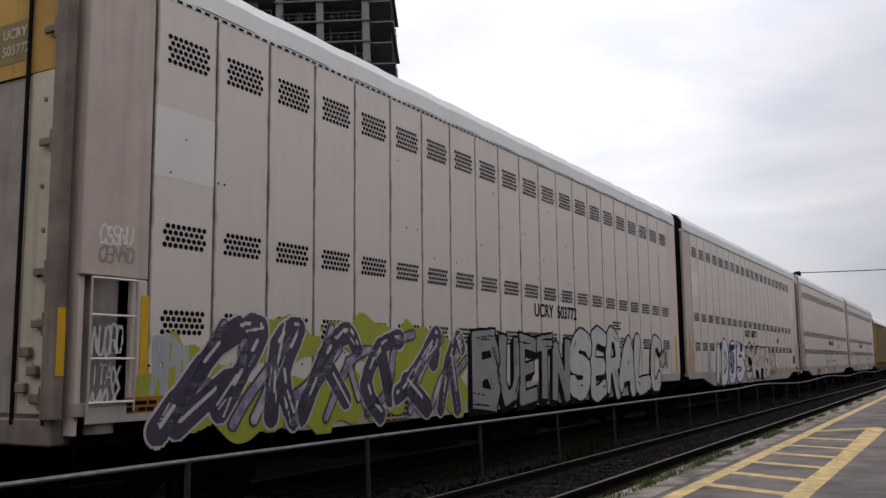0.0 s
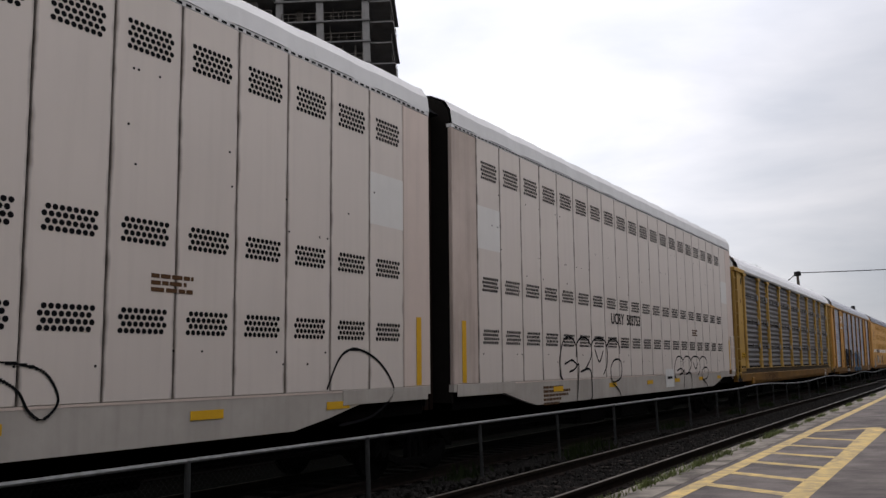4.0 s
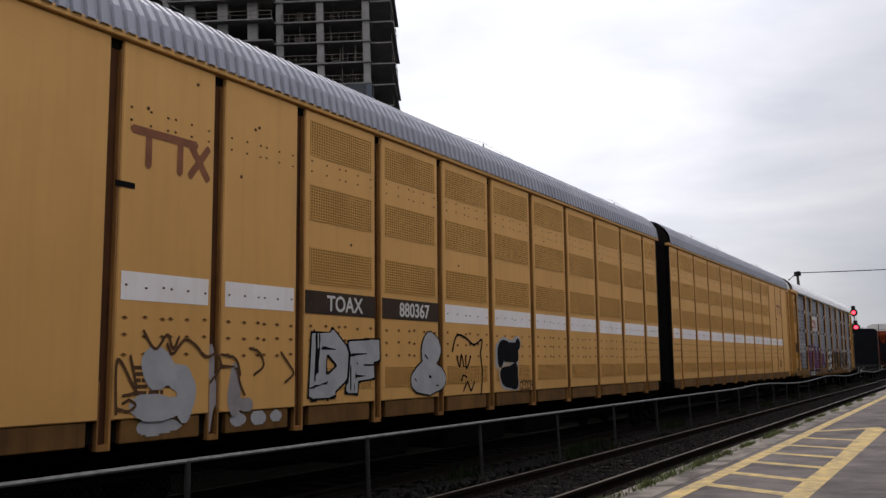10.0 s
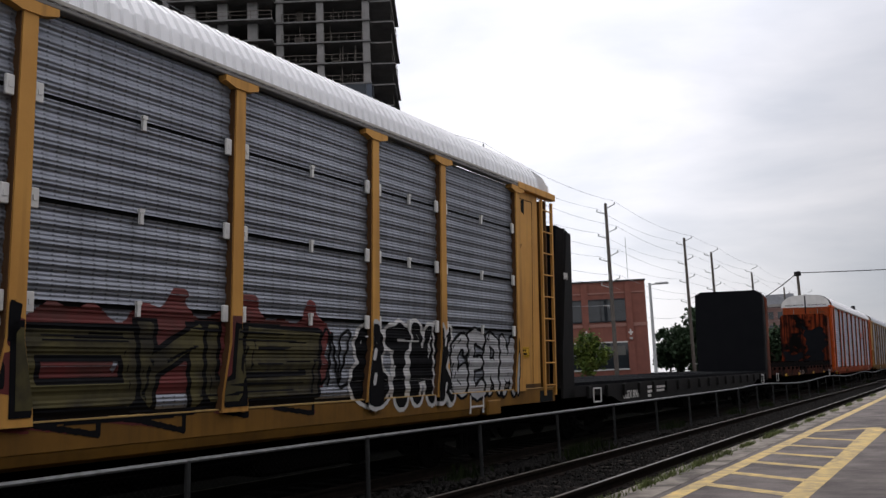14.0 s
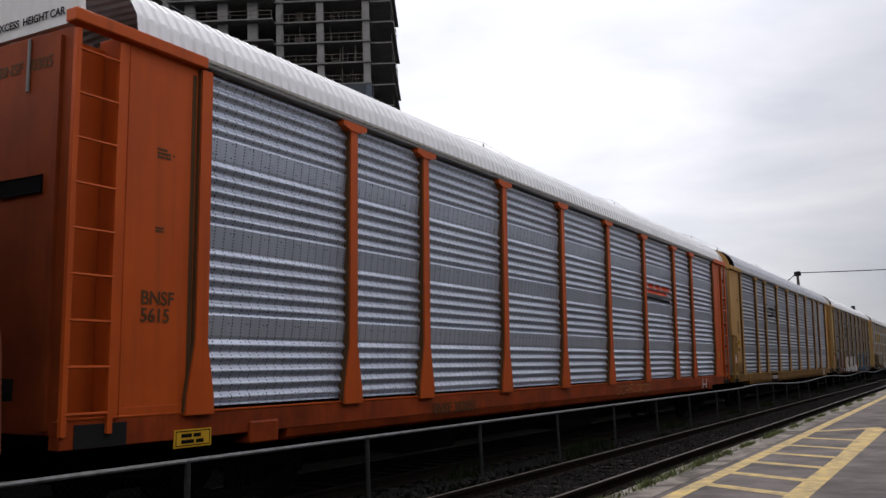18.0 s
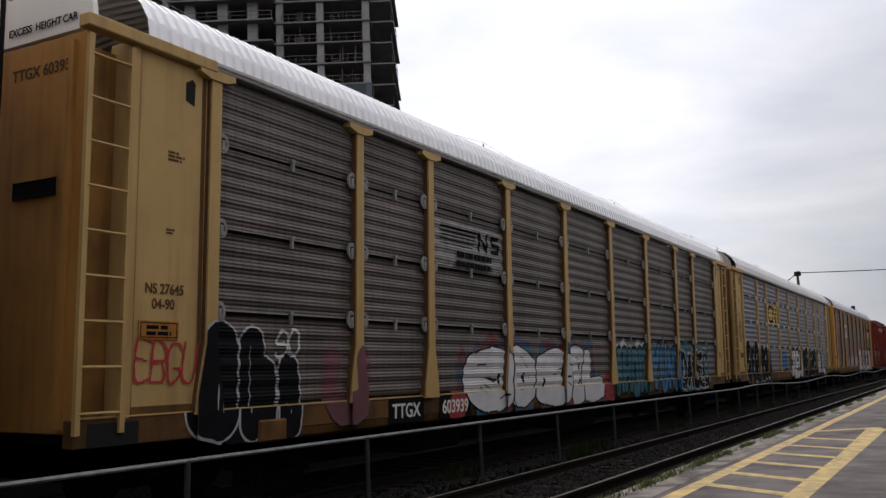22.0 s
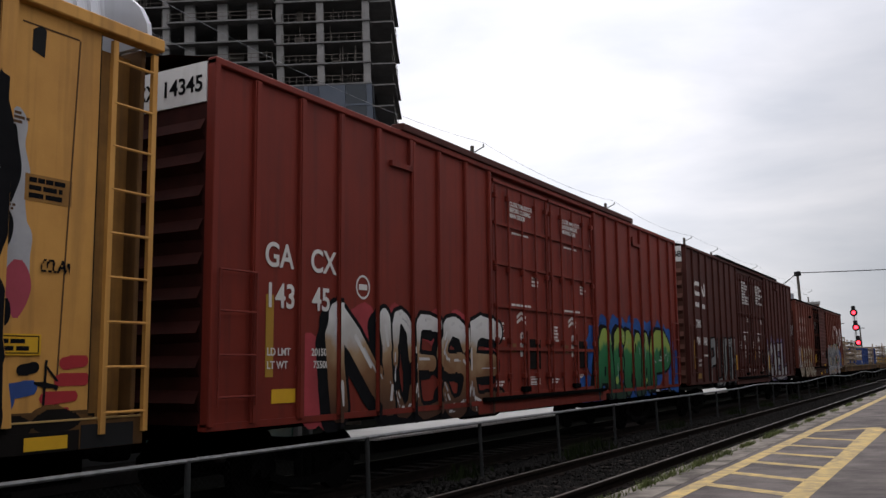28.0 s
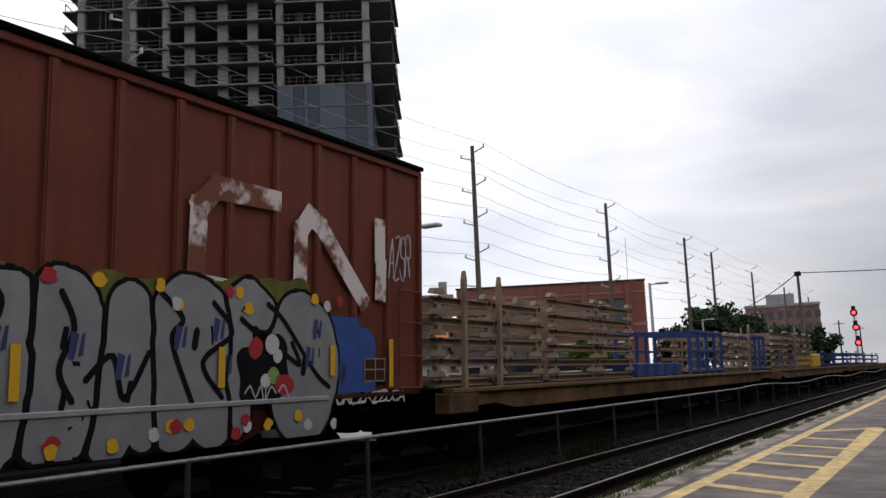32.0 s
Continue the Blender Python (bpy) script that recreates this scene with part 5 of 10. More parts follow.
def ribbed_roof(material, prof, y0, y1, pitch=0.165, deep=0.034):
    key = (material.name, y0, y1, prof[0], pitch)
    if key not in ROOFS:
        s = Shape()
        k = int((y1 - y0) / pitch)
        ys = [y0 + (y1 - y0) * (i + o) / k for i in range(k) for o in (0.0, 0.5, 0.68, 0.88)] + [y1]
        cz = prof[0][1] - 1.0
        rows = []
        for i, yv in enumerate(ys):
            up = deep if i % 4 in (0, 1) else 0.0
            for x, z in prof:
                L = math.hypot(x, z - cz)
                rows.append((x + up * x / L, yv, z + up * (z - cz) / L))
        m = len(prof)
        s.add(rows, [(i * m + j, i * m + j + 1, (i + 1) * m + j + 1, (i + 1) * m + j) for i in range(len(ys) - 1) for j in range(m - 1)])
        ROOFS[key] = s.mesh("roof", material)
    return ROOFS[key]


def face_fine(z):
    if z < 1.25:
        return 1.461
    return 1.42 + 0.020 * math.sin(2 * math.pi * z / 0.19) + 0.0058 * math.sin(2 * math.pi * z / 0.043)


def face_ridge(z):
    if z < 1.25:
        return 1.461
    for a in (1.31, 2.33, 3.35, 4.37):
        if a <= z <= a + 0.74:
            return 1.393 + 0.025 * (1.0 - math.cos(2 * math.pi * (z - a) / 0.148))
        if z < a:
            return 1.443 - 0.035 * (a - z) / 0.28
    return 1.41


def face_soft(z):
    return 1.461 if z < 1.25 else 1.42 + 0.011 * math.sin(2 * math.pi * z / 0.19) + 0.0022 * math.sin(2 * math.pi * z / 0.063)


def face_mid(z):
    return 1.461 if z < 1.25 else 1.42 + 0.012 * math.sin(2 * math.pi * z / 0.19) + 0.005 * math.sin(2 * math.pi * z / 0.047)


SHEETS = {}


def side_sheet(face, w, z0, z1, material):
    key = (face, round(w, 2), z0, z1, material.name)
    if key not in SHEETS:
        n = int((z1 - z0) / (0.0175 if face is face_ridge else 0.0086))
        s = Shape()
        s.sheet([z0 + (z1 - z0) * i / n for i in range(n + 1)], [0, w], lambda z, v: (face(z), v, z))
        SHEETS[key] = s.mesh("side_panel", material, True)
    return SHEETS[key]


def carrier_post(material, flare=True, cap=True, base=1.25):
    s = Shape()
    if base > 1.3:
        s.plate([(-0.19, base - 0.02), (0.19, base - 0.02), (0.175, base + 0.13), (0.115, base + 0.4), (0.095, 5.06), (-0.095, 5.06), (-0.115, base + 0.4), (-0.175, base + 0.13)], 1.40, 1.515)
    elif flare:
        s.plate([(-0.21, 1.22), (0.21, 1.22), (0.195, 1.42), (0.09, 2.0), (0.078, 5.06), (-0.078, 5.06), (-0.09, 2.0), (-0.195, 1.42)], 1.40, 1.515)
    else:
        s.box(1.40, 1.50, -0.07, 0.07, 1.22, 5.06)
    if cap:
        s.plate([(-0.28, 5.03), (-0.11, 4.98), (0.11, 4.98), (0.28, 5.03), (0.28, 5.098), (-0.28, 5.098)], 1.41, 1.535)
    return s.mesh("post", material)


# A brown plate slightly wider than the post paints the shadow along its edges.
POST_SHADE = Shape().plate([(-0.224, 1.245), (0.224, 1.245), (0.209, 1.42), (0.104, 2.0), (0.09, 5.06), (-0.09, 5.06), (-0.104, 2.0), (-0.209, 1.42)], 1.41, 1.492).mesh("sealant", INK_BROWN)
BOLTS = {}
PANEL_BOLT = Shape().rod((1.455, 0, 0), (1.469, 0, 0), 0.016, 7).mesh("bolt", INK_BROWN)


def sheet_bolts(face, w, spans):
    """Low round bolt heads in paired columns over one bay of side sheets."""
    key = (round(w, 2), len(spans))
    if key not in BOLTS:
        v, f = [], []
        cols = max(3, int(w / 0.27))
        for z0, z1 in spans:
            rows = int((z1 - z0) / 0.19)
            for r in range(rows):
                z = z0 + 0.1 + r * (z1 - z0 - 0.16) / max(1, rows - 1)
                for c in range(cols):
                    for d in (-0.03, 0.03):
                        y = w * (c + 0.5) / cols + d
                        if d > 0 and (r * 7 + c * 3) % 4 == 0:
                            continue
                        b = len(v)
                        v += [(face(z + 0.009 * math.sin(k * math.pi / 3)) + 0.002, y + 0.009 * math.cos(k * math.pi / 3), z + 0.009 * math.sin(k * math.pi / 3)) for k in range(6)] + [(face(z) + 0.009, y, z)]
                        f += [(b + k, b + (k + 1) % 6, b + 6) for k in range(6)]
        BOLTS[key] = Shape().add(v, f).mesh("bolt_heads", INK)
    return BOLTS[key]


def end_ladder(car, material, u, flip, top=5.02, x=1.5, count=9):
    d = -1 if flip else 1
    ld = part("end_ladder", Shape().box(x - 0.05, x, u - 0.03, u + 0.03, 1.1, top).box(x - 0.05, x, u + d * 0.52 - 0.03, u + d * 0.52 + 0.03, 1.1, top), material, car)
    for k in range(count):
        z = 1.3 + k * (top - 1.5) / (count - 1)
        part("rung", Shape().rod((x - 0.012, u, z), (x - 0.012, u + d * 0.52, z), 0.016, 6), material, ld)


def end_door(car, material, top_material, y, face_dir, number=()):
    """The folding end doors with their roof gable, at y, facing along face_dir."""
    dr = part("end_door", Shape().box(-1.38, 1.38, y - 0.03, y + 0.03, 1.1, 5.08, 0.01), material, car)
    for x in (-1.2,) if material is END_CREAM else (-1.2, 1.2):
        part("door_rib", Shape().box(x - 0.04, x + 0.04, y + face_dir * 0.031, y + face_dir * 0.075, 1.15, 5.0), material, dr)
    for x, z0, z1 in () if material in (END_CREAM, END_WARM) else ((0.72, 4.5, 5.05), (-0.72, 4.5, 5.05)):
        part("lift_rod", Shape().rod((x, y + face_dir * 0.05, z0), (x, y + face_dir * 0.05, z1), 0.018, 6), CHORD, dr)
    if material is not END_CREAM:
        part("door_pull", Shape().box(0.35, 1.0, y + face_dir * 0.031, y + face_dir * 0.05, 3.45, 3.62, 0.008), INK, dr)
    pr = [(x * 0.985, z - 0.01) for x, z in ROOF_PROF]
    n = len(pr)
    v = [(x, y - 0.03, z) for x, z in pr] + [(x, y + 0.03, z) for x, z in pr]
    part("gable", Shape().add(v, [tuple(range(n)), tuple(range(2 * n - 1, n - 1, -1))] + [(i, i + n, (i + 1) % n + n, (i + 1) % n) for i in range(n)]), top_material, car)
    part("seam", Shape().box(-0.04, 0.04, y + face_dir * 0.031, y + face_dir * 0.04, 4.4, 5.85), INK, dr)
    if face_dir < 0:
        for k, tx in enumerate(("EXCESS", "HEIGHT", "CAR")):
            for half in (0.14, -1.2):
                part("warning_text", lettering(tx, 0.115, INK), None, dr, at=(half + (0.0, 0.44, 0.87)[k], y - 0.045, 5.22)).rotation_euler = (0, 0, -math.pi / 2)
        big = material is END_CREAM
        for k, tx in enumerate(number if big else (" ".join(number),) if number else ()):
            part("end_number", lettering(tx, 0.17, INK if big else INK_BROWN), None, dr, at=(0.8 if big else 0.22, y - 0.034, (3.72 if big else 4.72) - 0.17 * k)).rotation_euler = (0, 0, -math.pi / 2)


def auto_carrier(s0, label, sheet, face, sill, post, roof, style, ladder=True, gable=None, solid_bays=(), clips="plate", caps=True, foot=True, chord=None, number=(), plate=None, door=None, plate_m=None, base=1.25):
    """A long enclosed car carrier with corrugated side sheets, posts, flared feet, ribbed roof and end ladders."""
    car = car_thing("auto_carrier", label, s0, "railway car")
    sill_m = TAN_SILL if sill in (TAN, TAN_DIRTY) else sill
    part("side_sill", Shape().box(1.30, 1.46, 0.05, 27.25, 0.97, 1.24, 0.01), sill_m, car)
    part("sill_flange", Shape().run([(1.30, 0.968), (1.30, 0.83), (1.385, 0.83), (1.43, 0.87), (1.458, 0.968)], 3.3, 24.0), sill_m, car, "sloping lower edge of the sill")
    part("deck_gap", Shape().box(1.385, 1.4, 0.6, 26.7, 1.264, 1.30), SEAM, car)
    part("side_sill", Shape().box(-1.46, -1.30, 0.05, 27.25, 0.85, 1.24), sill, car)
    # The ledge's lighter paint carries the highlight along the sill.
    part("sill_lip", Shape().box(1.40, 1.468, 0.05, 27.25, 1.243, 1.262, 0.003), ORANGE if post is ORANGE else TAN_PALE, car, "top edge of the sill, painted paler as its highlight")
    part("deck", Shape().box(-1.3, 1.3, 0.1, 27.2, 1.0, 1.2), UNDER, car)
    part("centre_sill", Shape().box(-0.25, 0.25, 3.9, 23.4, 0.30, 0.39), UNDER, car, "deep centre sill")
    under_gear(car, 27.3)
    part("top_chord", Shape().box(1.40, 1.525, 0.55, 26.75, 5.1, 5.15, 0.01), chord or CHORD, car)
    part("rain_gutter", Shape().box(1.40, 1.535, 0.55, 26.75, 5.152, 5.2, 0.008), GUTTER, car, "pale gutter strip along the roof edge")
    for u in (-0.02, 25.55):
        part("header_beam", Shape().box(1.38, 1.545, u, u + 1.77, 5.07, 5.205, 0.012), post, car)
    # Flat dark plates on the sill paint the shade of the step cavities.
    for u in (0.2, 26.5):
        part("step_recess", Shape().box(1.461, 1.466, u, u + 0.62, 0.975, 1.2), DARK, car)
    part("top_chord", Shape().box(-1.52, -1.40, 0.55, 26.75, 5.1, 5.19), post, car)
    part("roof", ribbed_roof(roof, ROOF_PROF, 0.75, 26.55), None, car)
    pm, pe = carrier_post(post, foot, caps, base), carrier_post(post, foot, caps and style != "plain", base)
    if base > 1.3:
        part("base_rail", Shape().box(1.30, 1.447, 0.6, 26.7, 1.265, base - 0.022, 0.006), RAIL_GRIME, car, "dark grimy rail above the sill")
        part("base_lip", Shape().box(1.30, 1.478, 0.6, 26.7, base - 0.02, base + 0.004, 0.004), TAN_PALE, car, "pale worn ledge under the sheets")
        part("base_gap", Shape().box(1.40, 1.45, 0.6, 26.7, base + 0.006, base + 0.075), SEAM, car)
    RIBS[car.name] = [(u, 0.08, 0.11, 1.516) for u in POSTS]
    for i, u in enumerate(POSTS):
        part("post", pm if 0 < i < len(POSTS) - 1 else pe, None, car, at=(0, u, 0))
        if foot and base < 1.3:
            part("sealant", POST_SHADE, None, car, at=(0, u, 0))
    spans = [(max(1.30, base + 0.07 if base > 1.3 else 0), 2.31), (2.36, 3.26), (3.31, 4.25), (4.30, 5.08)] if style == "gap" else [(1.30, 2.28), (2.28, 3.32), (3.32, 4.22), (4.22, 5.08)]
    clip = Shape().box(1.44, 1.475, -0.022, 0.022, -0.09, 0.06).box(1.44, 1.482, -0.032, 0.032, 0.03, 0.07).mesh("clip", WHITE if clips == "plate" else CLIP_GREY)
    if clips == "plate":
        bracket = Shape().box(1.44, 1.478, -0.045, 0.045, -0.1, 0.09, 0.008).box(1.44, 1.485, -0.02, 0.02, -0.03, 0.02).mesh("bracket", WHITE)
    else:
        bracket = Shape().box(1.44, 1.492, -0.03, 0.03, -0.075, 0.05, 0.006)
        bracket.add([(x, r2 * math.cos(q * math.pi / 6), 0.015 + 1.25 * r2 * math.sin(q * math.pi / 6)) for x, r2 in ((1.45, 0.055), (1.48, 0.055), (1.48, 0.095), (1.45, 0.095)) for q in range(12)], [(12 * k + q, 12 * k + (q + 1) % 12, 12 * k + 12 + (q + 1) % 12, 12 * k + 12 + q) for k in range(3) for q in range(12)])
        bracket = bracket.mesh("bracket", CLIP_WHITE if base > 1.3 else CLIP_GREY)
    for i, (a, b) in enumerate(zip(POSTS, POSTS[1:])):
        w = b - a - 0.16
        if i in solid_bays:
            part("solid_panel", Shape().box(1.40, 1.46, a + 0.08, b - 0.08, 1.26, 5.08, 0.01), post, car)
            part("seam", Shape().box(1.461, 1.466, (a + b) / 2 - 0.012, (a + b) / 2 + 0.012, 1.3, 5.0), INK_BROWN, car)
            for z in (4.74, 4.62, 3.62, 2.24, 2.13, 1.66):
                for q in (0.14, 0.2, 0.42, 0.47, 0.6, 0.66, 0.88, 0.93):
                    if z not in (3.62, 1.66) or q in (0.14, 0.42, 0.6, 0.88):
                        part("bolt", PANEL_BOLT, None, car, at=(0, a + 0.08 + w * q, z + 0.02 * math.sin(q * 40)))
            part("small_print", bars([0.3, 0.3, 0.26], b - 0.75, 1.5, 0.03, INK_BROWN, 1.461, mrng), INK_BROWN, car)
            continue
        for z0, z1 in spans:
            part("side_panel", side_sheet(face, w, z0, z1, sheet), None, car, at=(0, a + 0.08, 0))
        if style == "plain":
            tagged(part("bolt_pattern", sheet_bolts(face, w, spans), None, car, at=(0, a + 0.08, 0)), kind="stuff")
        if style == "gap":
            for z in (2.335, 3.285, 4.275):
                part("clip", clip, None, car, at=(0, (a + b) / 2, z))
                for u in (a + 0.15, b - 0.15):
                    part("bracket", bracket, None, car, at=(0, u, z))
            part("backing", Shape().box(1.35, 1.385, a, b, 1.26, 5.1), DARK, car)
    n = int(3.78 / 0.07)
    part("far_side", Shape().sheet([1.3 + 3.78 * i / n for i in range(n + 1)], [1.0, 26.3], lambda z, v: (-1.42 - 0.02 * math.sin(2 * math.pi * z / 0.28), v, z)), sheet, car)
    for a, b, flip in ((0.72, 1.70, False), (25.6, 26.58, True)):
        ep = part("end_panel", Shape().box(1.38, 1.45, a, b, 1.1, 5.09, 0.01), post, car)
        k = (b - 0.28) if not flip else a + 0.28
        if flip:
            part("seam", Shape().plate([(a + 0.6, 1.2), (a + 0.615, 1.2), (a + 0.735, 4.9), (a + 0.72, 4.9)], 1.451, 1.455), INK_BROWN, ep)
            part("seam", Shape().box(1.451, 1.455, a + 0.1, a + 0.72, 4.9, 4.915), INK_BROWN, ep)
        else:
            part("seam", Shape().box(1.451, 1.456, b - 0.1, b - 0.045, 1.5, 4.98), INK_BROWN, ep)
        part("kick_plate", Shape().box(1.451, 1.458, a, b, 1.1, 1.34, 0.002), TAN_SILL if post is not ORANGE else post, ep)
        if post is not ORANGE and door is not END_CREAM:
            part("slot", Shape().plate([(k - 0.07, 4.66), (k + 0.06, 4.62), (k + 0.07, 4.88), (k + 0.02, 4.92), (k - 0.07, 4.86)], 1.451, 1.456), DARK, ep)
        pu, pz = plate if plate and not flip else (k - 0.12, 1.85)
        part("caution_plate", Shape().box(1.451, 1.466, pu - 0.27, pu + 0.27, pz, pz + 0.19), plate_m or SIGN_YELLOW, ep, "faded caution plate" if plate_m else "yellow caution plate")
        part("plate_border", Shape().box(1.466, 1.468, pu - 0.25, pu + 0.25, pz + 0.165, pz + 0.175).box(1.466, 1.468, pu - 0.25, pu + 0.25, pz + 0.015, pz + 0.025).box(1.466, 1.468, pu - 0.25, pu - 0.24, pz + 0.026, pz + 0.164).box(1.466, 1.468, pu + 0.24, pu + 0.25, pz + 0.026, pz + 0.164), INK, ep)
        part("plate_text", bars([0.3, 0.34], pu - 0.17, pz + 0.145, 0.04, INK, 1.466, mrng), INK, ep)
        part("small_print", bars([0.16, 0.24, 0.2], k - 0.3, 4.05, 0.026, INK_BROWN, 1.451, mrng), INK_BROWN, ep)
        part("small_print", bars([0.14, 0.12], k - 0.3, 3.2, 0.022, INK_BROWN, 1.451, mrng), INK_BROWN, ep)
        for q in range(6):
            mrng.random()
    if ladder:
        end_ladder(car, post, 0.06, False)
        end_ladder(car, post, 27.24, True)
    for u in (0.66, 26.64):
        # The trailing post is set back and near-black to paint the gap's shade.
        part("corner_post", Shape().box(1.1, 1.33 if u > 9 else 1.46, u - 0.05, u + 0.05, 1.1, 5.12, 0.01), SEAM if u > 9 else post, car)
        part("corner_post", Shape().box(-1.46, -1.1, u - 0.05, u + 0.05, 1.1, 5.12, 0.01), post, car)
    for u in (0.1, 26.7):
        part("recess_panel", Shape().box(1.15, 1.2, u, u + 0.5, 1.1, 5.0), TAN_DIRTY if post is not ORANGE else ORANGE, car)
    end_door(car, door or (END_ORANGE if post is ORANGE else END_TAN), gable or roof, 0.12, -1, number)
    end_door(car, END_ORANGE if post is ORANGE else END_TAN, gable or roof, 27.18, 1)
    for u in (2.6, 24.2):
        part("jacking_pad", Shape().box(1.2, 1.5, u, u + 0.5, 0.84, 1.1, 0.02), TAN_SILL if sill in (TAN, TAN_DIRTY) else sill, car)
    part("grab_iron", Shape().box(1.44, 1.47, 23.6, 24.1, 1.0, 1.03).box(1.44, 1.47, 23.6, 23.63, 0.9, 1.2).box(1.44, 1.47, 24.07, 24.1, 0.9, 1.2), WHITE, car)
    running_gear(car, 27.3, 3.0, 24.3)
    return car


def mark(car, text, size, u, z, x, material, wide=1.0, plate=None, label=""):
    """Readable lettering on a side, with an optional dark backing plate."""
    me = lettering(text, size, material, wide=wide)
    if "  " in text:
        a, b = text.split("  ")
        shift = max(v.co.y for v in me.vertices) - max(v.co.y for v in lettering(b, size, material, wide=wide).vertices)
        if plate:
            w = max(v.co.y for v in me.vertices)
            part("mark_plate", Shape().box(x - 0.002, x + 0.002, u - 0.1, u + w + 0.1, z - 0.08, z + size * 0.72 + 0.08), plate, car)
        mark(car, a, size, u, z, x, material, wide)
        return mark(car, b, size, u + shift, z, x, material, wide)
    if plate:
        w = max(v.co.y for v in me.vertices)
        part("mark_plate", Shape().box(x - 0.002, x + 0.002, u - 0.1, u + w + 0.1, z - 0.08, z + size * 0.72 + 0.08), plate, car)
    return part("reporting_mark", me, None, car, label, at=(x + 0.004, u, z))


# ---- paint colours of the graffiti ----
G = {
    "black": mat("spray_black", (0.006, 0.006, 0.007), (0.011, 0.011, 0.012), 0.7, spec=0.03, scale=4, bump=0),
    "white": mat("spray_white", (0.54, 0.53, 0.525), (0.40, 0.39, 0.385), 0.6, scale=3, bump=0),
    "silver": mat("spray_silver", (0.34, 0.34, 0.345), (0.24, 0.24, 0.245), 0.45, 0.2, scale=2.5, bump=0),
    "lime": mat("spray_lime", (0.34, 0.36, 0.03), (0.27, 0.28, 0.06), 0.6, scale=2.5, bump=0),
    "blue": mat("spray_blue", (0.035, 0.085, 0.30), (0.03, 0.06, 0.18), 0.55, scale=2.5, bump=0),
    "sky": mat("spray_sky_blue", (0.045, 0.16, 0.29), (0.026, 0.085, 0.19), 0.55, scale=2.5, bump=0),
    "teal": mat("spray_teal", (0.03, 0.13, 0.16), (0.02, 0.07, 0.085), 0.6, scale=2, bump=0),
    "purple": mat("spray_purple", (0.14, 0.035, 0.11), (0.085, 0.022, 0.075), 0.6, scale=2, bump=0),
    "darkred": mat("spray_dark_red", (0.15, 0.025, 0.025), (0.06, 0.03, 0.025), 0.6, scale=2, bump=0),
    "red": mat("spray_red", (0.36, 0.03, 0.035), (0.27, 0.025, 0.03), 0.6, scale=3, bump=0),
    "pink": mat("spray_pink", (0.36, 0.06, 0.09), (0.25, 0.05, 0.06), 0.6, scale=2, bump=0),
    "yellowgreen": mat("spray_yellow_green", (0.30, 0.36, 0.07), (0.08, 0.25, 0.08), 0.6, scale=1.6, bump=0),
    "dimwhite": mat("spray_faded_white", (0.40, 0.40, 0.41), (0.28, 0.28, 0.29), 0.65, scale=3, bump=0),
}


def faded(name, stops, z0, z1):
    """Spray paint blended from colour to colour up the height of the piece."""
    m = mat(name, stops[0][1], rough=0.6, bump=0)
    n, l = m.node_tree.nodes, m.node_tree.links
    tc, sp, mr, ramp = n.new("ShaderNodeTexCoord"), n.new("ShaderNodeSeparateXYZ"), n.new("ShaderNodeMapRange"), n.new("ShaderNodeValToRGB")
    no, ad = n.new("ShaderNodeTexNoise"), n.new("ShaderNodeMath")
    no.inputs["Scale"].default_value, no.inputs["Detail"].default_value = 1.6, 5
    ad.operation, ad.inputs[1].default_value = "MULTIPLY_ADD", 0.9
    mr.inputs["From Min"].default_value, mr.inputs["From Max"].default_value = z0 + 0.45, z1 + 0.45
    l.new(tc.outputs["Object"], sp.inputs[0])
    l.new(tc.outputs["Object"], no.inputs["Vector"])
    l.new(no.outputs["Fac"], ad.inputs[0])
    l.new(sp.outputs["Z"], ad.inputs[2])
    l.new(ad.outputs[0], mr.inputs["Value"])
    l.new(mr.outputs["Result"], ramp.inputs["Fac"])
    el = ramp.color_ramp.elements
    while len(el) < len(stops):
        el.new(0.5)
    for e, (p, c) in zip(el, stops):
        e.position, e.color = p, (*c, 1)
    l.new(ramp.outputs["Color"], n["Principled BSDF"].inputs["Base Color"])
    return m


# ---- cream two-unit carriers with punched vents ----
CREAM_ROOF = [(-1.5, 5.76), (-1.47, 6.0), (-1.36, 6.17), (-1.1, 6.29), (-0.6, 6.36), (0, 6.38), (0.6, 6.36), (1.1, 6.29), (1.36, 6.17), (1.47, 6.0), (1.5, 5.76)]
PITCH = 0.907


def vent_mesh(rows):
    s = Shape()
    for r in range(rows):
        for c in range(8):
            y, z = (c - 3.5) * 0.076 + (0.038 if r % 2 else 0), (r - (rows - 1) / 2) * 0.068
            s.add([(1.5025, y + 0.033 * math.cos(k * math.pi / 4), z + 0.030 * math.sin(k * math.pi / 4)) for k in range(8)], [tuple(range(8))])
    return s.mesh("vent_holes", INK)


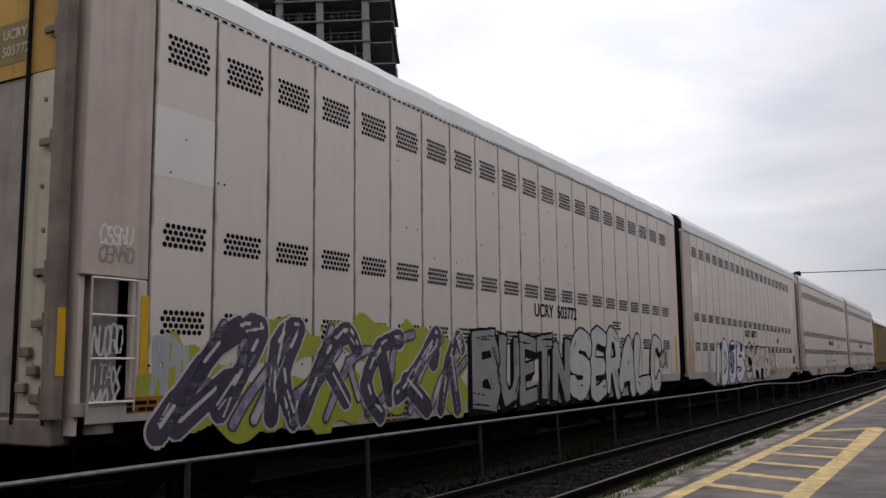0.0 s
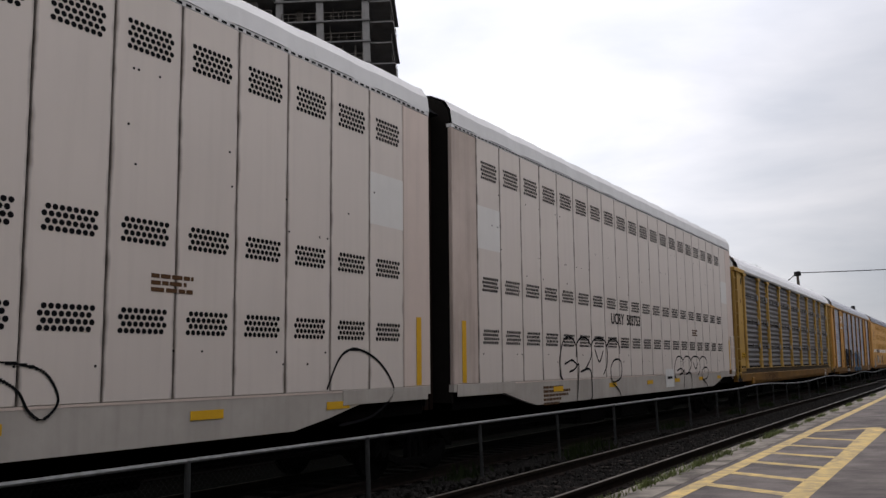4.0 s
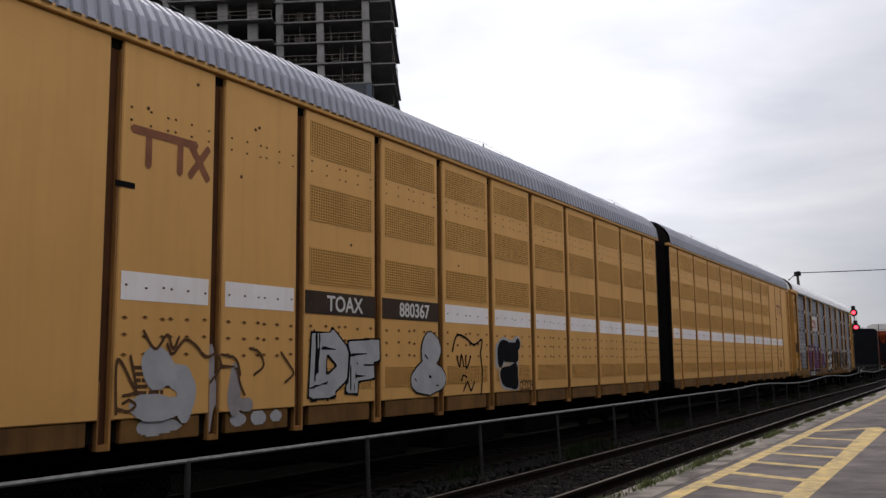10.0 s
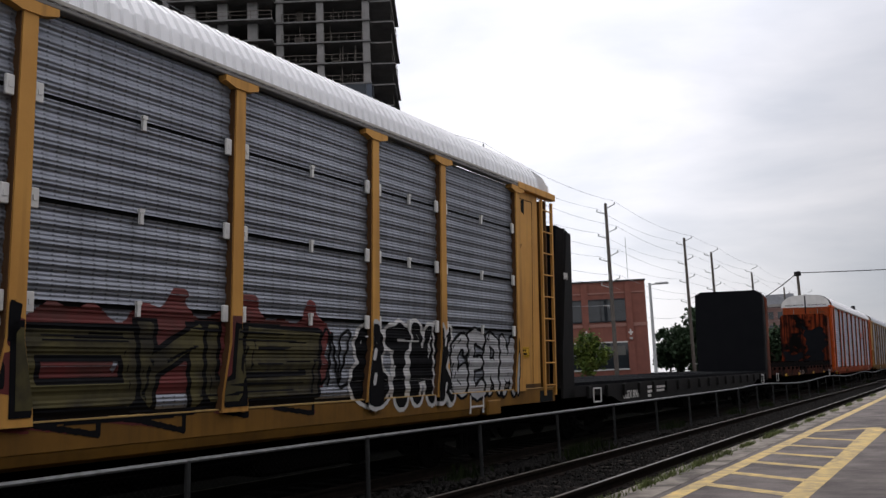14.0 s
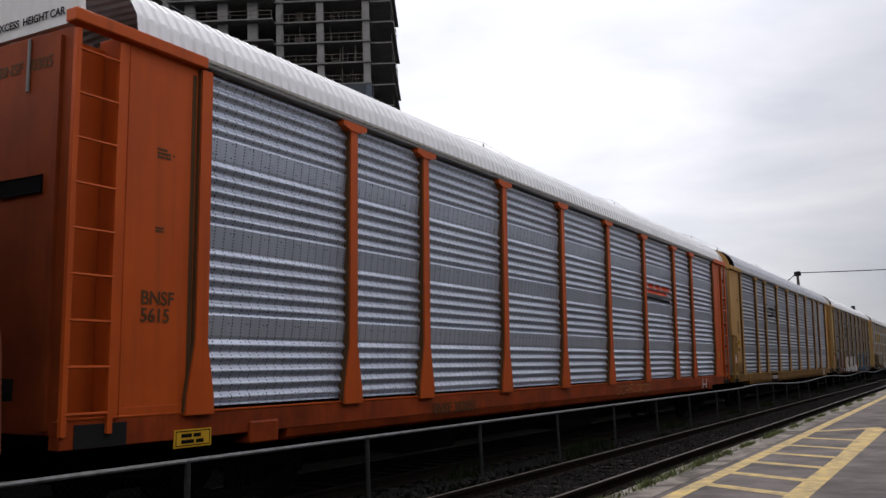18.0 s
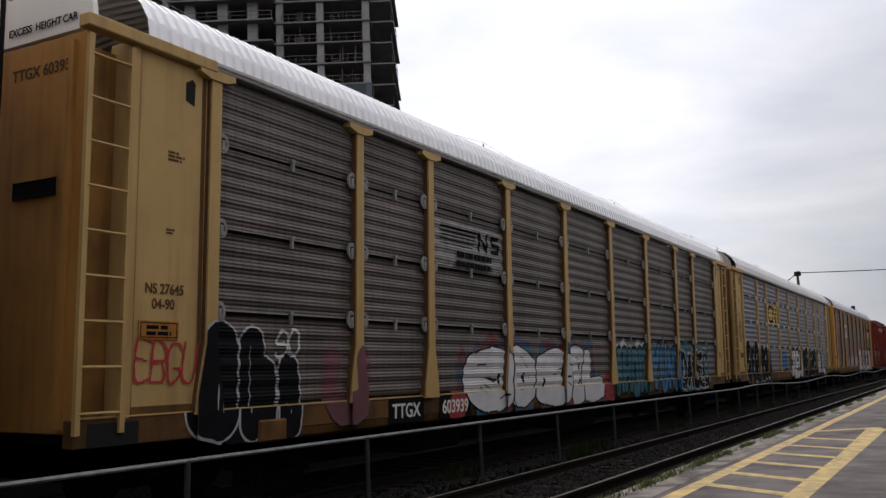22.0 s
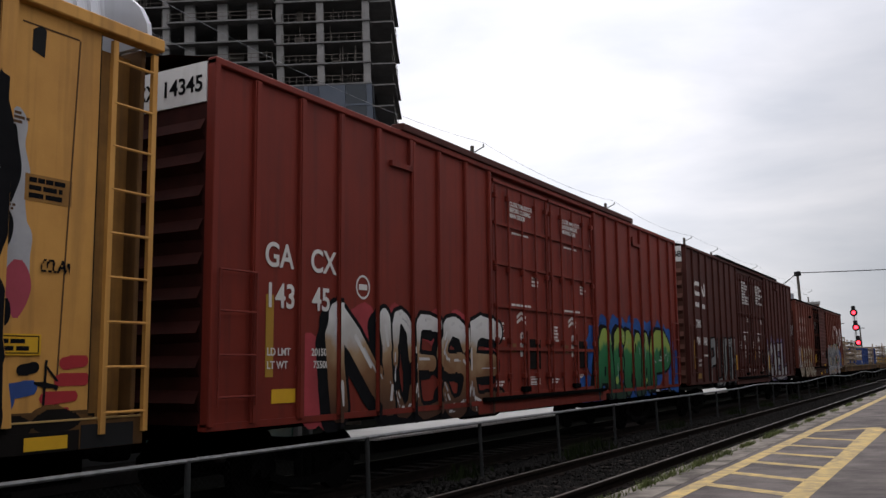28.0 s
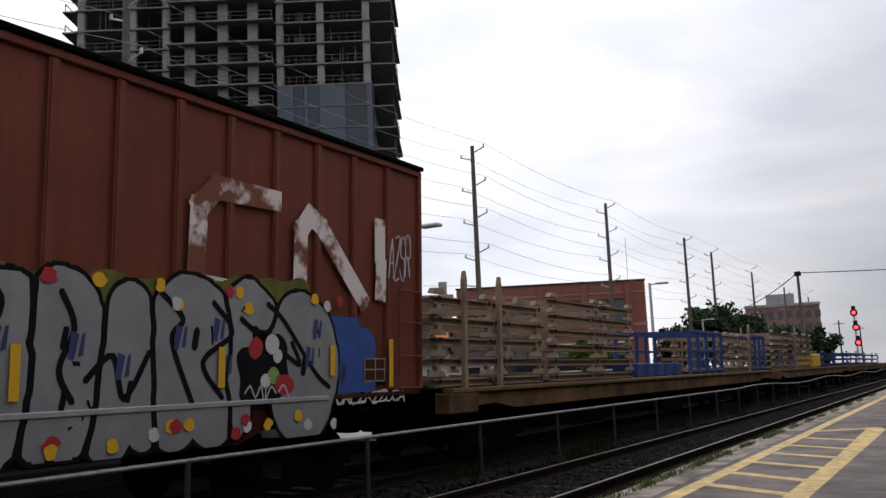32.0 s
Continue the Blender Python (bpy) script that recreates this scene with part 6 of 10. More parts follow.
VENT, VENT_TOP = vent_mesh(4), vent_mesh(5)
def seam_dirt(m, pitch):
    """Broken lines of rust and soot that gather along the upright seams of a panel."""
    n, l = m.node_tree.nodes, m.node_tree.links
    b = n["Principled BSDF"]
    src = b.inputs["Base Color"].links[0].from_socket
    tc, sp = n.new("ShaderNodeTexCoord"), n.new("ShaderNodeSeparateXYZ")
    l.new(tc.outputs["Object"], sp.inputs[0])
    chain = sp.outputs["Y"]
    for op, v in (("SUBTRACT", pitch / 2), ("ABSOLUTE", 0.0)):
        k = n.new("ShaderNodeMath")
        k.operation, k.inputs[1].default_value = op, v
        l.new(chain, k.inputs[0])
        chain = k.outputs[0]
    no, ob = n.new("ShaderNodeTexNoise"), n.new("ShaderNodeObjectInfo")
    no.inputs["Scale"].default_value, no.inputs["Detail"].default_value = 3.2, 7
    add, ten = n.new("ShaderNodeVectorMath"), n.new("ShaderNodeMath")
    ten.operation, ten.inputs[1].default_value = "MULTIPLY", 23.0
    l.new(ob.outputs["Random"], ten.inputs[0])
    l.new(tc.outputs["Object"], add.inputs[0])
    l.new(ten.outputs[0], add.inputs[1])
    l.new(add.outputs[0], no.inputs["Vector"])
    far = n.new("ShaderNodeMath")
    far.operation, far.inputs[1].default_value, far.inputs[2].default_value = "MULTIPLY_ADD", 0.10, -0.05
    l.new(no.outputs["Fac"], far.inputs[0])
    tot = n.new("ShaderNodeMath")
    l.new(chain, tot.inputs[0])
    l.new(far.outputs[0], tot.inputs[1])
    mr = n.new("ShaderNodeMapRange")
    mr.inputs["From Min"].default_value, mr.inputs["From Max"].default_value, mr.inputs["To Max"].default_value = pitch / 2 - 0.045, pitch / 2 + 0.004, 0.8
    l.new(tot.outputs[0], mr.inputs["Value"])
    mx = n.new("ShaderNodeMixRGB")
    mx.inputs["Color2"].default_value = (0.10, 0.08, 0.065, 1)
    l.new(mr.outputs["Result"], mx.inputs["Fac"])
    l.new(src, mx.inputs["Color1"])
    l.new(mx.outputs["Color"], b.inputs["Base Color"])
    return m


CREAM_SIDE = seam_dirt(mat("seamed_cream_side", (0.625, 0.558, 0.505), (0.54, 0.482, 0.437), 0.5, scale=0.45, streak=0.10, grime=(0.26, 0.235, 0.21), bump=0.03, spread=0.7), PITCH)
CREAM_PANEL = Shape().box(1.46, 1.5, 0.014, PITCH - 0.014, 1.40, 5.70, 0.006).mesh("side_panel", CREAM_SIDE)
PATCH_PANEL = Shape().box(1.5005, 1.5025, 0.02, PITCH - 0.02, 3.74, 4.5).mesh("repaint_patch", CREAM_PATCH)
BELLOWS = mat("rusty_black_bellows", (0.022, 0.011, 0.008), (0.008, 0.006, 0.005), 0.8, scale=1.5, streak=0.5, grime=(0.006, 0.004, 0.004), bump=0.1, spec=0.05)
DASH = Shape()
for i in range(146):
    DASH.box(1.49, 1.503, 0.12 + i * 0.14, 0.2 + i * 0.14, 5.712, 5.742)
DASH = DASH.mesh("roof_seam_slots", INK)


RUST_ORANGE = mat("faded_orange_plate", (0.36, 0.15, 0.025), (0.22, 0.09, 0.02), 0.65, scale=5, bump=0.05)
CREAM_CORNER = mat("stained_cream_corner", (0.55, 0.455, 0.40), (0.34, 0.28, 0.24), 0.6, scale=0.6, streak=0.35, grime=(0.17, 0.14, 0.12), bump=0.06)


def cream_unit(car_name, s0, outer_first, label, text_u, number, off=0.9, n=20, L=20.75, tube=False):
    """One unit; outer_first: its leading end carries the doors and ladders, its trailing end the bellows."""
    car = car_thing(car_name, label, s0, "railway car")
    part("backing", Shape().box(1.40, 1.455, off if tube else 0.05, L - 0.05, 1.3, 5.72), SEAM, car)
    for i in range(n):
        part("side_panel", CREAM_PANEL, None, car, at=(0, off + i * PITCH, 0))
        if outer_first or i < n - 1:
            for z in (5.16, 3.12, 2.2):
                part("vent", VENT_TOP if z > 5 else VENT, None, car, at=(0, off + (i + 0.5) * PITCH, z))
    part("corner_panel", Shape().box(1.42, 1.497, 0.0, off - 0.012, 2.62 if tube else 1.40, 5.70, 0.012), CREAM_CORNER, car)
    if tube:
        part("corner_panel", Shape().box(1.42, 1.497, 0.62, off - 0.012, 1.40, 2.615, 0.012), CREAM, car)
    part("corner_panel", Shape().box(1.42, 1.497, off + n * PITCH + 0.012, L, 1.40, 5.70, 0.012), CREAM, car)
    u0, u1 = (2.9, L - 1.3)
    part("skirt", Shape().plate([(0.0, 1.40), (0.0, 1.28), (1.7, 1.24), (2.6, 1.05), (3.3, 0.93), (L - 3.3, 0.93), (L - 2.6, 1.05), (L - 1.7, 1.24), (L, 1.28), (L, 1.40)], 1.40, 1.492), CREAM_DIRTY, car)
    part("skirt_strip", Shape().box(1.493, 1.4965, 0.1, L - 0.1, 1.37, 1.395), CREAM, car)
    for u in (0.1, L - 2.3):
        part("end_plate", Shape().box(1.493, 1.506, u, u + 2.2, 1.2, 1.40, 0.004), CREAM_DIRTY, car)
    part("roof", ribbed_roof(CREAM_LIGHT, CREAM_ROOF, 0.0, L, 1.4, 0.012), None, car)
    part("seam_rail", Shape().box(1.40, 1.4985, 0.0, L, 5.703, 5.765), CREAM_LIGHT, car)
    tagged(part("roof_seam", DASH, None, car), kind="stuff")
    part("far_side", Shape().box(-1.5, -1.44, 0, L, 1.0, 5.74), CREAM, car)
    part("floor", Shape().box(-1.4, 1.4, 0.1, L - 0.1, 0.98, 1.25), UNDER, car)
    under_gear(car, L)
    for y in (0.02, L - 0.08):
        pr = [(-1.44, 1.1)] + [(x * 0.97, z - 0.01) for x, z in CREAM_ROOF] + [(1.44, 1.1)]
        m = len(pr)
        v = [(x, y, z) for x, z in pr] + [(x, y + 0.06, z) for x, z in pr]
        part("end_wall", Shape().add(v, [tuple(range(m)), tuple(range(2 * m - 1, m - 1, -1))] + [(i, i + m, (i + 1) % m + m, (i + 1) % m) for i in range(m)]), CREAM if (y < 1) == outer_first else SEAM, car)
    outer = 0.0 if outer_first else L
    d = 1 if outer_first else -1
    # doors, ladder and strips at the outer end
    yd = outer - d * 0.06
    part("end_door_top", Shape().box(-1.3, 1.2, yd - 0.03, yd + 0.03, 4.7, 5.75), mat("stained_yellow_panel", (0.46, 0.27, 0.055), (0.30, 0.17, 0.045), 0.65, scale=1.5, streak=0.5, grime=(0.10, 0.06, 0.03), bump=0.1), car, "rusty yellow upper door panel")
    part("end_door", Shape().box(0.74, 1.2, yd - 0.03, yd + 0.03, 1.3, 4.69, 0.006), DOOR_PALE, car, "stained pale end door leaf")
    part("end_door", Shape().box(-1.3, 0.70, yd + d * 0.03 - 0.03, yd + d * 0.03 + 0.03, 1.3, 4.69, 0.006), END_CREAM, car)
    part("corner_post", Shape().box(1.215, 1.40, yd - d * 0.07 - 0.06, yd - d * 0.07 + 0.06, 1.25, 5.7, 0.012), POST_GRIME, car, "rust-stained corner post")
    for k in range(7):
        part("door_bolt", Shape().rod((0.98 + 0.05 * (k % 2), yd - d * 0.031, 1.75 + k * 0.44), (0.98 + 0.05 * (k % 2), yd - d * 0.042, 1.75 + k * 0.44), 0.026, 8), POST_GRIME, car)
    for x in (1.19, 0.72):
        part("lock_bar", Shape().rod((x, yd - d * 0.06, 1.2), (x, yd - d * 0.06, 5.65), 0.022, 8), SEAM, car)
    for z in (1.42, 2.12, 2.62, 3.9, 5.05):
        part("hinge_arm", Shape().box(0.98, 1.23, yd - d * 0.075 - 0.02, yd - d * 0.075 + 0.02, z, z + 0.075, 0.008).rod((1.2, yd - d * 0.09, z - 0.08), (1.2, yd - d * 0.09, z + 0.14), 0.035, 8), POST_GRIME, car)
    for x, z in ((0.86, 1.5), (1.02, 1.66), (0.9, 1.84), (1.08, 1.4)):
        part("latch", Shape().box(x - 0.07, x + 0.07, yd - d * 0.07 - 0.03, yd - d * 0.07 + 0.03, z, z + 0.1, 0.012), POST_GRIME, car)
    if outer_first:
        part("number_patch", Shape().box(0.18, 0.66, yd - 0.034, yd - 0.0305, 4.86, 5.3), mat("olive_patch", (0.22, 0.17, 0.07), (0.15, 0.11, 0.05), 0.7, scale=4, bump=0.05), car)
        for k, tx in enumerate((number[:4], number[-6:])):
            part("end_number", lettering(tx, 0.15, DOOR_PALE), None, car, at=(0.24, yd - 0.038, 5.13 - 0.18 * k)).rotation_euler = (0, 0, -math.pi / 2)
    for u in (outer + d * 0.08, outer + d * 0.62):
        part("stirrup", Shape().rod((1.44, u, 1.3), (1.42, u - d * 0.05, 0.62), 0.014, 6).rod((1.42, u - d * 0.05, 0.62), (1.05, u - d * 0.05, 0.60), 0.014, 6), UNDER, car)
    part("step", Shape().box(1.32, 1.46, outer + d * 0.35 - 0.3, outer + d * 0.35 + 0.3, 0.60, 0.625), UNDER, car)
    part("end_sill", Shape().box(-1.3, 1.3, outer - 0.12, outer + 0.12, 1.0, 1.26, 0.02), POST_GRIME, car)
    if tube:
        part("corner_tube", Shape().rod((1.26, 0.34, 1.1), (1.26, 0.34, 2.66), 0.23, 16), mat("scuffed_grey_tube", (0.25, 0.22, 0.195), (0.15, 0.13, 0.115), 0.65, scale=2, streak=0.3, grime=(0.08, 0.065, 0.055), bump=0.06), car, "scuffed grey corner tube with white scribbles")
        tag(car, lambda z: 1.478, 0.16, 0.52, 1.86, 2.12, 5, G["white"], 301, 0.011)
        tag(car, lambda z: 1.478, 0.16, 0.5, 1.56, 1.76, 4, G["white"], 302, 0.011, word="ITAX")
        tag(car, lambda z: 1.478, 0.16, 0.5, 1.34, 1.53, 3, G["white"], 303, 0.011, word="MAX")
        smear = mat("rubbed_grey_marker", (0.30, 0.26, 0.235), (0.22, 0.19, 0.17), 0.6, bump=0)
        tag(car, flat(1.4975), 0.2, 0.62, 2.78, 2.92, 5, smear, 304, 0.014, 0.001)
        tag(car, flat(1.4975), 0.2, 0.6, 2.95, 3.12, 5, CREAM_PATCH, 305, 0.010, 0.001)
        part("reflector_strip", Shape().box(1.401, 1.405, -0.17, -0.08, 1.66, 2.3), SIGN_YELLOW, car)
    lu = outer + d * 0.1
    ld = part("end_ladder", Shape().rod((1.53, lu, 1.3), (1.53, lu, 2.6), 0.013, 6).rod((1.53, lu + d * 0.55, 1.3), (1.53, lu + d * 0.55, 2.6), 0.013, 6), CREAM_DIRTY, car)
    for z in (1.4, 1.82, 2.24, 2.6):
        part("rung", Shape().rod((1.53, lu, z), (1.53, lu + d * 0.55, z), 0.013, 6), CREAM_PATCH, ld)
    su = outer + d * 0.78
    part("reflector_strip", Shape().box(1.501, 1.505, su - 0.05, su + 0.05, 1.46, 2.46), SIGN_YELLOW, car)
    part("caution_plate", Shape().box(1.501, 1.507, su - 0.2, su + 0.27, 1.28, 1.44), RUST_ORANGE, car)
    part("plate_text", bars([0.4, 0.36], su - 0.2, 1.4, 0.04, INK, 1.507, mrng), INK, car)
    iu = L if outer_first else 0.0
    part("reflector_strip", Shape().box(1.501, 1.505, iu - d * 0.35 - 0.07, iu - d * 0.35 + 0.07, 1.42, 2.45), SIGN_YELLOW, car)
    for u in (4.1, 7.4, 10.3, 12.9, 15.6, 18.0):
        part("reflector", Shape().box(1.497, 1.501, u, u + 0.5, 1.16, 1.26), SIGN_YELLOW, car)
    if number.endswith("772") or not outer_first:
        part("repaint_patch", PATCH_PANEL, None, car, at=(0, off, 0))
    if not (outer_first and number.endswith("772")):
        part("repaint_patch", PATCH_PANEL, None, car, at=(0, off + (n - 1) * PITCH, 0))
    part("notice", Shape().box(1.501, 1.504, (8.4 if outer_first else 12.0), (9.2 if outer_first else 12.8), 1.03, 1.53), WHITE, car, "white notice board")
    part("notice_text", bars([0.5], 8.55 if outer_first else 12.15, 1.33, 0.07, INK, 1.504, mrng), INK, car)
    mark(car, number, 0.36, text_u, 2.65, 1.503, INK, 1.0)
    part("small_print", bars([1.0, 1.4, 1.3, 0.9, 0.8], 3.6 if not outer_first else 5.0, 1.28, 0.05, INK_BROWN, 1.494, mrng), INK_BROWN, car)
    part("small_print", bars([0.6, 0.5, 0.6], 15.0, 2.7, 0.045, INK_BROWN, 1.501, mrng), INK_BROWN, car)
    for k in range(56):
        u, z = mrng.uniform(0.8, L - 1), mrng.choice((1.75, 1.9, 3.8, 4.2, 3.4, 4.8))
        part("rivet", RIVET, None, car, at=(0, u, z))
    if outer_first:
        b = Shape()
        for k in range(7):
            b.box(-1.15 + 0.03 * (k % 2), 1.15 - 0.03 * (k % 2), L + 0.02 + k * 0.09, L + 0.11 + k * 0.09, 1.0, 5.9)
        part("bellows", b, BELLOWS, car, "dark brown ribbed bellows between the two units")
        part("bellows_hood", Shape().run([(-1.3, 5.9), (-1.0, 6.15), (1.0, 6.15), (1.3, 5.9)], L - 0.05, L + 0.68), INK, car)
    running_gear(car, L, 1.9 if outer_first else None, None if not outer_first else L + 0.33, (outer_first, False))
    if not outer_first:
        running_gear(car, L, None, L - 1.9, (False, True))
    return car


CREAM_LIGHT = mat("pale_roof", (0.62, 0.61, 0.60), (0.54, 0.53, 0.52), 0.45, 0.1, scale=0.8, streak=0.15, grime=(0.4, 0.39, 0.38))
RIVET = Shape().rod((1.5, 0, 0), (1.506, 0, 0), 0.014, 6).mesh("rivet", INK)
A1 = cream_unit("auto_carrier_unit", 5.72, True, "cream two-unit car carrier with punched vents and purple graffiti", 10.47, "UCRY  503772", 0.83, 21, tube=True)
A2 = cream_unit("auto_carrier_unit", 27.3, False, "cream two-unit car carrier with punched vents and blue graffiti", 8.34, "UCRY  503772", 0.83, 21, 20.85)
B1 = cream_unit("auto_carrier_unit", 49.5, True, "cream two-unit car carrier with punched vents and thin black scrawls", 10.6, "UCRY  503753", 0.83, 21, 20.65)
B2 = cream_unit("auto_carrier_unit", 70.9, False, "cream two-unit car carrier with thin black outlined letters", 7.64, "UCRY  503753", 0.88, 21)

cf = flat(1.503)
DEEP_VIOLET = mat("spray_deep_violet", (0.085, 0.068, 0.10), (0.045, 0.036, 0.058), 0.55, scale=1.4, bump=0)
blotch(A1, cf, ((1.5, 1.5, 0.7, 0.45), (2.4, 1.25, 0.7, 0.35), (3.0, 2.05, 0.7, 0.3), (3.9, 1.3, 0.8, 0.4), (4.6, 2.1, 0.7, 0.28), (5.2, 1.4, 0.6, 0.4), (5.9, 2.0, 0.5, 0.35), (6.6, 1.6, 0.5, 0.4), (7.2, 1.85, 0.5, 0.35), (7.3, 1.2, 0.4, 0.3), (1.2, 1.85, 0.16, 0.3)), G["lime"], 0.003, "lime green sprayed ground")
graffiti(A1, cf, 1.1, 7.6, 0.95, 2.3, 0, DEEP_VIOLET, G["white"], 3, 0.55, word=["00 25 46 44 31|10 33", "20 15 36 23 40", "00 14 26 36 45|14 41", "30 12 25 46|25 41", "01 12 35 46 44|12 40", "10 24 36 45|24 40"], edges=[1.1, 2.4, 3.4, 4.5, 5.5, 6.6, 7.5], outline=0.028, joint=0.04, lean=0.35, shine=G["white"], inner=G["white"], lines=3.0, label="violet and white wild-style graffiti on lime green")
graffiti(A1, cf, 1.3, 7.6, 1.0, 2.25, 0, mat("spray_lilac_white", (0.42, 0.40, 0.45), (0.16, 0.14, 0.20), 0.55, scale=2.2, bump=0, spread=0.2), DEEP_VIOLET, 21, 0.26, word=["00 13 26|13 42 45", "00 12 35 46|20 33", "01 23 36|10 33 45", "00 14 35 44|14 31", "00 22 25 46", "10 23 46|01 24", "00 13 35|22 44"], outline=0.03, lean=0.5, lines=0.0)
scrawl(A1, cf, 0.9, 1.38, 1.48, 2.05, "2x 3g 00|3x 9w 9m 4k|4g a8 a0|dz d0|dy lw kj dh|q0 pt oi xr x5|y2 w0", G["dimwhite"], 0.04, 0.0035, True, "thick white scribble")
graffiti(A1, cf, 7.85, 12.2, 0.98, 2.25, 5, G["silver"], G["black"], 9, 0.68, word="BUETN", label="grey block graffiti with black outlines", square=True, outline=0.05, drop=(-0.12, -0.12), edges=[7.9, 8.9, 9.75, 10.5, 11.3, 12.2])
graffiti(A1, cf, 12.2, 18.9, 0.95, 2.4, 6, G["white"], G["black"], 12, 0.74, word="SERALC", outline=0.05, joint=0.055, edges=[12.2, 13.5, 14.5, 15.4, 16.6, 17.9, 18.8], lean=0.2, drop=(-0.1, -0.1), label="white graffiti with black outlines")
tag(A1, cf, 18.7, 19.5, 1.6, 2.05, 4, G["black"], 7, 0.016)
graffiti(A2, cf, 3.0, 8.1, 0.95, 2.35, 4, CREAM_PATCH, G["blue"], 14, 0.68, outline=0.06, word="IDOS", edges=[3.3, 4.4, 5.4, 6.6, 8.0], joint=0.13, lean=0.3, inner=G["blue"], label="white graffiti with bold blue outlines")
blotch(A2, cf, ((5.85, 1.75, 0.36, 0.45),), G["blue"], 0.0165)
blotch(A2, cf, ((5.85, 1.75, 0.25, 0.34),), G["silver"], 0.0175)
blotch(A2, cf, ((4.28, 2.27, 0.13, 0.12), (6.72, 2.42, 0.08, 0.08), (5.75, 1.85, 0.07, 0.06), (5.8, 1.6, 0.09, 0.08), (5.95, 2.2, 0.35, 0.13), (7.5, 2.2, 0.2, 0.18)), mat("spray_navy", (0.018, 0.026, 0.10), (0.012, 0.017, 0.06), 0.6, bump=0), 0.019)
graffiti(A2, cf, 8.3, 13.0, 1.05, 2.25, 5, mat("spray_cream", (0.56, 0.49, 0.445), (0.50, 0.44, 0.40), 0.6, scale=1.2, bump=0), G["black"], 15, 1.25, outline=0.04, joint=0.04, word="COSNO", edges=[8.3, 9.35, 10.25, 11.15, 12.0, 13.0], lines=0.6)
blotch(A2, cf, ((9.0, 1.72, 0.36, 0.17), (9.0, 1.5, 0.07, 0.2), (9.25, 1.5, 0.06, 0.22), (10.3, 1.2, 0.3, 0.22), (11.2, 1.2, 0.3, 0.22)), G["black"], 0.0165, "black sprayed drips")
blotch(A2, cf, ((10.05, 1.82, 0.2, 0.27),), G["black"], 0.0165)
blotch(A2, cf, ((10.08, 1.79, 0.14, 0.2),), CREAM_PATCH, 0.0175)
scrawl(A2, cf, 8.2, 13.1, 0.9, 2.45, "0p 3n 8x bq|0p 3h 0c 2a 8b|2u 6z 9v|5m 7g|8m 9i|bw dz ev ds|gw ix hs|el gi ej|nm oa sr tn|tj vl wg|4a 3r|k7 nb p7|q7 tb v7", G["black"], 0.022, 0.0165)
tag(A2, cf, 13.0, 14.6, 1.2, 2.1, 4, INK, 6, 0.015)
tag(A2, cf, 2.4, 3.0, 1.3, 2.0, 2, G["silver"], 4)
graffiti(A2, cf, 19.2, 19.6, 1.5, 2.0, 1, G["darkred"], INK, 66, 0.6)
scrawl(B1, cf, 8.75, 14.1, 0.9, 2.36, "00 0i 1j 5i 3m 2r 3x 6z 8x 9s 8m 7i 5i|3t 5u 5p 4k 5i|4e 7h 9g 9a 93|1g 10 32 4a 4g|2h 2b|3h 3b|9s bx cz fy gw gr fn dj cd|cr cc|cd dh ff gb g6 f1|gs hy jz kw kt|hp jx kz kt jm hl ix|hb ih kj ld l7 k2|lx qx qj|lj nj li|nj qj rc r3|ri tl vl xj yd x9 wb vg sl", G["black"], 0.014, 0.003, True, "thin black outlined letters")
tag(B1, cf, 12.4, 13.0, 1.0, 1.35, 2, G["black"], 77, 0.014, word="WH")
for ub in (4.45, 12.9):
    scrawl(B2, cf, ub, ub + 4.5, 0.92, 2.3 if ub < 9 else 1.9, "0e 0o 2x 5y 7u 7o|0e 1c|4g 6h 8k 8f 70|2k 5m 7k|7u 9y cy eu eo bh 9g|9g dh ec e2 d0|eu gy ky mu mk ke|gs il kr|mu oy ry tu tq|oi qm tm uh tb p9 oc oi|p8 s4 t0", G["black"], 0.021, 0.003, True, "thin black outlined letters")
scrawl(B1, cf, 18.0, 19.6, 0.95, 1.95, "0h 6v ez pu xk yc p4 g1 60", G["black"], 0.018)

# ---- corrugated carriers, in train order ----
SILL_GOLD = mat("grimy_gold_sill", (0.22, 0.108, 0.02), (0.098, 0.05, 0.013), 0.6, scale=1.0, streak=0.4, grime=(0.05, 0.028, 0.012), bump=0.12)
C1 = auto_carrier(92.15, "tan car carrier with dark brown corrugated side sheets", SHEET_DARK, face_fine, SILL_GOLD, TAN_OLIVE, WHITE_ROOF, "gap", clips="round", base=1.47)
mark(C1, "GTW 504422", 0.5, 5.3, 0.93, 1.462, INK_BROWN, 1.0)
C2 = auto_carrier(119.85, "tan car carrier with bright corrugated side sheets and solid tan bays", SHEET_NEW, face_ridge, SILL_GOLD, TAN, GREY_ROOF, "plain", solid_bays=(1, 7), ladder=False, caps=False, chord=TAN)
emblem(C2, flat(1.462), loop_band(4.78, 6.3, 4.28, 4.64), 0.14, WHITE)
part("web_line", bars([1.3], 4.85, 3.98, 0.12, WHITE, 1.462, mrng), WHITE, C2)
mark(C2, "CTTX  694163", 0.28, 7.8, 0.93, 1.464, CHALK, 0.9, INK)
part("corner_wing", Shape().plate([(26.6, 1.15), (27.12, 1.15), (27.16, 1.3), (27.12, 4.9), (26.95, 5.05), (26.6, 5.05)], 1.33, 1.405), TAN, C2, "brown-tan rounded corner panel")
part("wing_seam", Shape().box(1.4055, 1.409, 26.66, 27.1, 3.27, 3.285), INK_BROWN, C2)
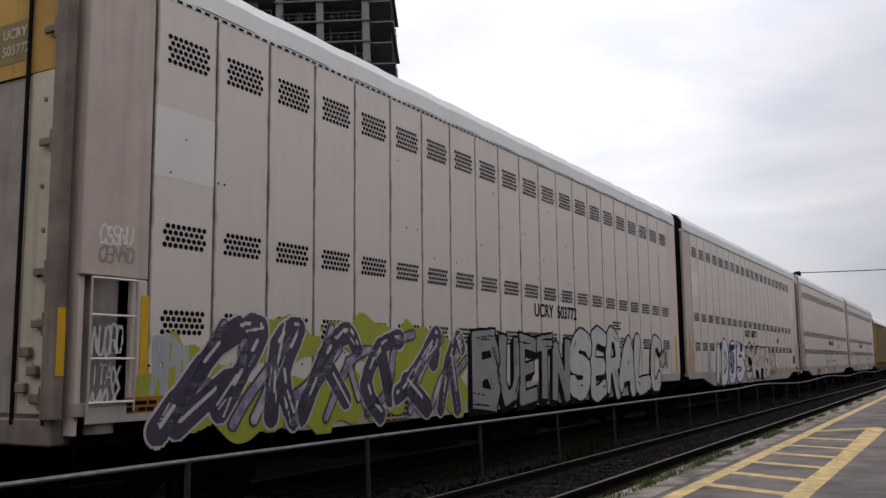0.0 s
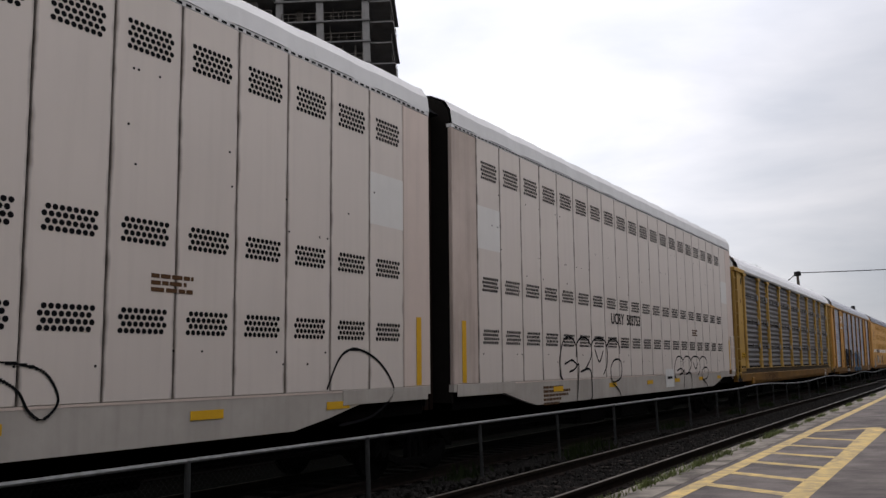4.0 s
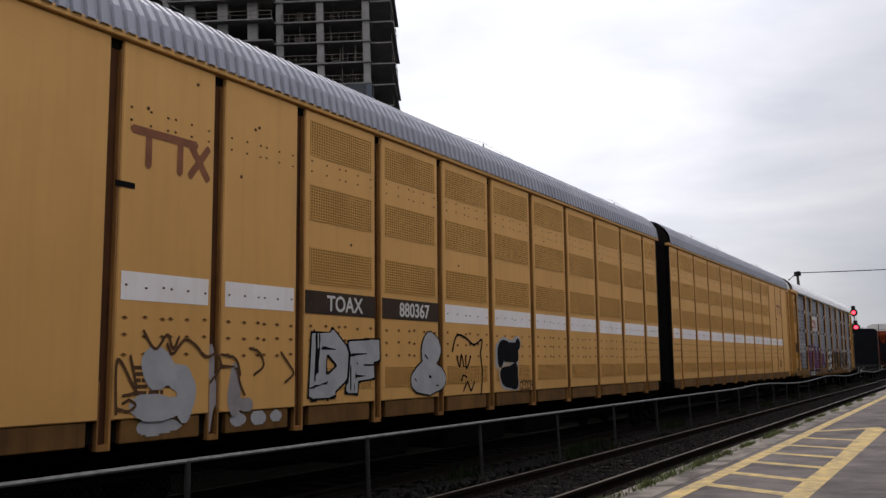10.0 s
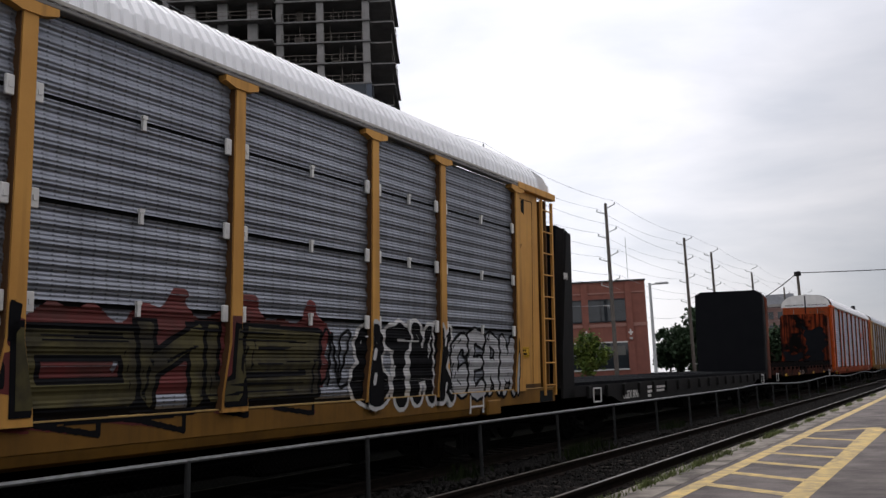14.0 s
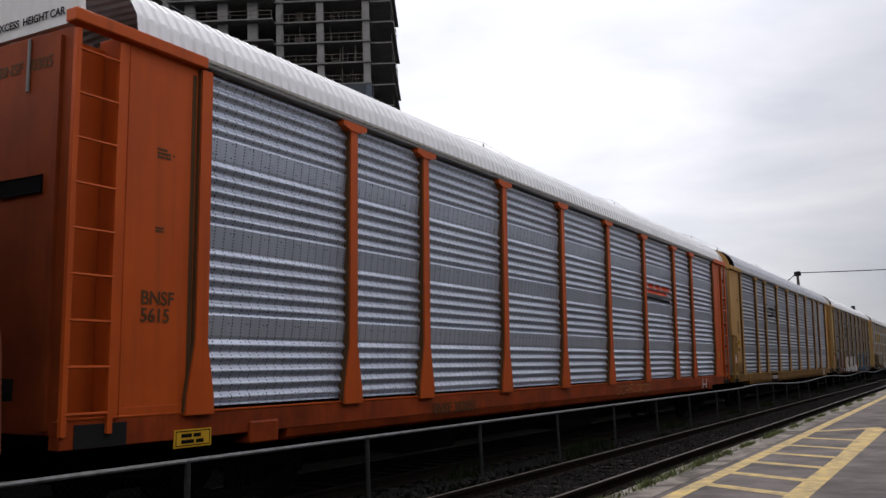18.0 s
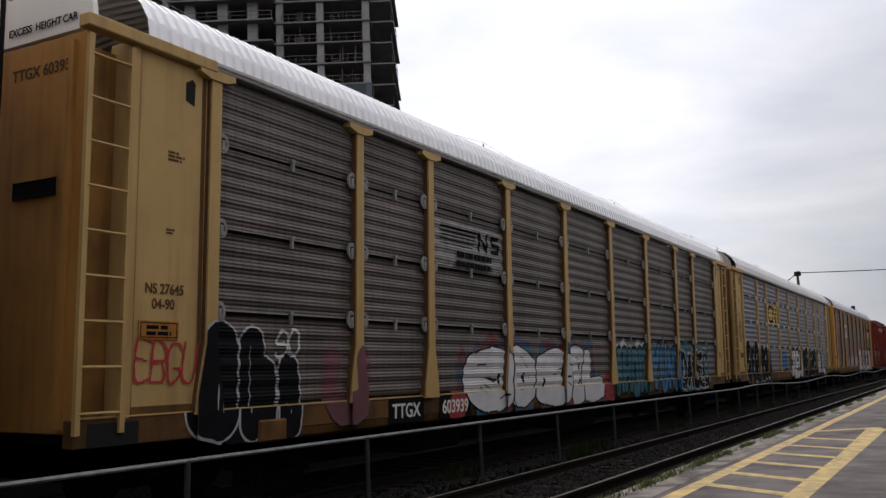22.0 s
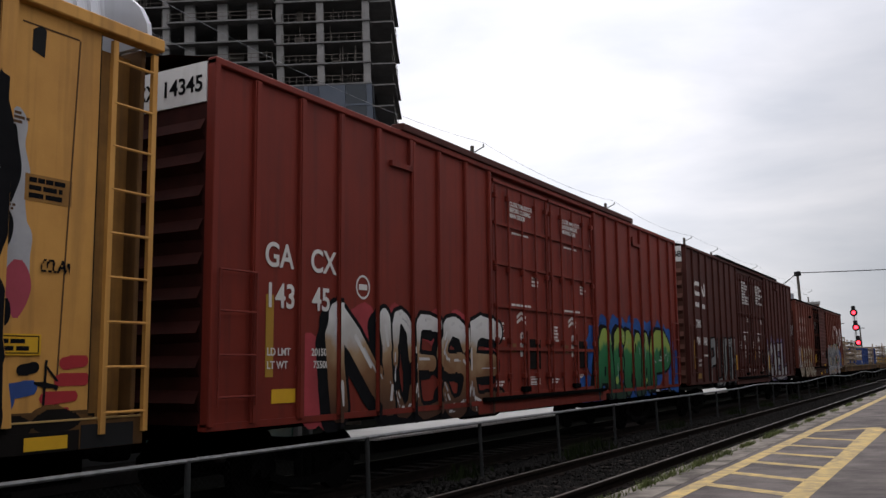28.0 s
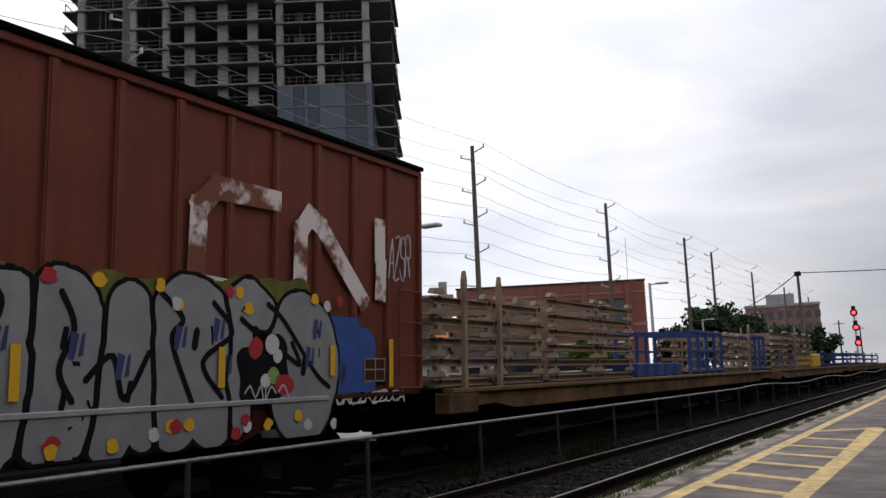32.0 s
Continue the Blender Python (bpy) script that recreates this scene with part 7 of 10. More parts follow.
part("wing_latch", Shape().box(1.4055, 1.43, 26.75, 26.85, 3.3, 3.42, 0.01).box(1.4055, 1.43, 26.9, 26.96, 4.3, 4.4, 0.01), INK_BROWN, C2)
end_ladder(C2, TAN, 27.22, True, 2.5, 1.5, 5)
mark(C2, "GTW", 0.16, 0.9, 2.9, 1.452, TAN_PALE)
mark(C2, "694163", 0.16, 0.9, 2.72, 1.452, TAN_PALE)
graffiti(C2, face_ridge, 6.7, 11.2, 1.25, 2.45, 5, G["black"], G["black"], 31, 1.0, shine=mat("spray_dull_blue", (0.035, 0.085, 0.20), (0.02, 0.05, 0.12), 0.6, bump=0), word="NOISE", edges=[6.6, 7.6, 8.6, 9.25, 10.0, 11.2], label="solid black graffiti with dull blue highlights")
scrawl(C2, face_ridge, 10.9, 12.15, 1.2, 2.3, "0n 3y 8s dy jt wt zx zi sd hf 90 5d 0i 0n|4q 4k 9r|cr cj gk|jr jk nr nk|qr tk", G["black"], 0.02, 0.012, False)
graffiti(C2, face_ridge, 12.5, 17.3, 0.9, 2.25, 5, G["sky"], G["black"], 33, 0.8, word="MAKER", edges=[12.5, 13.5, 14.3, 15.15, 15.9, 16.75], outline=0.07, joint=0.08, label="blue graffiti with black outlines")
graffiti(C2, face_ridge, 16.8, 17.35, 0.9, 1.75, 1, mat("spray_grey_blue", (0.16, 0.22, 0.29), (0.10, 0.15, 0.21), 0.6, bump=0), G["black"], 34, 0.9, word="A")
C3 = auto_carrier(190.59, "tan car carrier with grey corrugated sides and purple graffiti", SHEET_MID, face_mid, SILL_GOLD, TAN, WHITE_ROOF, "gap")
for z0, z1, m in ((3.33, 4.23, WHITE),):
    part("emblem_panel", side_sheet(face_mid, 2.6, z0 + 0.05, z1 - 0.05, WHITE), None, C3, at=(0.006, 6.7, 0))
emblem(C3, face_mid, loop_band(7.13, 8.6, 3.55, 3.9), 0.11, LOGO_RED, 0.014)
mark(C3, "TTGX  255617", 0.29, 5.4, 0.93, 1.464, CHALK, 0.95, INK)
graffiti(C3, face_mid, 4.75, 10.0, 1.27, 2.42, 5, G["purple"], G["black"], 41, 0.95, word="ENGUN", edges=[4.75, 5.75, 7.05, 8.0, 9.1, 9.95], joint=0.08, outline=0.07, halo=mat("spray_pale_violet", (0.22, 0.20, 0.36), (0.15, 0.14, 0.27), 0.6, bump=0), spread=0.13, drop=(0.06, -0.1), label="purple bubble graffiti with black outlines")
graffiti(C3, face_mid, 10.0, 11.8, 1.35, 2.1, 3, G["purple"], G["black"], 42, 0.8, word="OPL", outline=0.045)
graffiti(C3, face_mid, 12.4, 15.0, 1.15, 2.3, 4, G["white"], G["black"], 43, 0.6, word="DERF", outline=0.10, square=True, drop=(-0.1, -0.08))
graffiti(C3, face_mid, 15.15, 19.5, 1.33, 2.18, 4, mat("spray_dull_olive", (0.075, 0.064, 0.026), (0.028, 0.025, 0.018), 0.75, scale=1.6, bump=0, spread=0.2), G["black"], 44, 0.72, outline=0.06, halo=G["darkred"], word=["00 05 45 40 00", "06 00 03 46 40", "06 00 40 46", "46 06 03 43 40 00"], edges=[15.15, 16.55, 17.45, 18.05, 19.5], square=True, spread=0.21, joint=0.06, top=1.45, inner=G["black"], lines=2.0, label="dark olive block graffiti with black outlines and red edges")
scrawl(C3, flat(1.461), 15.3, 19.6, 0.95, 1.25, "0x 6h 6v|6j 6u|9x fd fy|kx np nx|rx xl xx|0z 9w gz", G["black"], 0.03, 0.003, False, "pointed black spray drips on the sill")
scrawl(C3, flat(1.461), 15.0, 19.8, 0.95, 1.25, "1x 5n|8w ek|jx mr|qw wn|0u 2q", G["darkred"], 0.018, 0.0018, False)
tag(C3, face_mid, 19.5, 20.2, 1.5, 2.15, 3, G["black"], 441, 0.022)
graffiti(C3, face_mid, 20.25, 23.0, 1.15, 2.3, 4, G["black"], G["white"], 45, 0.95, outline=0.06, word="8TMK", edges=[20.25, 21.1, 21.8, 22.45, 23.0], joint=0.05, inner=G["white"], lines=0.7)
graffiti(C3, face_mid, 23.05, 25.4, 1.2, 2.2, 4, G["dimwhite"], G["black"], 46, 0.8, word="GERM", outline=0.05, joint=0.07)
tag(C3, face_mid, 2.0, 4.3, 2.22, 2.64, 6, G["white"], 47, 0.03)
tag(C3, face_mid, 2.1, 3.1, 1.68, 2.05, 4, G["black"], 48, 0.028)
tag(C3, face_mid, 2.1, 3.1, 1.3, 1.6, 4, G["black"], 481, 0.028)
tag(C3, flat(1.452), 0.74, 1.62, 2.15, 2.55, 5, G["black"], 49, 0.03)
tag(C3, flat(1.452), 0.82, 1.4, 3.6, 4.4, 3, INK_BROWN, 50, 0.02)

# ---- bulkhead flats ----
RUST_DECK = mat("burnt_rust_deck", (0.19, 0.033, 0.011), (0.0035, 0.003, 0.003), 0.9, scale=1.3, streak=0.85, grime=(0.005, 0.004, 0.004), bump=0.4, spread=0.14, spec=0.03, wash=(0.36, 0.56))
RUST_SILL = mat("rusty_sill", (0.072, 0.015, 0.008), (0.003, 0.0025, 0.002), 0.85, scale=1.9, streak=0.95, grime=(0.005, 0.004, 0.004), bump=0.3, spread=0.3, spec=0.04)
CHARRED = mat("charred_deck_board", (0.006, 0.0042, 0.0038), (0.003, 0.0028, 0.0028), 0.95, scale=1.5, bump=0.4, spec=0.02, spread=0.2)
SOOT = mat("soot_black", (0.006, 0.0065, 0.008), (0.009, 0.0095, 0.011), 0.9, spec=0.03, scale=1.5, bump=0.2)


def bulkhead_flat(s0, L, label, deck_m, sill_m, bulk_m, top, plain, post_m):
    car = car_thing("bulkhead_flat_car", label, s0, "railway car")
    zt, zb, ze = (1.24, 0.76, 1.0) if plain else (1.45, 1.02, 1.12)
    part("side_sill", Shape().plate([(0.2, ze), (2.6, ze), (3.6, zb), (L - 3.6, zb), (L - 2.6, ze), (L - 0.2, ze), (L - 0.2, zt), (0.2, zt)], 1.3, 1.46), sill_m, car)
    part("side_sill", Shape().box(-1.46, -1.3, 0.2, L - 0.2, 0.8, zt), sill_m, car)
    if not plain:
        # Added near-black sheet that paints the shade below the raised sill.
        part("lower_web", Shape().box(1.05, 1.12, 3.0, L - 3.0, 0.62, 1.3), UNDER, car)
    n = int(L / 0.3)
    for i in range(n):
        part("deck_board", Shape().box(-1.42, 1.42, 0.25 + i * 0.3, 0.25 + i * 0.3 + 0.28, zt, (1.30 if plain else 1.62) + mrng.uniform(0, 0.02 if plain else 0.09)), deck_m if plain else CHARRED, car)
    for i in range(int(L / 1.2)):
        part("stake_pocket", Shape().box(1.461, 1.53, 1.2 + i * 1.2, 1.36 + i * 1.2, 0.95 if plain else 1.33, zt - 0.02, 0.01), sill_m if plain else UNDER, car)
    for y, d in ((0.5, 1), (L - 0.5, -1)):
        b = part("bulkhead", Shape().add([(-1.4, y, 1.3), (1.4, y, 1.3), (1.4, y, top - 0.15), (1.15, y, top), (-1.15, y, top), (-1.4, y, top - 0.15)] + [(-1.4, y - d * 0.12, 1.3), (1.4, y - d * 0.12, 1.3), (1.4, y - d * 0.12, top - 0.15), (1.15, y - d * 0.12, top), (-1.15, y - d * 0.12, top), (-1.4, y - d * 0.12, top - 0.15)], [(0, 1, 2, 3, 4, 5), (11, 10, 9, 8, 7, 6)] + [(i, i + 6, (i + 1) % 6 + 6, (i + 1) % 6) for i in range(6)]), bulk_m, car)
        for x in (-1.3, -0.45, 0.45, 1.3):
            part("brace", Shape().plate([(y - d * 0.12, 1.2), (y - d * 0.6, 1.2), (y - d * 0.5, 2.0), (y - d * 0.2, top - 0.1), (y - d * 0.12, top - 0.1)], x - 0.09, x + 0.09), post_m, b)
        part("side_plate", Shape().plate([(y + d * 0.02, 1.0), (y - d * 0.62, 1.0), (y - d * 0.58, 1.9), (y - d * 0.22, top - 0.2), (y + d * 0.02, top - 0.2)], 1.401, 1.46), post_m, b)
    part("centre_sill", Shape().box(-0.3, 0.3, 0, L, 0.55, 1.22), UNDER, car)
    under_gear(car, L)
    for u in (1.5, L - 2.0):
        part("grab_iron", Shape().box(1.5, 1.52, u, u + 0.5, 1.15, 1.18).box(1.5, 1.52, u, u + 0.5, 0.85, 0.88).box(1.5, 1.52, u, u + 0.03, 0.85, 1.18).box(1.5, 1.52, u + 0.47, u + 0.5, 0.85, 1.18), WHITE, car)
    if not plain:
        for u in (3.6, 7.42, 12.2, 16.3):
            part("reflector", Shape().box(1.532, 1.536, u, u + 0.46, 1.03, 1.135), SIGN_YELLOW, car)
    running_gear(car, L, 2.6, L - 2.6)
    return car


F1 = bulkhead_flat(218.4, 22.6, "black bulkhead flat car, empty, with sooty end walls", SOOT, BLACK, SOOT, 4.72, True, BLACK)
mark(F1, "CGEX 8041", 0.26, 3.6, 0.86, 1.465, CHALK)
part("small_print", bars([0.4, 0.4, 0.3], 5.6, 1.12, 0.07, CHALK, 1.465, mrng), CHALK, F1)
part("small_print", bars([0.9, 0.7], 6.4, 1.1, 0.06, CHALK, 1.465, mrng), CHALK, F1)
mark(F1, "8041", 0.2, 0.05, 3.5, 1.462, CHALK, 0.6)
F2 = bulkhead_flat(240.9, 21.0, "rust-red bulkhead flat car, empty, scorched and peeling", RUST_DECK, RUST_SILL, RUST_DECK, 4.62, False, mat("faded_orange_brace", (0.22, 0.06, 0.03), (0.07, 0.02, 0.012), 0.8, scale=2, streak=0.5, bump=0.2))
zw, xw = np.arange(1.35, 4.5, 0.03), np.arange(-1.36, 1.36, 0.03)
XW, ZW = np.meshgrid(xw, zw)
burn = np.minimum(np.maximum(np.abs(XW - 0.62) - 0.56, np.abs(ZW - 2.5) - 1.2), np.maximum(np.abs(XW + 0.72) - 0.48, np.abs(ZW - 1.7) - 0.5)) + 0.10 * np.sin(XW * 7 + ZW * 3) + 0.07 * np.sin(ZW * 11 - XW * 5) + 0.04 * np.sin(XW * 31) * np.sin(ZW * 23)
scorch = painted("scorch", burn, xw, zw, flat(0.0), 0.0, SOOT, F2, "scorched black patch on the end wall")
for v in scorch.data.vertices:
    v.co = (v.co.y, 20.493, v.co.z)
blotch(F2, flat(1.46), ((9.45, 1.28, 1.3, 0.29), (8.0, 1.44, 0.2, 0.09), (7.4, 1.4, 0.1, 0.12), (6.2, 1.42, 0.12, 0.12), (11.2, 1.42, 0.2, 0.07), (12.25, 1.4, 0.14, 0.12), (13.3, 1.42, 0.3, 0.06), (14.6, 1.36, 0.12, 0.2), (15.6, 1.42, 0.4, 0.07), (17.3, 1.33, 0.5, 0.16), (5.1, 1.42, 0.3, 0.06), (3.6, 1.36, 0.3, 0.12)), CHARRED, 0.0015, "burnt black patches and drips on the sill")
mark(F2, "ICG", 0.26, 8.2, 1.05, 1.465, mat("dull_print", (0.3, 0.24, 0.22), (0.12, 0.07, 0.06), scale=8, bump=0), 0.95)
mark(F2, "5739", 0.26, 8.95, 1.06, 1.465, MATS["dull_print"], 1.3)

# ---- more corrugated carriers ----
C4 = auto_carrier(262.55, "orange car carrier with bright silver corrugated sheets", SHEET_NEW, face_ridge, ORANGE_SILL, ORANGE, WHITE_ROOF, "plain", gable=WHITE, number=("BNSF", "303051"), plate=(1.72, 0.88))
mark(C4, "BNSF", 0.2, 0.95, 2.38, 1.452, INK_BROWN)
mark(C4, "5615", 0.2, 0.95, 2.2, 1.452, INK_BROWN)
mark(C4, "BNSF 303051", 0.24, 6.8, 0.96, 1.464, INK_BROWN, 1.1)
emblem(C4, face_ridge, [[(18.35, 3.62), (18.9, 3.62)], [(19.0, 3.62), (19.5, 3.62)], [(19.6, 3.62), (20.1, 3.62)], [(18.4, 3.78), (18.85, 3.78)], [(19.05, 3.78), (19.45, 3.78)], [(19.65, 3.78), (20.3, 3.78)]], 0.11, mat("logo_orange", (0.5, 0.06, 0.02), bump=0))
emblem(C4, face_ridge, [[(18.1, 3.46), (20.3, 3.44)]], 0.09, INK)
tag(C4, flat(1.462), 15.4, 18.2, 0.98, 1.16, 9, TAN_PALE, 61, 0.007)
TAN_DULL = mat("dull_tan_paint", (0.44, 0.255, 0.088), (0.31, 0.172, 0.058), 0.6, scale=1.1, streak=0.5, grime=(0.12, 0.07, 0.035), bump=0.12)
C5 = auto_carrier(290.65, "tan car carrier with dull silver corrugated sheets", mat("dull_silver_sheet", (0.335, 0.355, 0.40), (0.23, 0.245, 0.285), 0.42, 0.4, scale=0.6, streak=0.3, grime=(0.15, 0.155, 0.175), spread=0.6, bump=0.04), face_ridge, SILL_GOLD, TAN_DULL, GREY_ROOF, "plain", ladder=False, gable=TAN_DULL, number=("TTGX", "715915"), plate=(1.1, 2.31), door=END_CREAM)
end_ladder(C5, TAN_DULL, 0.06, False, 2.62, 1.53, 4)
part("upper_panel", Shape().box(1.38, 1.47, 0.02, 0.6, 2.66, 5.05, 0.01), TAN_DULL, C5)
part("door_leaf", Shape().box(-1.34, 0.72, 0.062, 0.086, 1.15, 5.0, 0.008), END_TAN, C5, "dark brown inner end door leaf")
for z in (1.5, 2.2, 3.0, 3.9, 4.6):
    part("hinge", Shape().box(1.0, 1.3, 0.055, 0.088, z, z + 0.1, 0.008), INK_BROWN, C5)
tag(C5, flat(1.452), 0.78, 1.62, 1.36, 1.66, 9, INK_BROWN, 871, 0.011)
part("small_print", bars([0.2, 0.3, 0.26, 0.3, 0.28, 0.24], 1.05, 3.2, 0.05, INK_BROWN, 1.452, mrng), INK_BROWN, C5)
mark(C5, "B21847", 0.15, 0.86, 2.1, 1.452, INK_BROWN)
emblem(C5, face_ridge, [[(7.35, 4.15), (7.2, 4.15), (7.2, 3.5), (7.35, 3.5)], [(9.0, 4.15), (9.15, 4.15), (9.15, 3.5), (9.0, 3.5)], [(7.6, 3.35), (7.85, 3.35)], [(8.5, 3.35), (8.75, 3.35)]], 0.07, INK)
emblem(C5, face_ridge, [[(7.9, 4.02), (7.6, 4.02), (7.55, 3.68), (7.9, 3.68)], [(8.4, 4.02), (8.1, 4.0), (8.4, 3.72), (8.05, 3.68)], [(8.5, 4.02), (8.85, 3.68)], [(8.85, 4.02), (8.5, 3.68)]], 0.10, INK)
mark(C5, "TTGX 715915", 0.22, 7.5, 0.95, 1.464, CHALK, 0.9, INK)
part("prohibition_sign", Shape().rod((1.502, 0.3, 1.8), (1.508, 0.3, 1.8), 0.15, 20), WHITE, C5)
scrawl(C5, flat(1.5085), 0.18, 0.42, 1.68, 1.92, "hz 5u 0h 55 h0 u5 zh uu hz|5u u5", G["red"], 0.012, 0.001)
C6 = auto_carrier(318.72, "tan car carrier with brown weathered sheets and a white emblem", SHEET_BROWN, face_mid, TAN_DIRTY, TAN_PALE, WHITE_ROOF, "gap", gable=CREAM_PATCH, clips="round", number=("TTGX", "603939"), plate=(1.05, 2.02), door=END_WARM, plate_m=RUST_ORANGE)
mark(C6, "NS 27645", 0.15, 0.85, 2.5, 1.452, INK_BROWN, 0.9)
mark(C6, "04-90", 0.15, 0.95, 2.34, 1.452, INK_BROWN, 0.9)
part("emblem_panel", side_sheet(face_mid, 2.55, 3.35, 4.1, CLIP_GREY), None, C6, at=(0.006, 6.72, 0))
emblem(C6, face_mid, [[(7.0, 4.0 - 0.07 * k), (8.3 - 0.05 * k, 4.0 - 0.07 * k)] for k in range(5)], 0.03, INK, 0.013)
emblem(C6, face_mid, [[(8.35, 3.72), (8.35, 4.0), (8.65, 3.72), (8.65, 4.0)], [(9.1, 3.98), (8.85, 3.98), (8.85, 3.86), (9.1, 3.86), (9.1, 3.73), (8.85, 3.73)]], 0.075, INK, 0.013)
part("emblem_text", bars([1.3, 1.3], 7.5, 3.62, 0.1, INK, 1.455, mrng), INK, C6)
mark(C6, "TTGX", 0.29, 5.5, 0.96, 1.464, CHALK, 1.0, INK)
mark(C6, "603939", 0.29, 6.95, 0.96, 1.464, CHALK, 1.0, INK)
graffiti(C6, face_mid, 1.6, 3.4, 0.9, 2.2, 0, G["black"], G["dimwhite"], 71, 1.55, outline=0.03, word=["00 03|20 26", "00 06|03 33 30", "20 24 33 30"], edges=[1.55, 2.35, 2.95, 3.4], joint=0.022, inner=G["dimwhite"], lines=0.4, label="black graffiti edged in white")
blotch(C6, face_mid, ((2.35, 1.3, 0.75, 0.42), (1.95, 1.7, 0.32, 0.45), (3.0, 1.35, 0.42, 0.42), (2.6, 1.75, 0.2, 0.3)), G["black"], 0.0062)
tag(C6, face_mid, 2.95, 3.4, 1.85, 2.15, 2, G["white"], 711, 0.02)
graffiti(C6, face_mid, 3.95, 4.9, 1.0, 1.9, 1, mat("spray_dusky_pink", (0.17, 0.06, 0.075), (0.085, 0.045, 0.045), 0.6, scale=1.5, bump=0), mat("spray_thin_pink", (0.13, 0.07, 0.075), (0.09, 0.06, 0.06), 0.6, bump=0), 72, 0.9, word="U", edges=[3.95, 4.9])
graffiti(C6, face_mid, 7.85, 14.4, 0.92, 2.05, 5, G["white"], G["black"], 73, 1.2, halo=mat("spray_deep_teal", (0.02, 0.09, 0.15), (0.12, 0.03, 0.03), 0.6, scale=1.2, spread=0.15, bump=0), spread=0.15, outline=0.03, joint=0.05, word="CDSEL", edges=[7.85, 9.55, 10.65, 12.4, 13.2, 14.4], label="white bubble graffiti edged in teal and red")
blotch(C6, face_mid, ((7.5, 1.05, 0.3, 0.25), (14.75, 1.15, 0.35, 0.3)), mat("spray_tomato", (0.26, 0.035, 0.03), (0.16, 0.025, 0.025), 0.6, scale=2, bump=0), 0.006)
graffiti(C6, face_mid, 15.3, 17.75, 0.92, 2.1, 4, G["teal"], G["black"], 74, 0.9, word="AHOK", shine=mat("spray_petrol", (0.04, 0.16, 0.21), (0.02, 0.09, 0.13), 0.6, bump=0), halo=G["dimwhite"], spread=0.09, top=1.9)
graffiti(C6, face_mid, 18.1, 21.0, 0.95, 2.2, 4, G["sky"], G["black"], 75, 0.75, word="YUNX", edges=[18.1, 19.0, 19.7, 20.4, 21.0], lean=0.2, outline=0.05, joint=0.06, label="bright blue graffiti with black outlines")
graffiti(C6, face_mid, 21.15, 24.3, 0.95, 2.05, 5, G["black"], G["dimwhite"], 76, 0.8, outline=0.05, word="DASEC", joint=0.05, halo=G["teal"], spread=0.22, square=True)
tag(C6, flat(1.462), 14.4, 15.1, 0.9, 1.22, 4, G["pink"], 77, 0.02)
tag(C6, flat(1.452), 0.75, 1.6, 1.6, 2.0, 4, G["red"], 78, 0.015)
SHEET_SLATE = mat("slate_grey_sheet", (0.205, 0.203, 0.228), (0.14, 0.138, 0.155), 0.5, 0.45, scale=0.8, streak=0.4, grime=(0.07, 0.068, 0.072), bump=0.05)
punched(SHEET_SLATE, 0.155, 0.047, (0.16, 0.42), amount=0.6)
C7 = auto_carrier(346.98, "tan car carrier with grey corrugated sheets and a yellow emblem panel", SHEET_SLATE, face_soft, TAN_DIRTY, TAN_PALE, CREAM_LIGHT, "gap", caps=False, foot=False, gable=GUTTER, plate_m=TAN_DIRTY)
part("emblem_panel", side_sheet(face_soft, 2.6, 3.33, 4.2, mat("emblem_yellow", (0.5, 0.34, 0.1), (0.42, 0.28, 0.08), bump=0.05)), None, C7, at=(0.006, 6.7, 0))
emblem(C7, face_soft, loop_band(7.2, 8.9, 3.45, 4.08), 0.13, INK, 0.014)
blotch(C7, face_soft, ((2.9, 1.5, 0.75, 0.55), (4.2, 1.5, 0.8, 0.6), (5.6, 1.45, 0.9, 0.6)), G["black"], 0.006)
graffiti(C7, face_soft, 2.1, 6.6, 0.88, 2.45, 5, G["black"], G["white"], 81, 1.5, outline=0.036, word="SEPIN", edges=[2.1, 3.0, 3.75, 4.55, 5.05, 6.6], joint=0.03, inner=G["black"], lines=0.2, label="black bubble graffiti edged in white")
mark(C7, "CN", 0.2, 6.15, 0.95, 1.4815, CHALK)
graffiti(C7, face_soft, 12.0, 15.65, 0.88, 2.2, 4, G["white"], G["black"], 82, 0.9, word="JOES", edges=[12.0, 13.05, 13.85, 14.65, 15.6], outline=0.12, joint=0.10, inner=G["silver"], lines=0.4, label="white block graffiti with heavy black outlines")
tag(C7, face_soft, 15.5, 16.4, 1.4, 2.1, 4, G["black"], 831, 0.03)
graffiti(C7, face_soft, 16.3, 21.0, 0.88, 2.35, 5, G["black"], G["white"], 83, 1.3, word="HYAHT", outline=0.022, joint=0.026, inner=G["white"], lines=0.9)
graffiti(C7, face_soft, 21.3, 24.1, 1.0, 2.1, 4, mat("spray_pale_blue", (0.42, 0.47, 0.56), (0.33, 0.37, 0.45), 0.6, bump=0), G["black"], 84, 0.8, word="SNAL", outline=0.045, joint=0.06)
graffiti(C7, face_soft, 9.9, 11.3, 1.35, 2.05, 2, G["sky"], G["black"], 85, 0.8)
graffiti(C7, face_soft, 9.8, 11.0, 1.4, 2.0, 2, G["sky"], G["sky"], 85, 0.6)
us, zs = np.arange(0.74, 1.66, 0.012), np.arange(2.3, 3.7, 0.012)
loop = [(0.82, 2.7), (0.8, 3.4), (0.95, 3.55), (1.3, 3.42), (1.42, 3.22), (1.25, 3.16), (0.84, 3.28)]
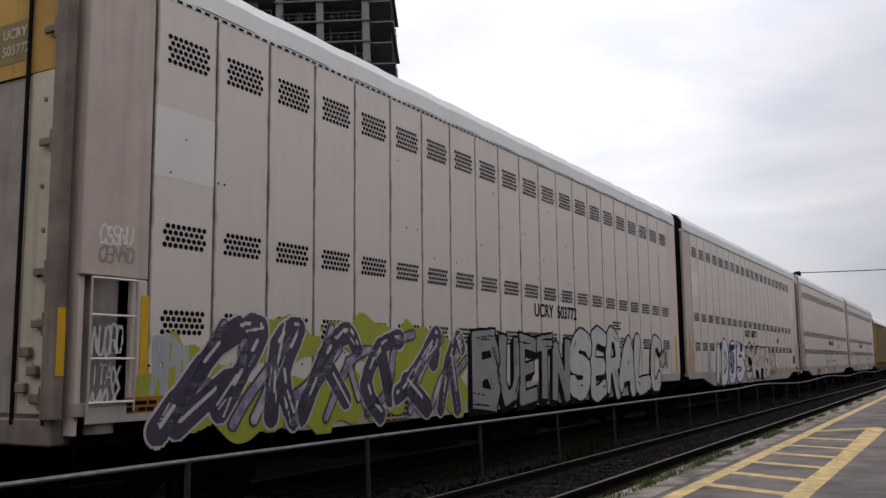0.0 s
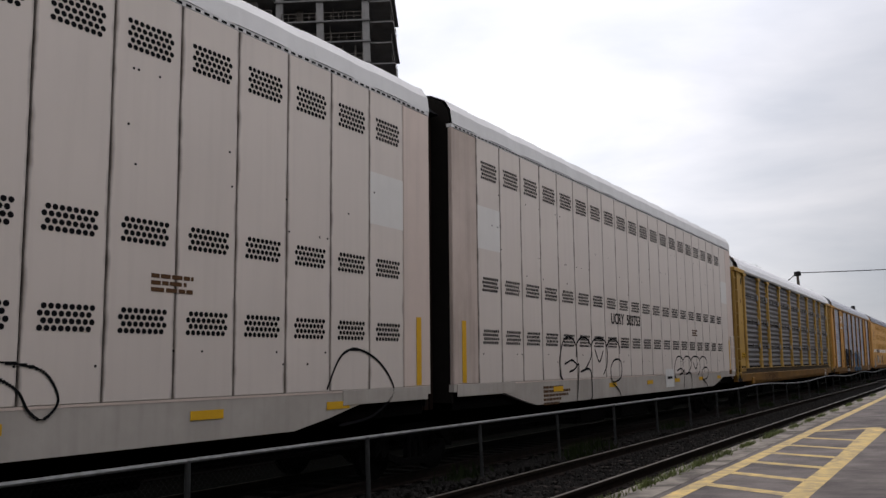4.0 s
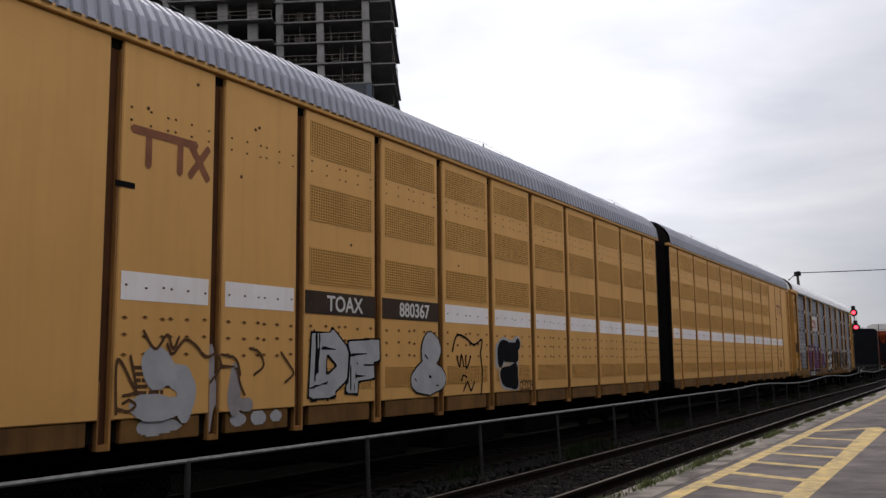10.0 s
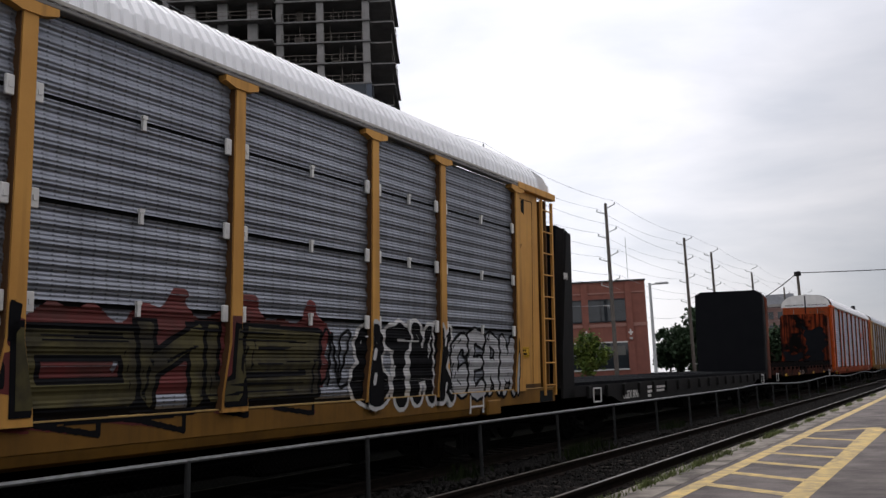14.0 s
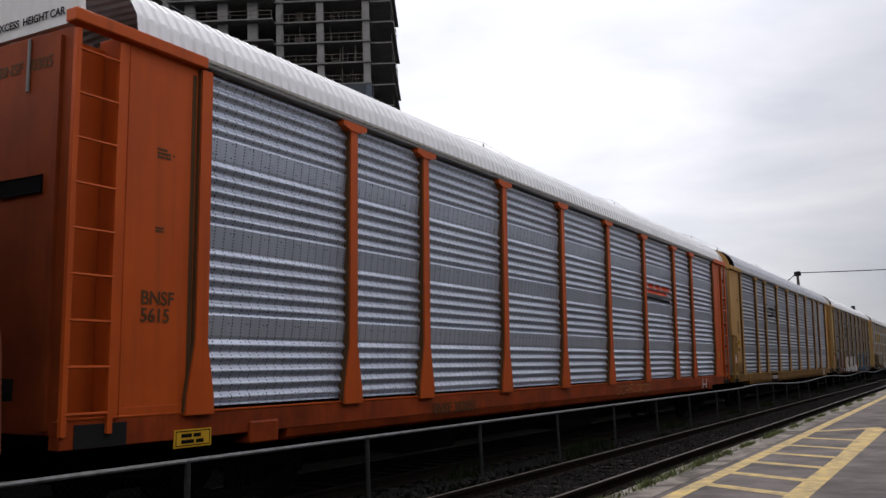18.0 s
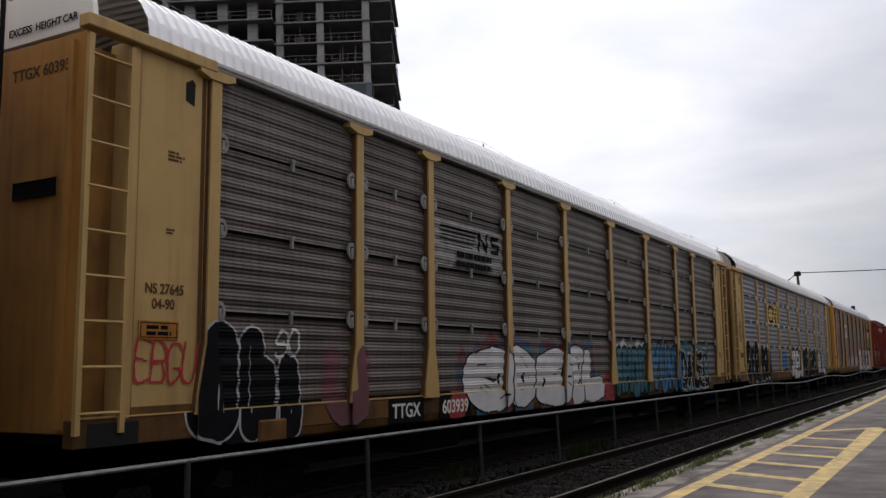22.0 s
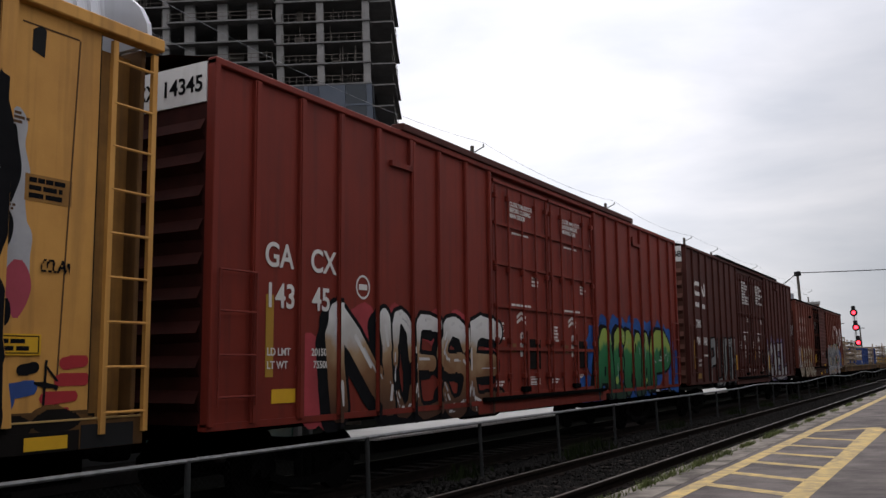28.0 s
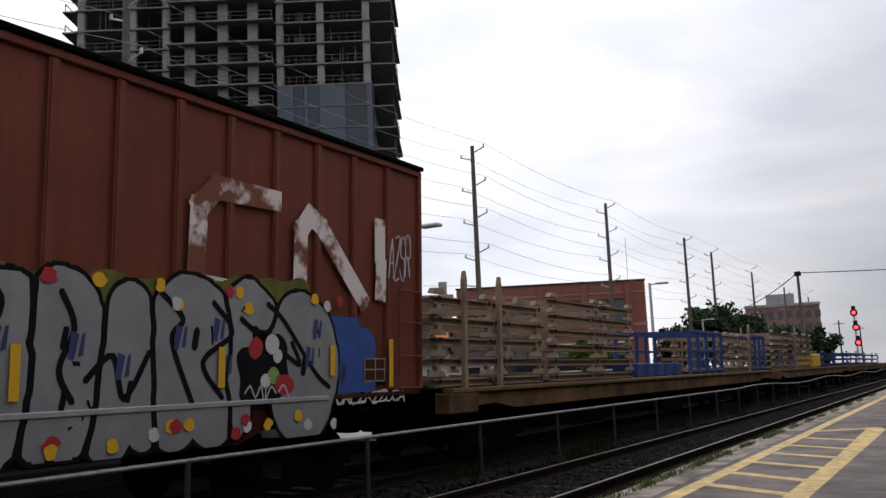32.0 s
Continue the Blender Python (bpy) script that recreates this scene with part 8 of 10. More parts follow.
loop2 = [(1.22, 3.18), (1.3, 2.9), (1.5, 2.66), (1.58, 2.62), (1.5, 2.9), (1.24, 3.12)]
painted("paint_tag", strokes_field(us, zs, [(*p, *q, 0.011) for l2 in (loop, loop2) for p, q in zip(l2, l2[1:])]), us, zs, flat(1.452), 0.002, INK_BROWN, C7, "looping brown paint-marker tag")
for x in (0.95, 0.5):
    part("door_gap", Shape().box(x - 0.025, x + 0.025, 0.075, 0.089, 1.15, 5.7), INK, C7)
tag(C7, flat(1.453), 0.95, 1.4, 2.95, 3.14, 4, INK_BROWN, 86, 0.013)
tag(C7, flat(1.453), 0.9, 1.25, 2.72, 2.9, 3, INK_BROWN, 861, 0.013)
tag(C7, flat(1.453), 0.98, 1.35, 2.48, 2.66, 3, INK_BROWN, 862, 0.013)
mark(C7, "711534", 0.26, 7.0, 0.95, 1.464, INK_BROWN)
C8 = auto_carrier(375.57, "tan car carrier with brown corrugated sheets and large white graffiti", SHEET_BROWN, face_fine, TAN_DIRTY, TAN, GREY_ROOF, "plain", clips="none")
part("emblem_panel", side_sheet(face_fine, 1.0, 3.3, 4.2, WHITE), None, C8, at=(0.006, 7.4, 0))
emblem(C8, face_fine, [[(7.6, 3.95), (8.2, 3.95)], [(7.65, 3.75), (8.15, 3.75)], [(7.75, 3.55), (8.05, 3.55)]], 0.16, SIGN_BLUE, 0.013)
graffiti(C8, face_fine, 15.3, 25.5, 0.9, 2.5, 11, G["white"], G["black"], 91, 0.82, word="GRPDLARENON", edges=[15.3, 16.6, 17.9, 19.2, 19.95, 20.3, 21.0, 21.75, 22.75, 23.5, 24.4, 25.45], outline=0.10, joint=0.09, drop=(-0.1, -0.06), inner=G["silver"], lines=0.8, label="large white block graffiti with heavy black outlines")
graffiti(C8, face_fine, 22.85, 25.45, 2.75, 4.1, 3, G["white"], G["black"], 92, 0.62, outline=0.24, word="FYO", square=True)
blotch(C8, flat(1.4505), ((25.68, 3.35, 0.14, 0.75), (25.72, 2.75, 0.16, 0.3)), G["dimwhite"], 0.001, "white and black sprayed block")
blotch(C8, flat(1.4505), ((25.66, 3.55, 0.09, 0.42), (25.64, 2.95, 0.07, 0.2), (25.66, 2.25, 0.07, 0.14)), G["black"], 0.0022)
blotch(C8, flat(1.4505), ((25.76, 2.45, 0.12, 0.25),), G["pink"], 0.0016)
tag(C8, flat(1.452), 26.0, 26.32, 2.62, 2.72, 5, INK, 861, 0.008)
part("caked_sill", Shape().box(1.461, 1.468, 25.3, 26.48, 0.972, 1.16, 0.002), SEAM, C8, "near-black plate over the sill end")
blotch(C8, flat(1.4585), ((25.75, 1.22, 0.22, 0.1), (26.2, 1.24, 0.3, 0.1)), SEAM, 0.0045)
blotch(C8, flat(1.459), ((25.85, 1.18, 0.3, 0.12), (26.35, 1.2, 0.28, 0.13), (26.1, 1.3, 0.2, 0.09)), TAN_SILL, 0.002, "caked dark grime")
us, zs = np.arange(25.62, 26.58, 0.015), np.arange(1.2, 2.0, 0.015)
painted("paint_bricks", strokes_field(us, zs, [(26.3, 1.78, 26.5, 1.8, 0.06), (26.25, 1.62, 26.52, 1.63, 0.06), (26.1, 1.46, 26.4, 1.47, 0.055), (26.16, 1.32, 26.32, 1.33, 0.05)]), us, zs, flat(1.452), 0.004, G["red"], C8, "faded red sprayed bricks")
painted("paint_smear", strokes_field(us, zs, [(25.62, 1.52, 25.95, 1.56, 0.07), (25.64, 1.3, 25.72, 1.45, 0.08)]), us, zs, flat(1.452), 0.003, G["blue"], C8, "blue spray smear")
painted("paint_smear", strokes_field(us, zs, [(25.85, 1.72, 25.98, 1.74, 0.05), (26.0, 1.6, 26.22, 1.56, 0.02), (26.08, 1.22, 26.1, 1.8, 0.014), (26.1, 1.75, 26.22, 1.62, 0.012), (25.66, 1.85, 25.7, 1.95, 0.03)]), us, zs, flat(1.452), 0.006, G["black"], C8, "black spray drips")
part("data_plate", Shape().box(1.451, 1.4535, 25.8, 26.3, 3.25, 3.5), TAN_DIRTY, C8)
part("plate_text", bars([0.4, 0.36, 0.4], 25.84, 3.47, 0.045, INK, 1.4536, mrng), INK, C8)


def brick_cross(u, z, face):
    """A cross of sprayed red bricks with bare joints between them."""
    us, zs = np.arange(u - 0.5, u + 0.5, 0.015), np.arange(z - 0.45, z + 0.45, 0.015)
    segs = []
    for k, (w, o) in enumerate(((1, 0.0), (2, 0.05), (3, -0.05), (3, 0.04), (2, -0.06), (1, 0.02), (1, -0.03))):
        for j in range(w):
            c = u + (j - (w - 1) / 2) * 0.27 + o
            segs.append((c - 0.08, z + 0.36 - k * 0.115, c + 0.08, z + 0.37 - k * 0.115, 0.047))
    painted("paint_bricks", strokes_field(us, zs, segs), us, zs, face, 0.009, G["red"], C8, "cross of sprayed red bricks")


for u, z in ((17.6, 1.3), (20.35, 2.07), (21.4, 1.03), (22.9, 1.74), (24.3, 1.1)):
    brick_cross(u + 0.3, z + 0.25, face_fine)
graffiti(C8, face_fine, 8.6, 14.8, 1.2, 2.0, 6, G["dimwhite"], G["silver"], 93, 0.7)
for c in (C8,):
    for u in (20.0, 22.6, 25.2, 25.9):
        part("reflector", Shape().box(1.4685, 1.472, u, u + 0.45, 1.0, 1.12), SIGN_YELLOW, c)

# ---- tan two-unit carrier with louvred panels ----
T_TAN = mat("pale_tan_paint", (0.665, 0.37, 0.122), (0.52, 0.285, 0.088), 0.55, scale=0.7, streak=0.16, grime=(0.24, 0.12, 0.04), bump=0.06, spread=0.7)
T_ROOF = mat("dark_slate_roof", (0.27, 0.277, 0.315), (0.18, 0.187, 0.22), 0.4, 0.4, scale=0.9, streak=0.2, grime=(0.1, 0.1, 0.1), bump=0.05)
LOUVRE = mat("punched_tan_panel", (0.60, 0.33, 0.095), (0.46, 0.25, 0.07), 0.6, scale=1.5, bump=0.1)
HOLE = mat("dark_vent_gap", (0.085, 0.042, 0.014), (0.05, 0.026, 0.010), 0.9, scale=3, bump=0, spec=0.03)
GRILLE_BACK = Shape().box(1.4552, 1.4566, -0.72, 0.72, -0.235, 0.235).mesh("grille_back", HOLE)
lattice = Shape()
for k in range(28):
    lattice.box(1.4568, 1.4625, -0.72 + k * 0.0525, -0.72 + k * 0.0525 + 0.0215, -0.235, 0.235)
for k in range(13):
    lattice.box(1.4568, 1.4640, -0.72, 0.72, -0.235 + k * 0.0378, -0.235 + k * 0.0378 + 0.0165)
GRILLE_MESH = lattice.mesh("grille", LOUVRE)
T_POST = mat("grimy_tan_post", (0.40, 0.20, 0.06), (0.17, 0.08, 0.026), 0.7, scale=1.0, streak=0.6, grime=(0.05, 0.025, 0.012), bump=0.12)
T_GAP = mat("rusty_post_gap", (0.13, 0.05, 0.018), (0.045, 0.02, 0.010), 0.8, scale=1.5, streak=0.5, grime=(0.02, 0.012, 0.008), bump=0.2)
WELD = Shape().rod((1.4552, 0, 0), (1.4585, 0, 0), 0.022, 8).mesh("weld_mark", INK_BROWN)
SCREW = Shape().box(1.4560, 1.461, -0.014, 0.014, -0.010, 0.010).mesh("stud", INK_BROWN)
BLEED_RUST = mat("rust_bleed", (0.34, 0.165, 0.045), (0.26, 0.12, 0.035), bump=0)


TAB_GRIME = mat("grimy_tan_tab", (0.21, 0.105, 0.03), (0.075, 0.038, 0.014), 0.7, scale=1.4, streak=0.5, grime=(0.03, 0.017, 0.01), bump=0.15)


def louvre_unit(s0, L, outer_first, label, number=None):
    car = car_thing("auto_carrier_unit", label, s0, "railway car")
    posts = [2.06, 3.54, 5.03, 6.8, 8.6, 10.4, 12.2, 14.0, 15.8, 17.6, 19.4]
    if not outer_first:
        posts = [L - p for p in reversed(posts)]
    edges = [0.62 if outer_first else 0.3] + posts + [L - (0.3 if outer_first else 0.62)]
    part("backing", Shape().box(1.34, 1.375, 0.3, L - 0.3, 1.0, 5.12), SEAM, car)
    bleeds = Shape()
    for i, (a, b) in enumerate(zip(edges, edges[1:])):
        w = b - a
        g2 = 0.085
        k = i if outer_first else len(edges) - 2 - i
        part("side_panel", Shape().box(1.39, 1.455, a + g2, b - g2, 1.22, 5.08, 0.012), T_TAN, car)
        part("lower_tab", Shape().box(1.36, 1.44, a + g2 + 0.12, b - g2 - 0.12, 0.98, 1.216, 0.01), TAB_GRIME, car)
        um = (a + b) / 2
        if k == 0:
            continue
        for j in range(3):
            part("weld_mark", WELD, None, car, at=(0, a + mrng.uniform(0.2, w - 0.2), mrng.uniform(2.8, 4.9)))
        part("white_band", Shape().box(1.4555, 1.4585, a + g2 + 0.05, b - g2 - 0.05, 2.41, 2.70), mat("white_band_paint", (0.84, 0.80, 0.785), (0.72, 0.67, 0.65), 0.5, scale=1.5, streak=0.2, grime=(0.5, 0.42, 0.34), bump=0.05), car)
        if k >= 3:
            for z in (4.72, 3.86, 3.03, 1.56):
                fit = (1, min(1, (w - 0.35) / 1.44), 1 if z > 2 else 0.62)
                gr = part("vent_grille", GRILLE_BACK, None, car, "punched vent grille", at=(0, um, z))
                part("grille", GRILLE_MESH, None, gr)
                gr.scale = fit
        for z in (2.24, 2.06, 1.87, 2.55, 4.40, 4.26):
            for j in (0.06, 0.27, 0.46, 0.55, 0.74, 0.95):
                lift = 0.004 if z == 2.55 else 0.0
                at = (lift, a + 0.12 + (w - 0.24) * j, z + mrng.uniform(-0.012, 0.012))
                if z in (2.24, 2.06, 1.87):
                    bleeds.add([(1.4557, at[1] + 0.034 * math.cos(q * math.pi / 6) * (1.5 if q in (0, 6) else 1), at[2] - 0.008 + 0.022 * math.sin(q * math.pi / 6)) for q in range(12)], [tuple(range(12))])
                part("stud", SCREW, None, car, at=at)
    tagged(part("rust_bleed", bleeds, BLEED_RUST, car), kind="stuff")
    for p in posts:
        part("post", Shape().box(1.33, 1.385, p - 0.085, p + 0.085, 0.95, 4.98), T_GAP, car)
        part("post_flange", Shape().box(1.386, 1.448, p + 0.052, p + 0.08, 0.93, 4.98, 0.004), T_POST, car, "grimy tan post flange")
        part("post_foot", Shape().box(1.386, 1.44, p - 0.082, p - 0.06, 0.93, 1.6, 0.004).box(1.34, 1.44, p - 0.059, p + 0.051, 0.93, 0.99), T_POST, car)
    part("top_chord", Shape().box(1.38, 1.50, 0.2, L - 0.2, 5.09, 5.17, 0.01), T_TAN, car)
    part("far_side", Shape().box(-1.48, -1.42, 0.2, L - 0.2, 1.0, 5.15), T_TAN, car)
    part("roof", ribbed_roof(T_ROOF, ROOF_PROF, 0.3, L - 0.3), None, car)
    part("floor", Shape().box(-1.4, 1.3, 0.2, L - 0.2, 0.85, 1.15), UNDER, car)
    under_gear(car, L)
    outer = 0.0 if outer_first else L
    d = 1 if outer_first else -1
    end_ladder(car, T_TAN, outer + d * 0.06, not outer_first)
    part("corner_post", Shape().box(1.1, 1.46, outer + d * 0.6 - 0.04, outer + d * 0.6 + 0.04, 1.0, 5.1), T_TAN, car)
    end_door(car, T_TAN, T_TAN if outer_first else WHITE, outer + d * 0.12, -d)
    inner = L - outer
    pr = [(-1.45, 1.0)] + [(x * 0.97, z) for x, z in ROOF_PROF] + [(1.45, 1.0)]
    m = len(pr)
    yv = inner - d * 0.3
    part("end_wall", Shape().add([(x, yv, z) for x, z in pr] + [(x, yv - d * 0.05, z) for x, z in pr], [tuple(range(m)), tuple(range(2 * m - 1, m - 1, -1))] + [(i, i + m, (i + 1) % m + m, (i + 1) % m) for i in range(m)]), SEAM, car)
    if outer_first:
        part("bellows", Shape().box(-1.1, 1.1, L - 0.3, L + 0.75, 1.0, 5.6), SEAM, car)
    eu = (posts[0] + 0.735) if outer_first else (posts[-1] - 0.735)
    emblem(car, flat(1.456), [[(eu - 0.5, 4.18), (eu - 0.06, 4.18)], [(eu - 0.3, 4.18), (eu - 0.3, 3.84)], [(eu - 0.02, 4.18), (eu + 0.36, 4.18)], [(eu + 0.14, 4.18), (eu + 0.14, 3.84)], [(eu + 0.3, 4.16), (eu + 0.55, 3.84)], [(eu + 0.55, 4.16), (eu + 0.3, 3.84)]], 0.085, mat("logo_faded_brown", (0.25, 0.10, 0.05), (0.16, 0.06, 0.03), scale=6, bump=0), 0.004)
    part("name_plate", Shape().box(1.4595, 1.463, eu - 0.72, eu - 0.47, 3.55, 3.61), INK, car)
    part("small_print", bars([0.5, 0.55, 0.5, 0.55, 0.4], eu - 0.4, 1.75, 0.04, INK_BROWN, 1.456, mrng), INK_BROWN, car)
    if number:
        for i, t in ((3, number[0]), (4, number[1])):
            a, b = edges[i], edges[i + 1]
            part("mark_plate", Shape().box(1.459, 1.4625, a + 0.09, b - 0.09, 2.4, 2.7), mat("blackened_plate", (0.05, 0.03, 0.018), (0.025, 0.016, 0.012), bump=0), car)
            part("reporting_mark", lettering(t, 0.29, CHALK), None, car, at=(1.464, a + 0.55, 2.45))
    running_gear(car, L, 2.2 if outer_first else None, None if not outer_first else L + 0.3, (outer_first, False))
    if not outer_first:
        running_gear(car, L, None, L - 2.2, (False, True))
    return car


T1 = louvre_unit(147.8, 20.95, True, "tan two-unit car carrier with punched vents and a white band", ("TOAX", "880367"))
T2 = louvre_unit(169.4, 20.66, False, "tan two-unit car carrier with punched vents and a white band")
tf = flat(1.459)
SMOKE = mat("spray_grey_lilac", (0.36, 0.33, 0.33), (0.20, 0.17, 0.17), 0.6, scale=2.5, bump=0)
blotch(T1, tf, ((2.74, 1.72, 0.22, 0.24), (2.98, 1.62, 0.18, 0.14), (2.78, 1.33, 0.42, 0.14), (3.12, 1.42, 0.14, 0.24)), G["dimwhite"], 0.004, "pale sprayed figure with brown edges")
blotch(T1, flat(1.42), ((3.5, 1.5, 0.07, 0.42), (3.62, 1.5, 0.05, 0.4)), SMOKE, 0.01)
blotch(T1, flat(1.455), ((3.86, 1.45, 0.1, 0.26), (4.05, 1.3, 0.12, 0.1)), SMOKE, 0.004)
blotch(T1, flat(1.44), ((2.75, 1.12, 0.3, 0.09), (3.95, 1.12, 0.14, 0.08), (4.3, 1.13, 0.12, 0.08), (4.6, 1.14, 0.1, 0.06)), G["dimwhite"], 0.004, "white drips over the lower tabs")
scrawl(T1, tf, 2.1, 4.9, 1.2, 2.1, "5z 7s 9y as bx|9u aq cw eu gp iq jl he|jl mk nd o8|jq mo nh|13 1o 4c 3p|2a 5b|27 38 46 34 15|pt rr sl qh|wr yl zh xd", INK_BROWN, 0.016, 0.0065)
graffiti(T1, tf, 5.28, 6.78, 1.28, 2.12, 2, G["dimwhite"], G["black"], 101, 0.95, outline=0.028, word="DF", edges=[5.28, 6.05, 6.78], square=True, lines=2.0, label="pale graffiti with black outlines")
graffiti(T1, tf, 7.75, 8.7, 1.25, 2.15, 1, G["dimwhite"], G["black"], 106, 0.75, outline=0.022, word="8", edges=[7.75, 8.7])
scrawl(T1, tf, 8.95, 10.0, 1.2, 2.2, "0q 5z fy pu zx xp|x0 zc xp|5n 8h ao dh|fn gg ln|a9 cc gb|c3 h8 l3 p8", G["black"], 0.018, 0.0065)
blotch(T1, tf, ((11.05, 1.98, 0.42, 0.26), (11.45, 2.08, 0.16, 0.16), (10.7, 1.86, 0.2, 0.27), (11.08, 1.5, 0.37, 0.3)), G["dimwhite"], 0.004)
blotch(T1, tf, ((11.07, 1.96, 0.38, 0.23), (11.46, 2.07, 0.12, 0.13), (10.72, 1.86, 0.16, 0.23), (11.1, 1.5, 0.33, 0.26)), G["black"], 0.0065, "solid black sprayed shape with a pale edge")
tag(T1, tf, 11.5, 12.1, 1.25, 1.4, 5, INK_BROWN, 109, 0.012)


# ---- box cars ----
def box_car(s0, L, label, body, eave, posts, doors, rib_m=None, end_m=None, top_end=None, sill_dip=False, ladder=True, low=1.08, roof_lift=0.22, belly=None, end_text=""):
    car = car_thing("box_car", label, s0, "railway car")
    rib_m = rib_m or body
    segs = [0.0] + posts + [L]
    d0, d1 = doors[0], doors[-1]
    part("side_wall", Shape().box(1.40, 1.44, 0.02, d0, low, eave - 0.05), body, car)
    part("side_wall", Shape().box(1.40, 1.44, d1, L - 0.02, low, eave - 0.05), body, car)
    part("door_recess", Shape().box(1.34, 1.38, d0, d1, low, eave - 0.05), body, car)
    part("far_side", Shape().box(-1.44, -1.40, 0.02, L - 0.02, low, eave), body, car)
    for p in posts:
        if d0 - 0.01 < p < d1 + 0.01:
            continue
        RIBS.setdefault(car.name, []).append((p, 0.035, 0.0, 1.4985))
        part("side_post", Shape().plate([(p - 0.06, low), (p + 0.06, low), (p + 0.06, eave - 0.08), (p - 0.06, eave - 0.08)], 1.441, 1.485).plate([(p - 0.035, low), (p + 0.035, low), (p + 0.035, eave - 0.08), (p - 0.035, eave - 0.08)], 1.485, 1.497), rib_m, car)
    for u in (0.0, L - 0.09):
        part("corner_post", Shape().box(1.36, 1.497, u, u + 0.09, low - 0.02, eave, 0.01), body, car)
    part("top_plate", Shape().box(1.36, 1.50, 0.0, L, eave - 0.07, eave + 0.02, 0.012), rib_m, car)
    if belly:
        part("side_sill", Shape().plate([(0.0, low), (0.0, low - 0.05), (2.6, low - 0.05), (4.0, 0.84), (L - 4.0, 0.84), (L - 2.6, low - 0.05), (L, low - 0.05), (L, low)], 1.38, 1.45), belly, car)
    else:
        for a, b, dz in ((0.0, d0 - 0.6, 0.06), (d0 - 0.6, d1 + 0.6, 0.2), (d1 + 0.6, L, 0.06)):
            part("side_sill", Shape().box(1.34, 1.46, a, b, low - dz, low + 0.02), body, car)
    part("floor", Shape().box(-1.4, 1.34, 0.05, L - 0.05, low - 0.05, low + 0.1), UNDER, car)
    part("centre_sill", Shape().box(-0.3, 0.3, 0.05, L - 0.05, 0.88, low - 0.06), UNDER, car)
    under_gear(car, L, True)
    rp = [(-1.44, eave), (-0.7, eave + roof_lift * 0.7), (0, eave + roof_lift), (0.7, eave + roof_lift * 0.7), (1.44, eave)]
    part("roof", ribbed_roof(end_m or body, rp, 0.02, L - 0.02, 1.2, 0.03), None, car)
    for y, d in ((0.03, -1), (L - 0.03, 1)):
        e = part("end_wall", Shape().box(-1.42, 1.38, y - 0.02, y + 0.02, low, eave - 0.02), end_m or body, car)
        nz = 9
        for k in range(nz):
            z = low + 0.15 + k * (eave - 0.7 - low) / nz
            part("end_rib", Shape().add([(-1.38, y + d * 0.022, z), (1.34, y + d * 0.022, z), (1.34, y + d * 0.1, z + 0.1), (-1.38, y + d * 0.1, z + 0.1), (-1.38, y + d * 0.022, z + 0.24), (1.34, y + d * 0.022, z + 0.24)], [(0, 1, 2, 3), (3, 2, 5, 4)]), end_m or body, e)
        if top_end:
            part("end_placard", Shape().box(-1.4, 1.36, y + d * 0.03 - 0.01, y + d * 0.03 + 0.01, eave - 0.5, eave - 0.02), top_end, e)
            if d < 0:
                part("placard_text", lettering(end_text, 0.27 if top_end is WHITE else 0.15, INK if top_end is WHITE else CHALK), None, e, at=(-0.2 if top_end is WHITE else 0.5, y - 0.045, eave - 0.36)).rotation_euler = (0, 0, -math.pi / 2)
    part("side_print", bars([0.55], 0, 0, 0.06, CHALK, 0, mrng), CHALK, car, at=(1.442, 1.9, 1.95))
    if ladder:
        for u, dd in ((0.1, 1), (L - 0.1, -1)):
            ld = part("side_ladder", Shape().rod((1.53, u, low + 0.2), (1.53, u, 2.83), 0.014, 6).rod((1.53, u + dd * 0.62, low + 0.2), (1.53, u + dd * 0.62, 2.83), 0.014, 6), rib_m, car)
            for z in (1.39, 1.86, 2.36, 2.83):
                part("rung", Shape().rod((1.53, u, z), (1.53, u + dd * 0.62, z), 0.014, 6), rib_m, ld)
    running_gear(car, L, 2.4, L - 2.4)
    return car


RUST_PATCH = mat("ochre_patch", (0.22, 0.12, 0.05), (0.12, 0.06, 0.03), 0.8, scale=5, bump=0.05)


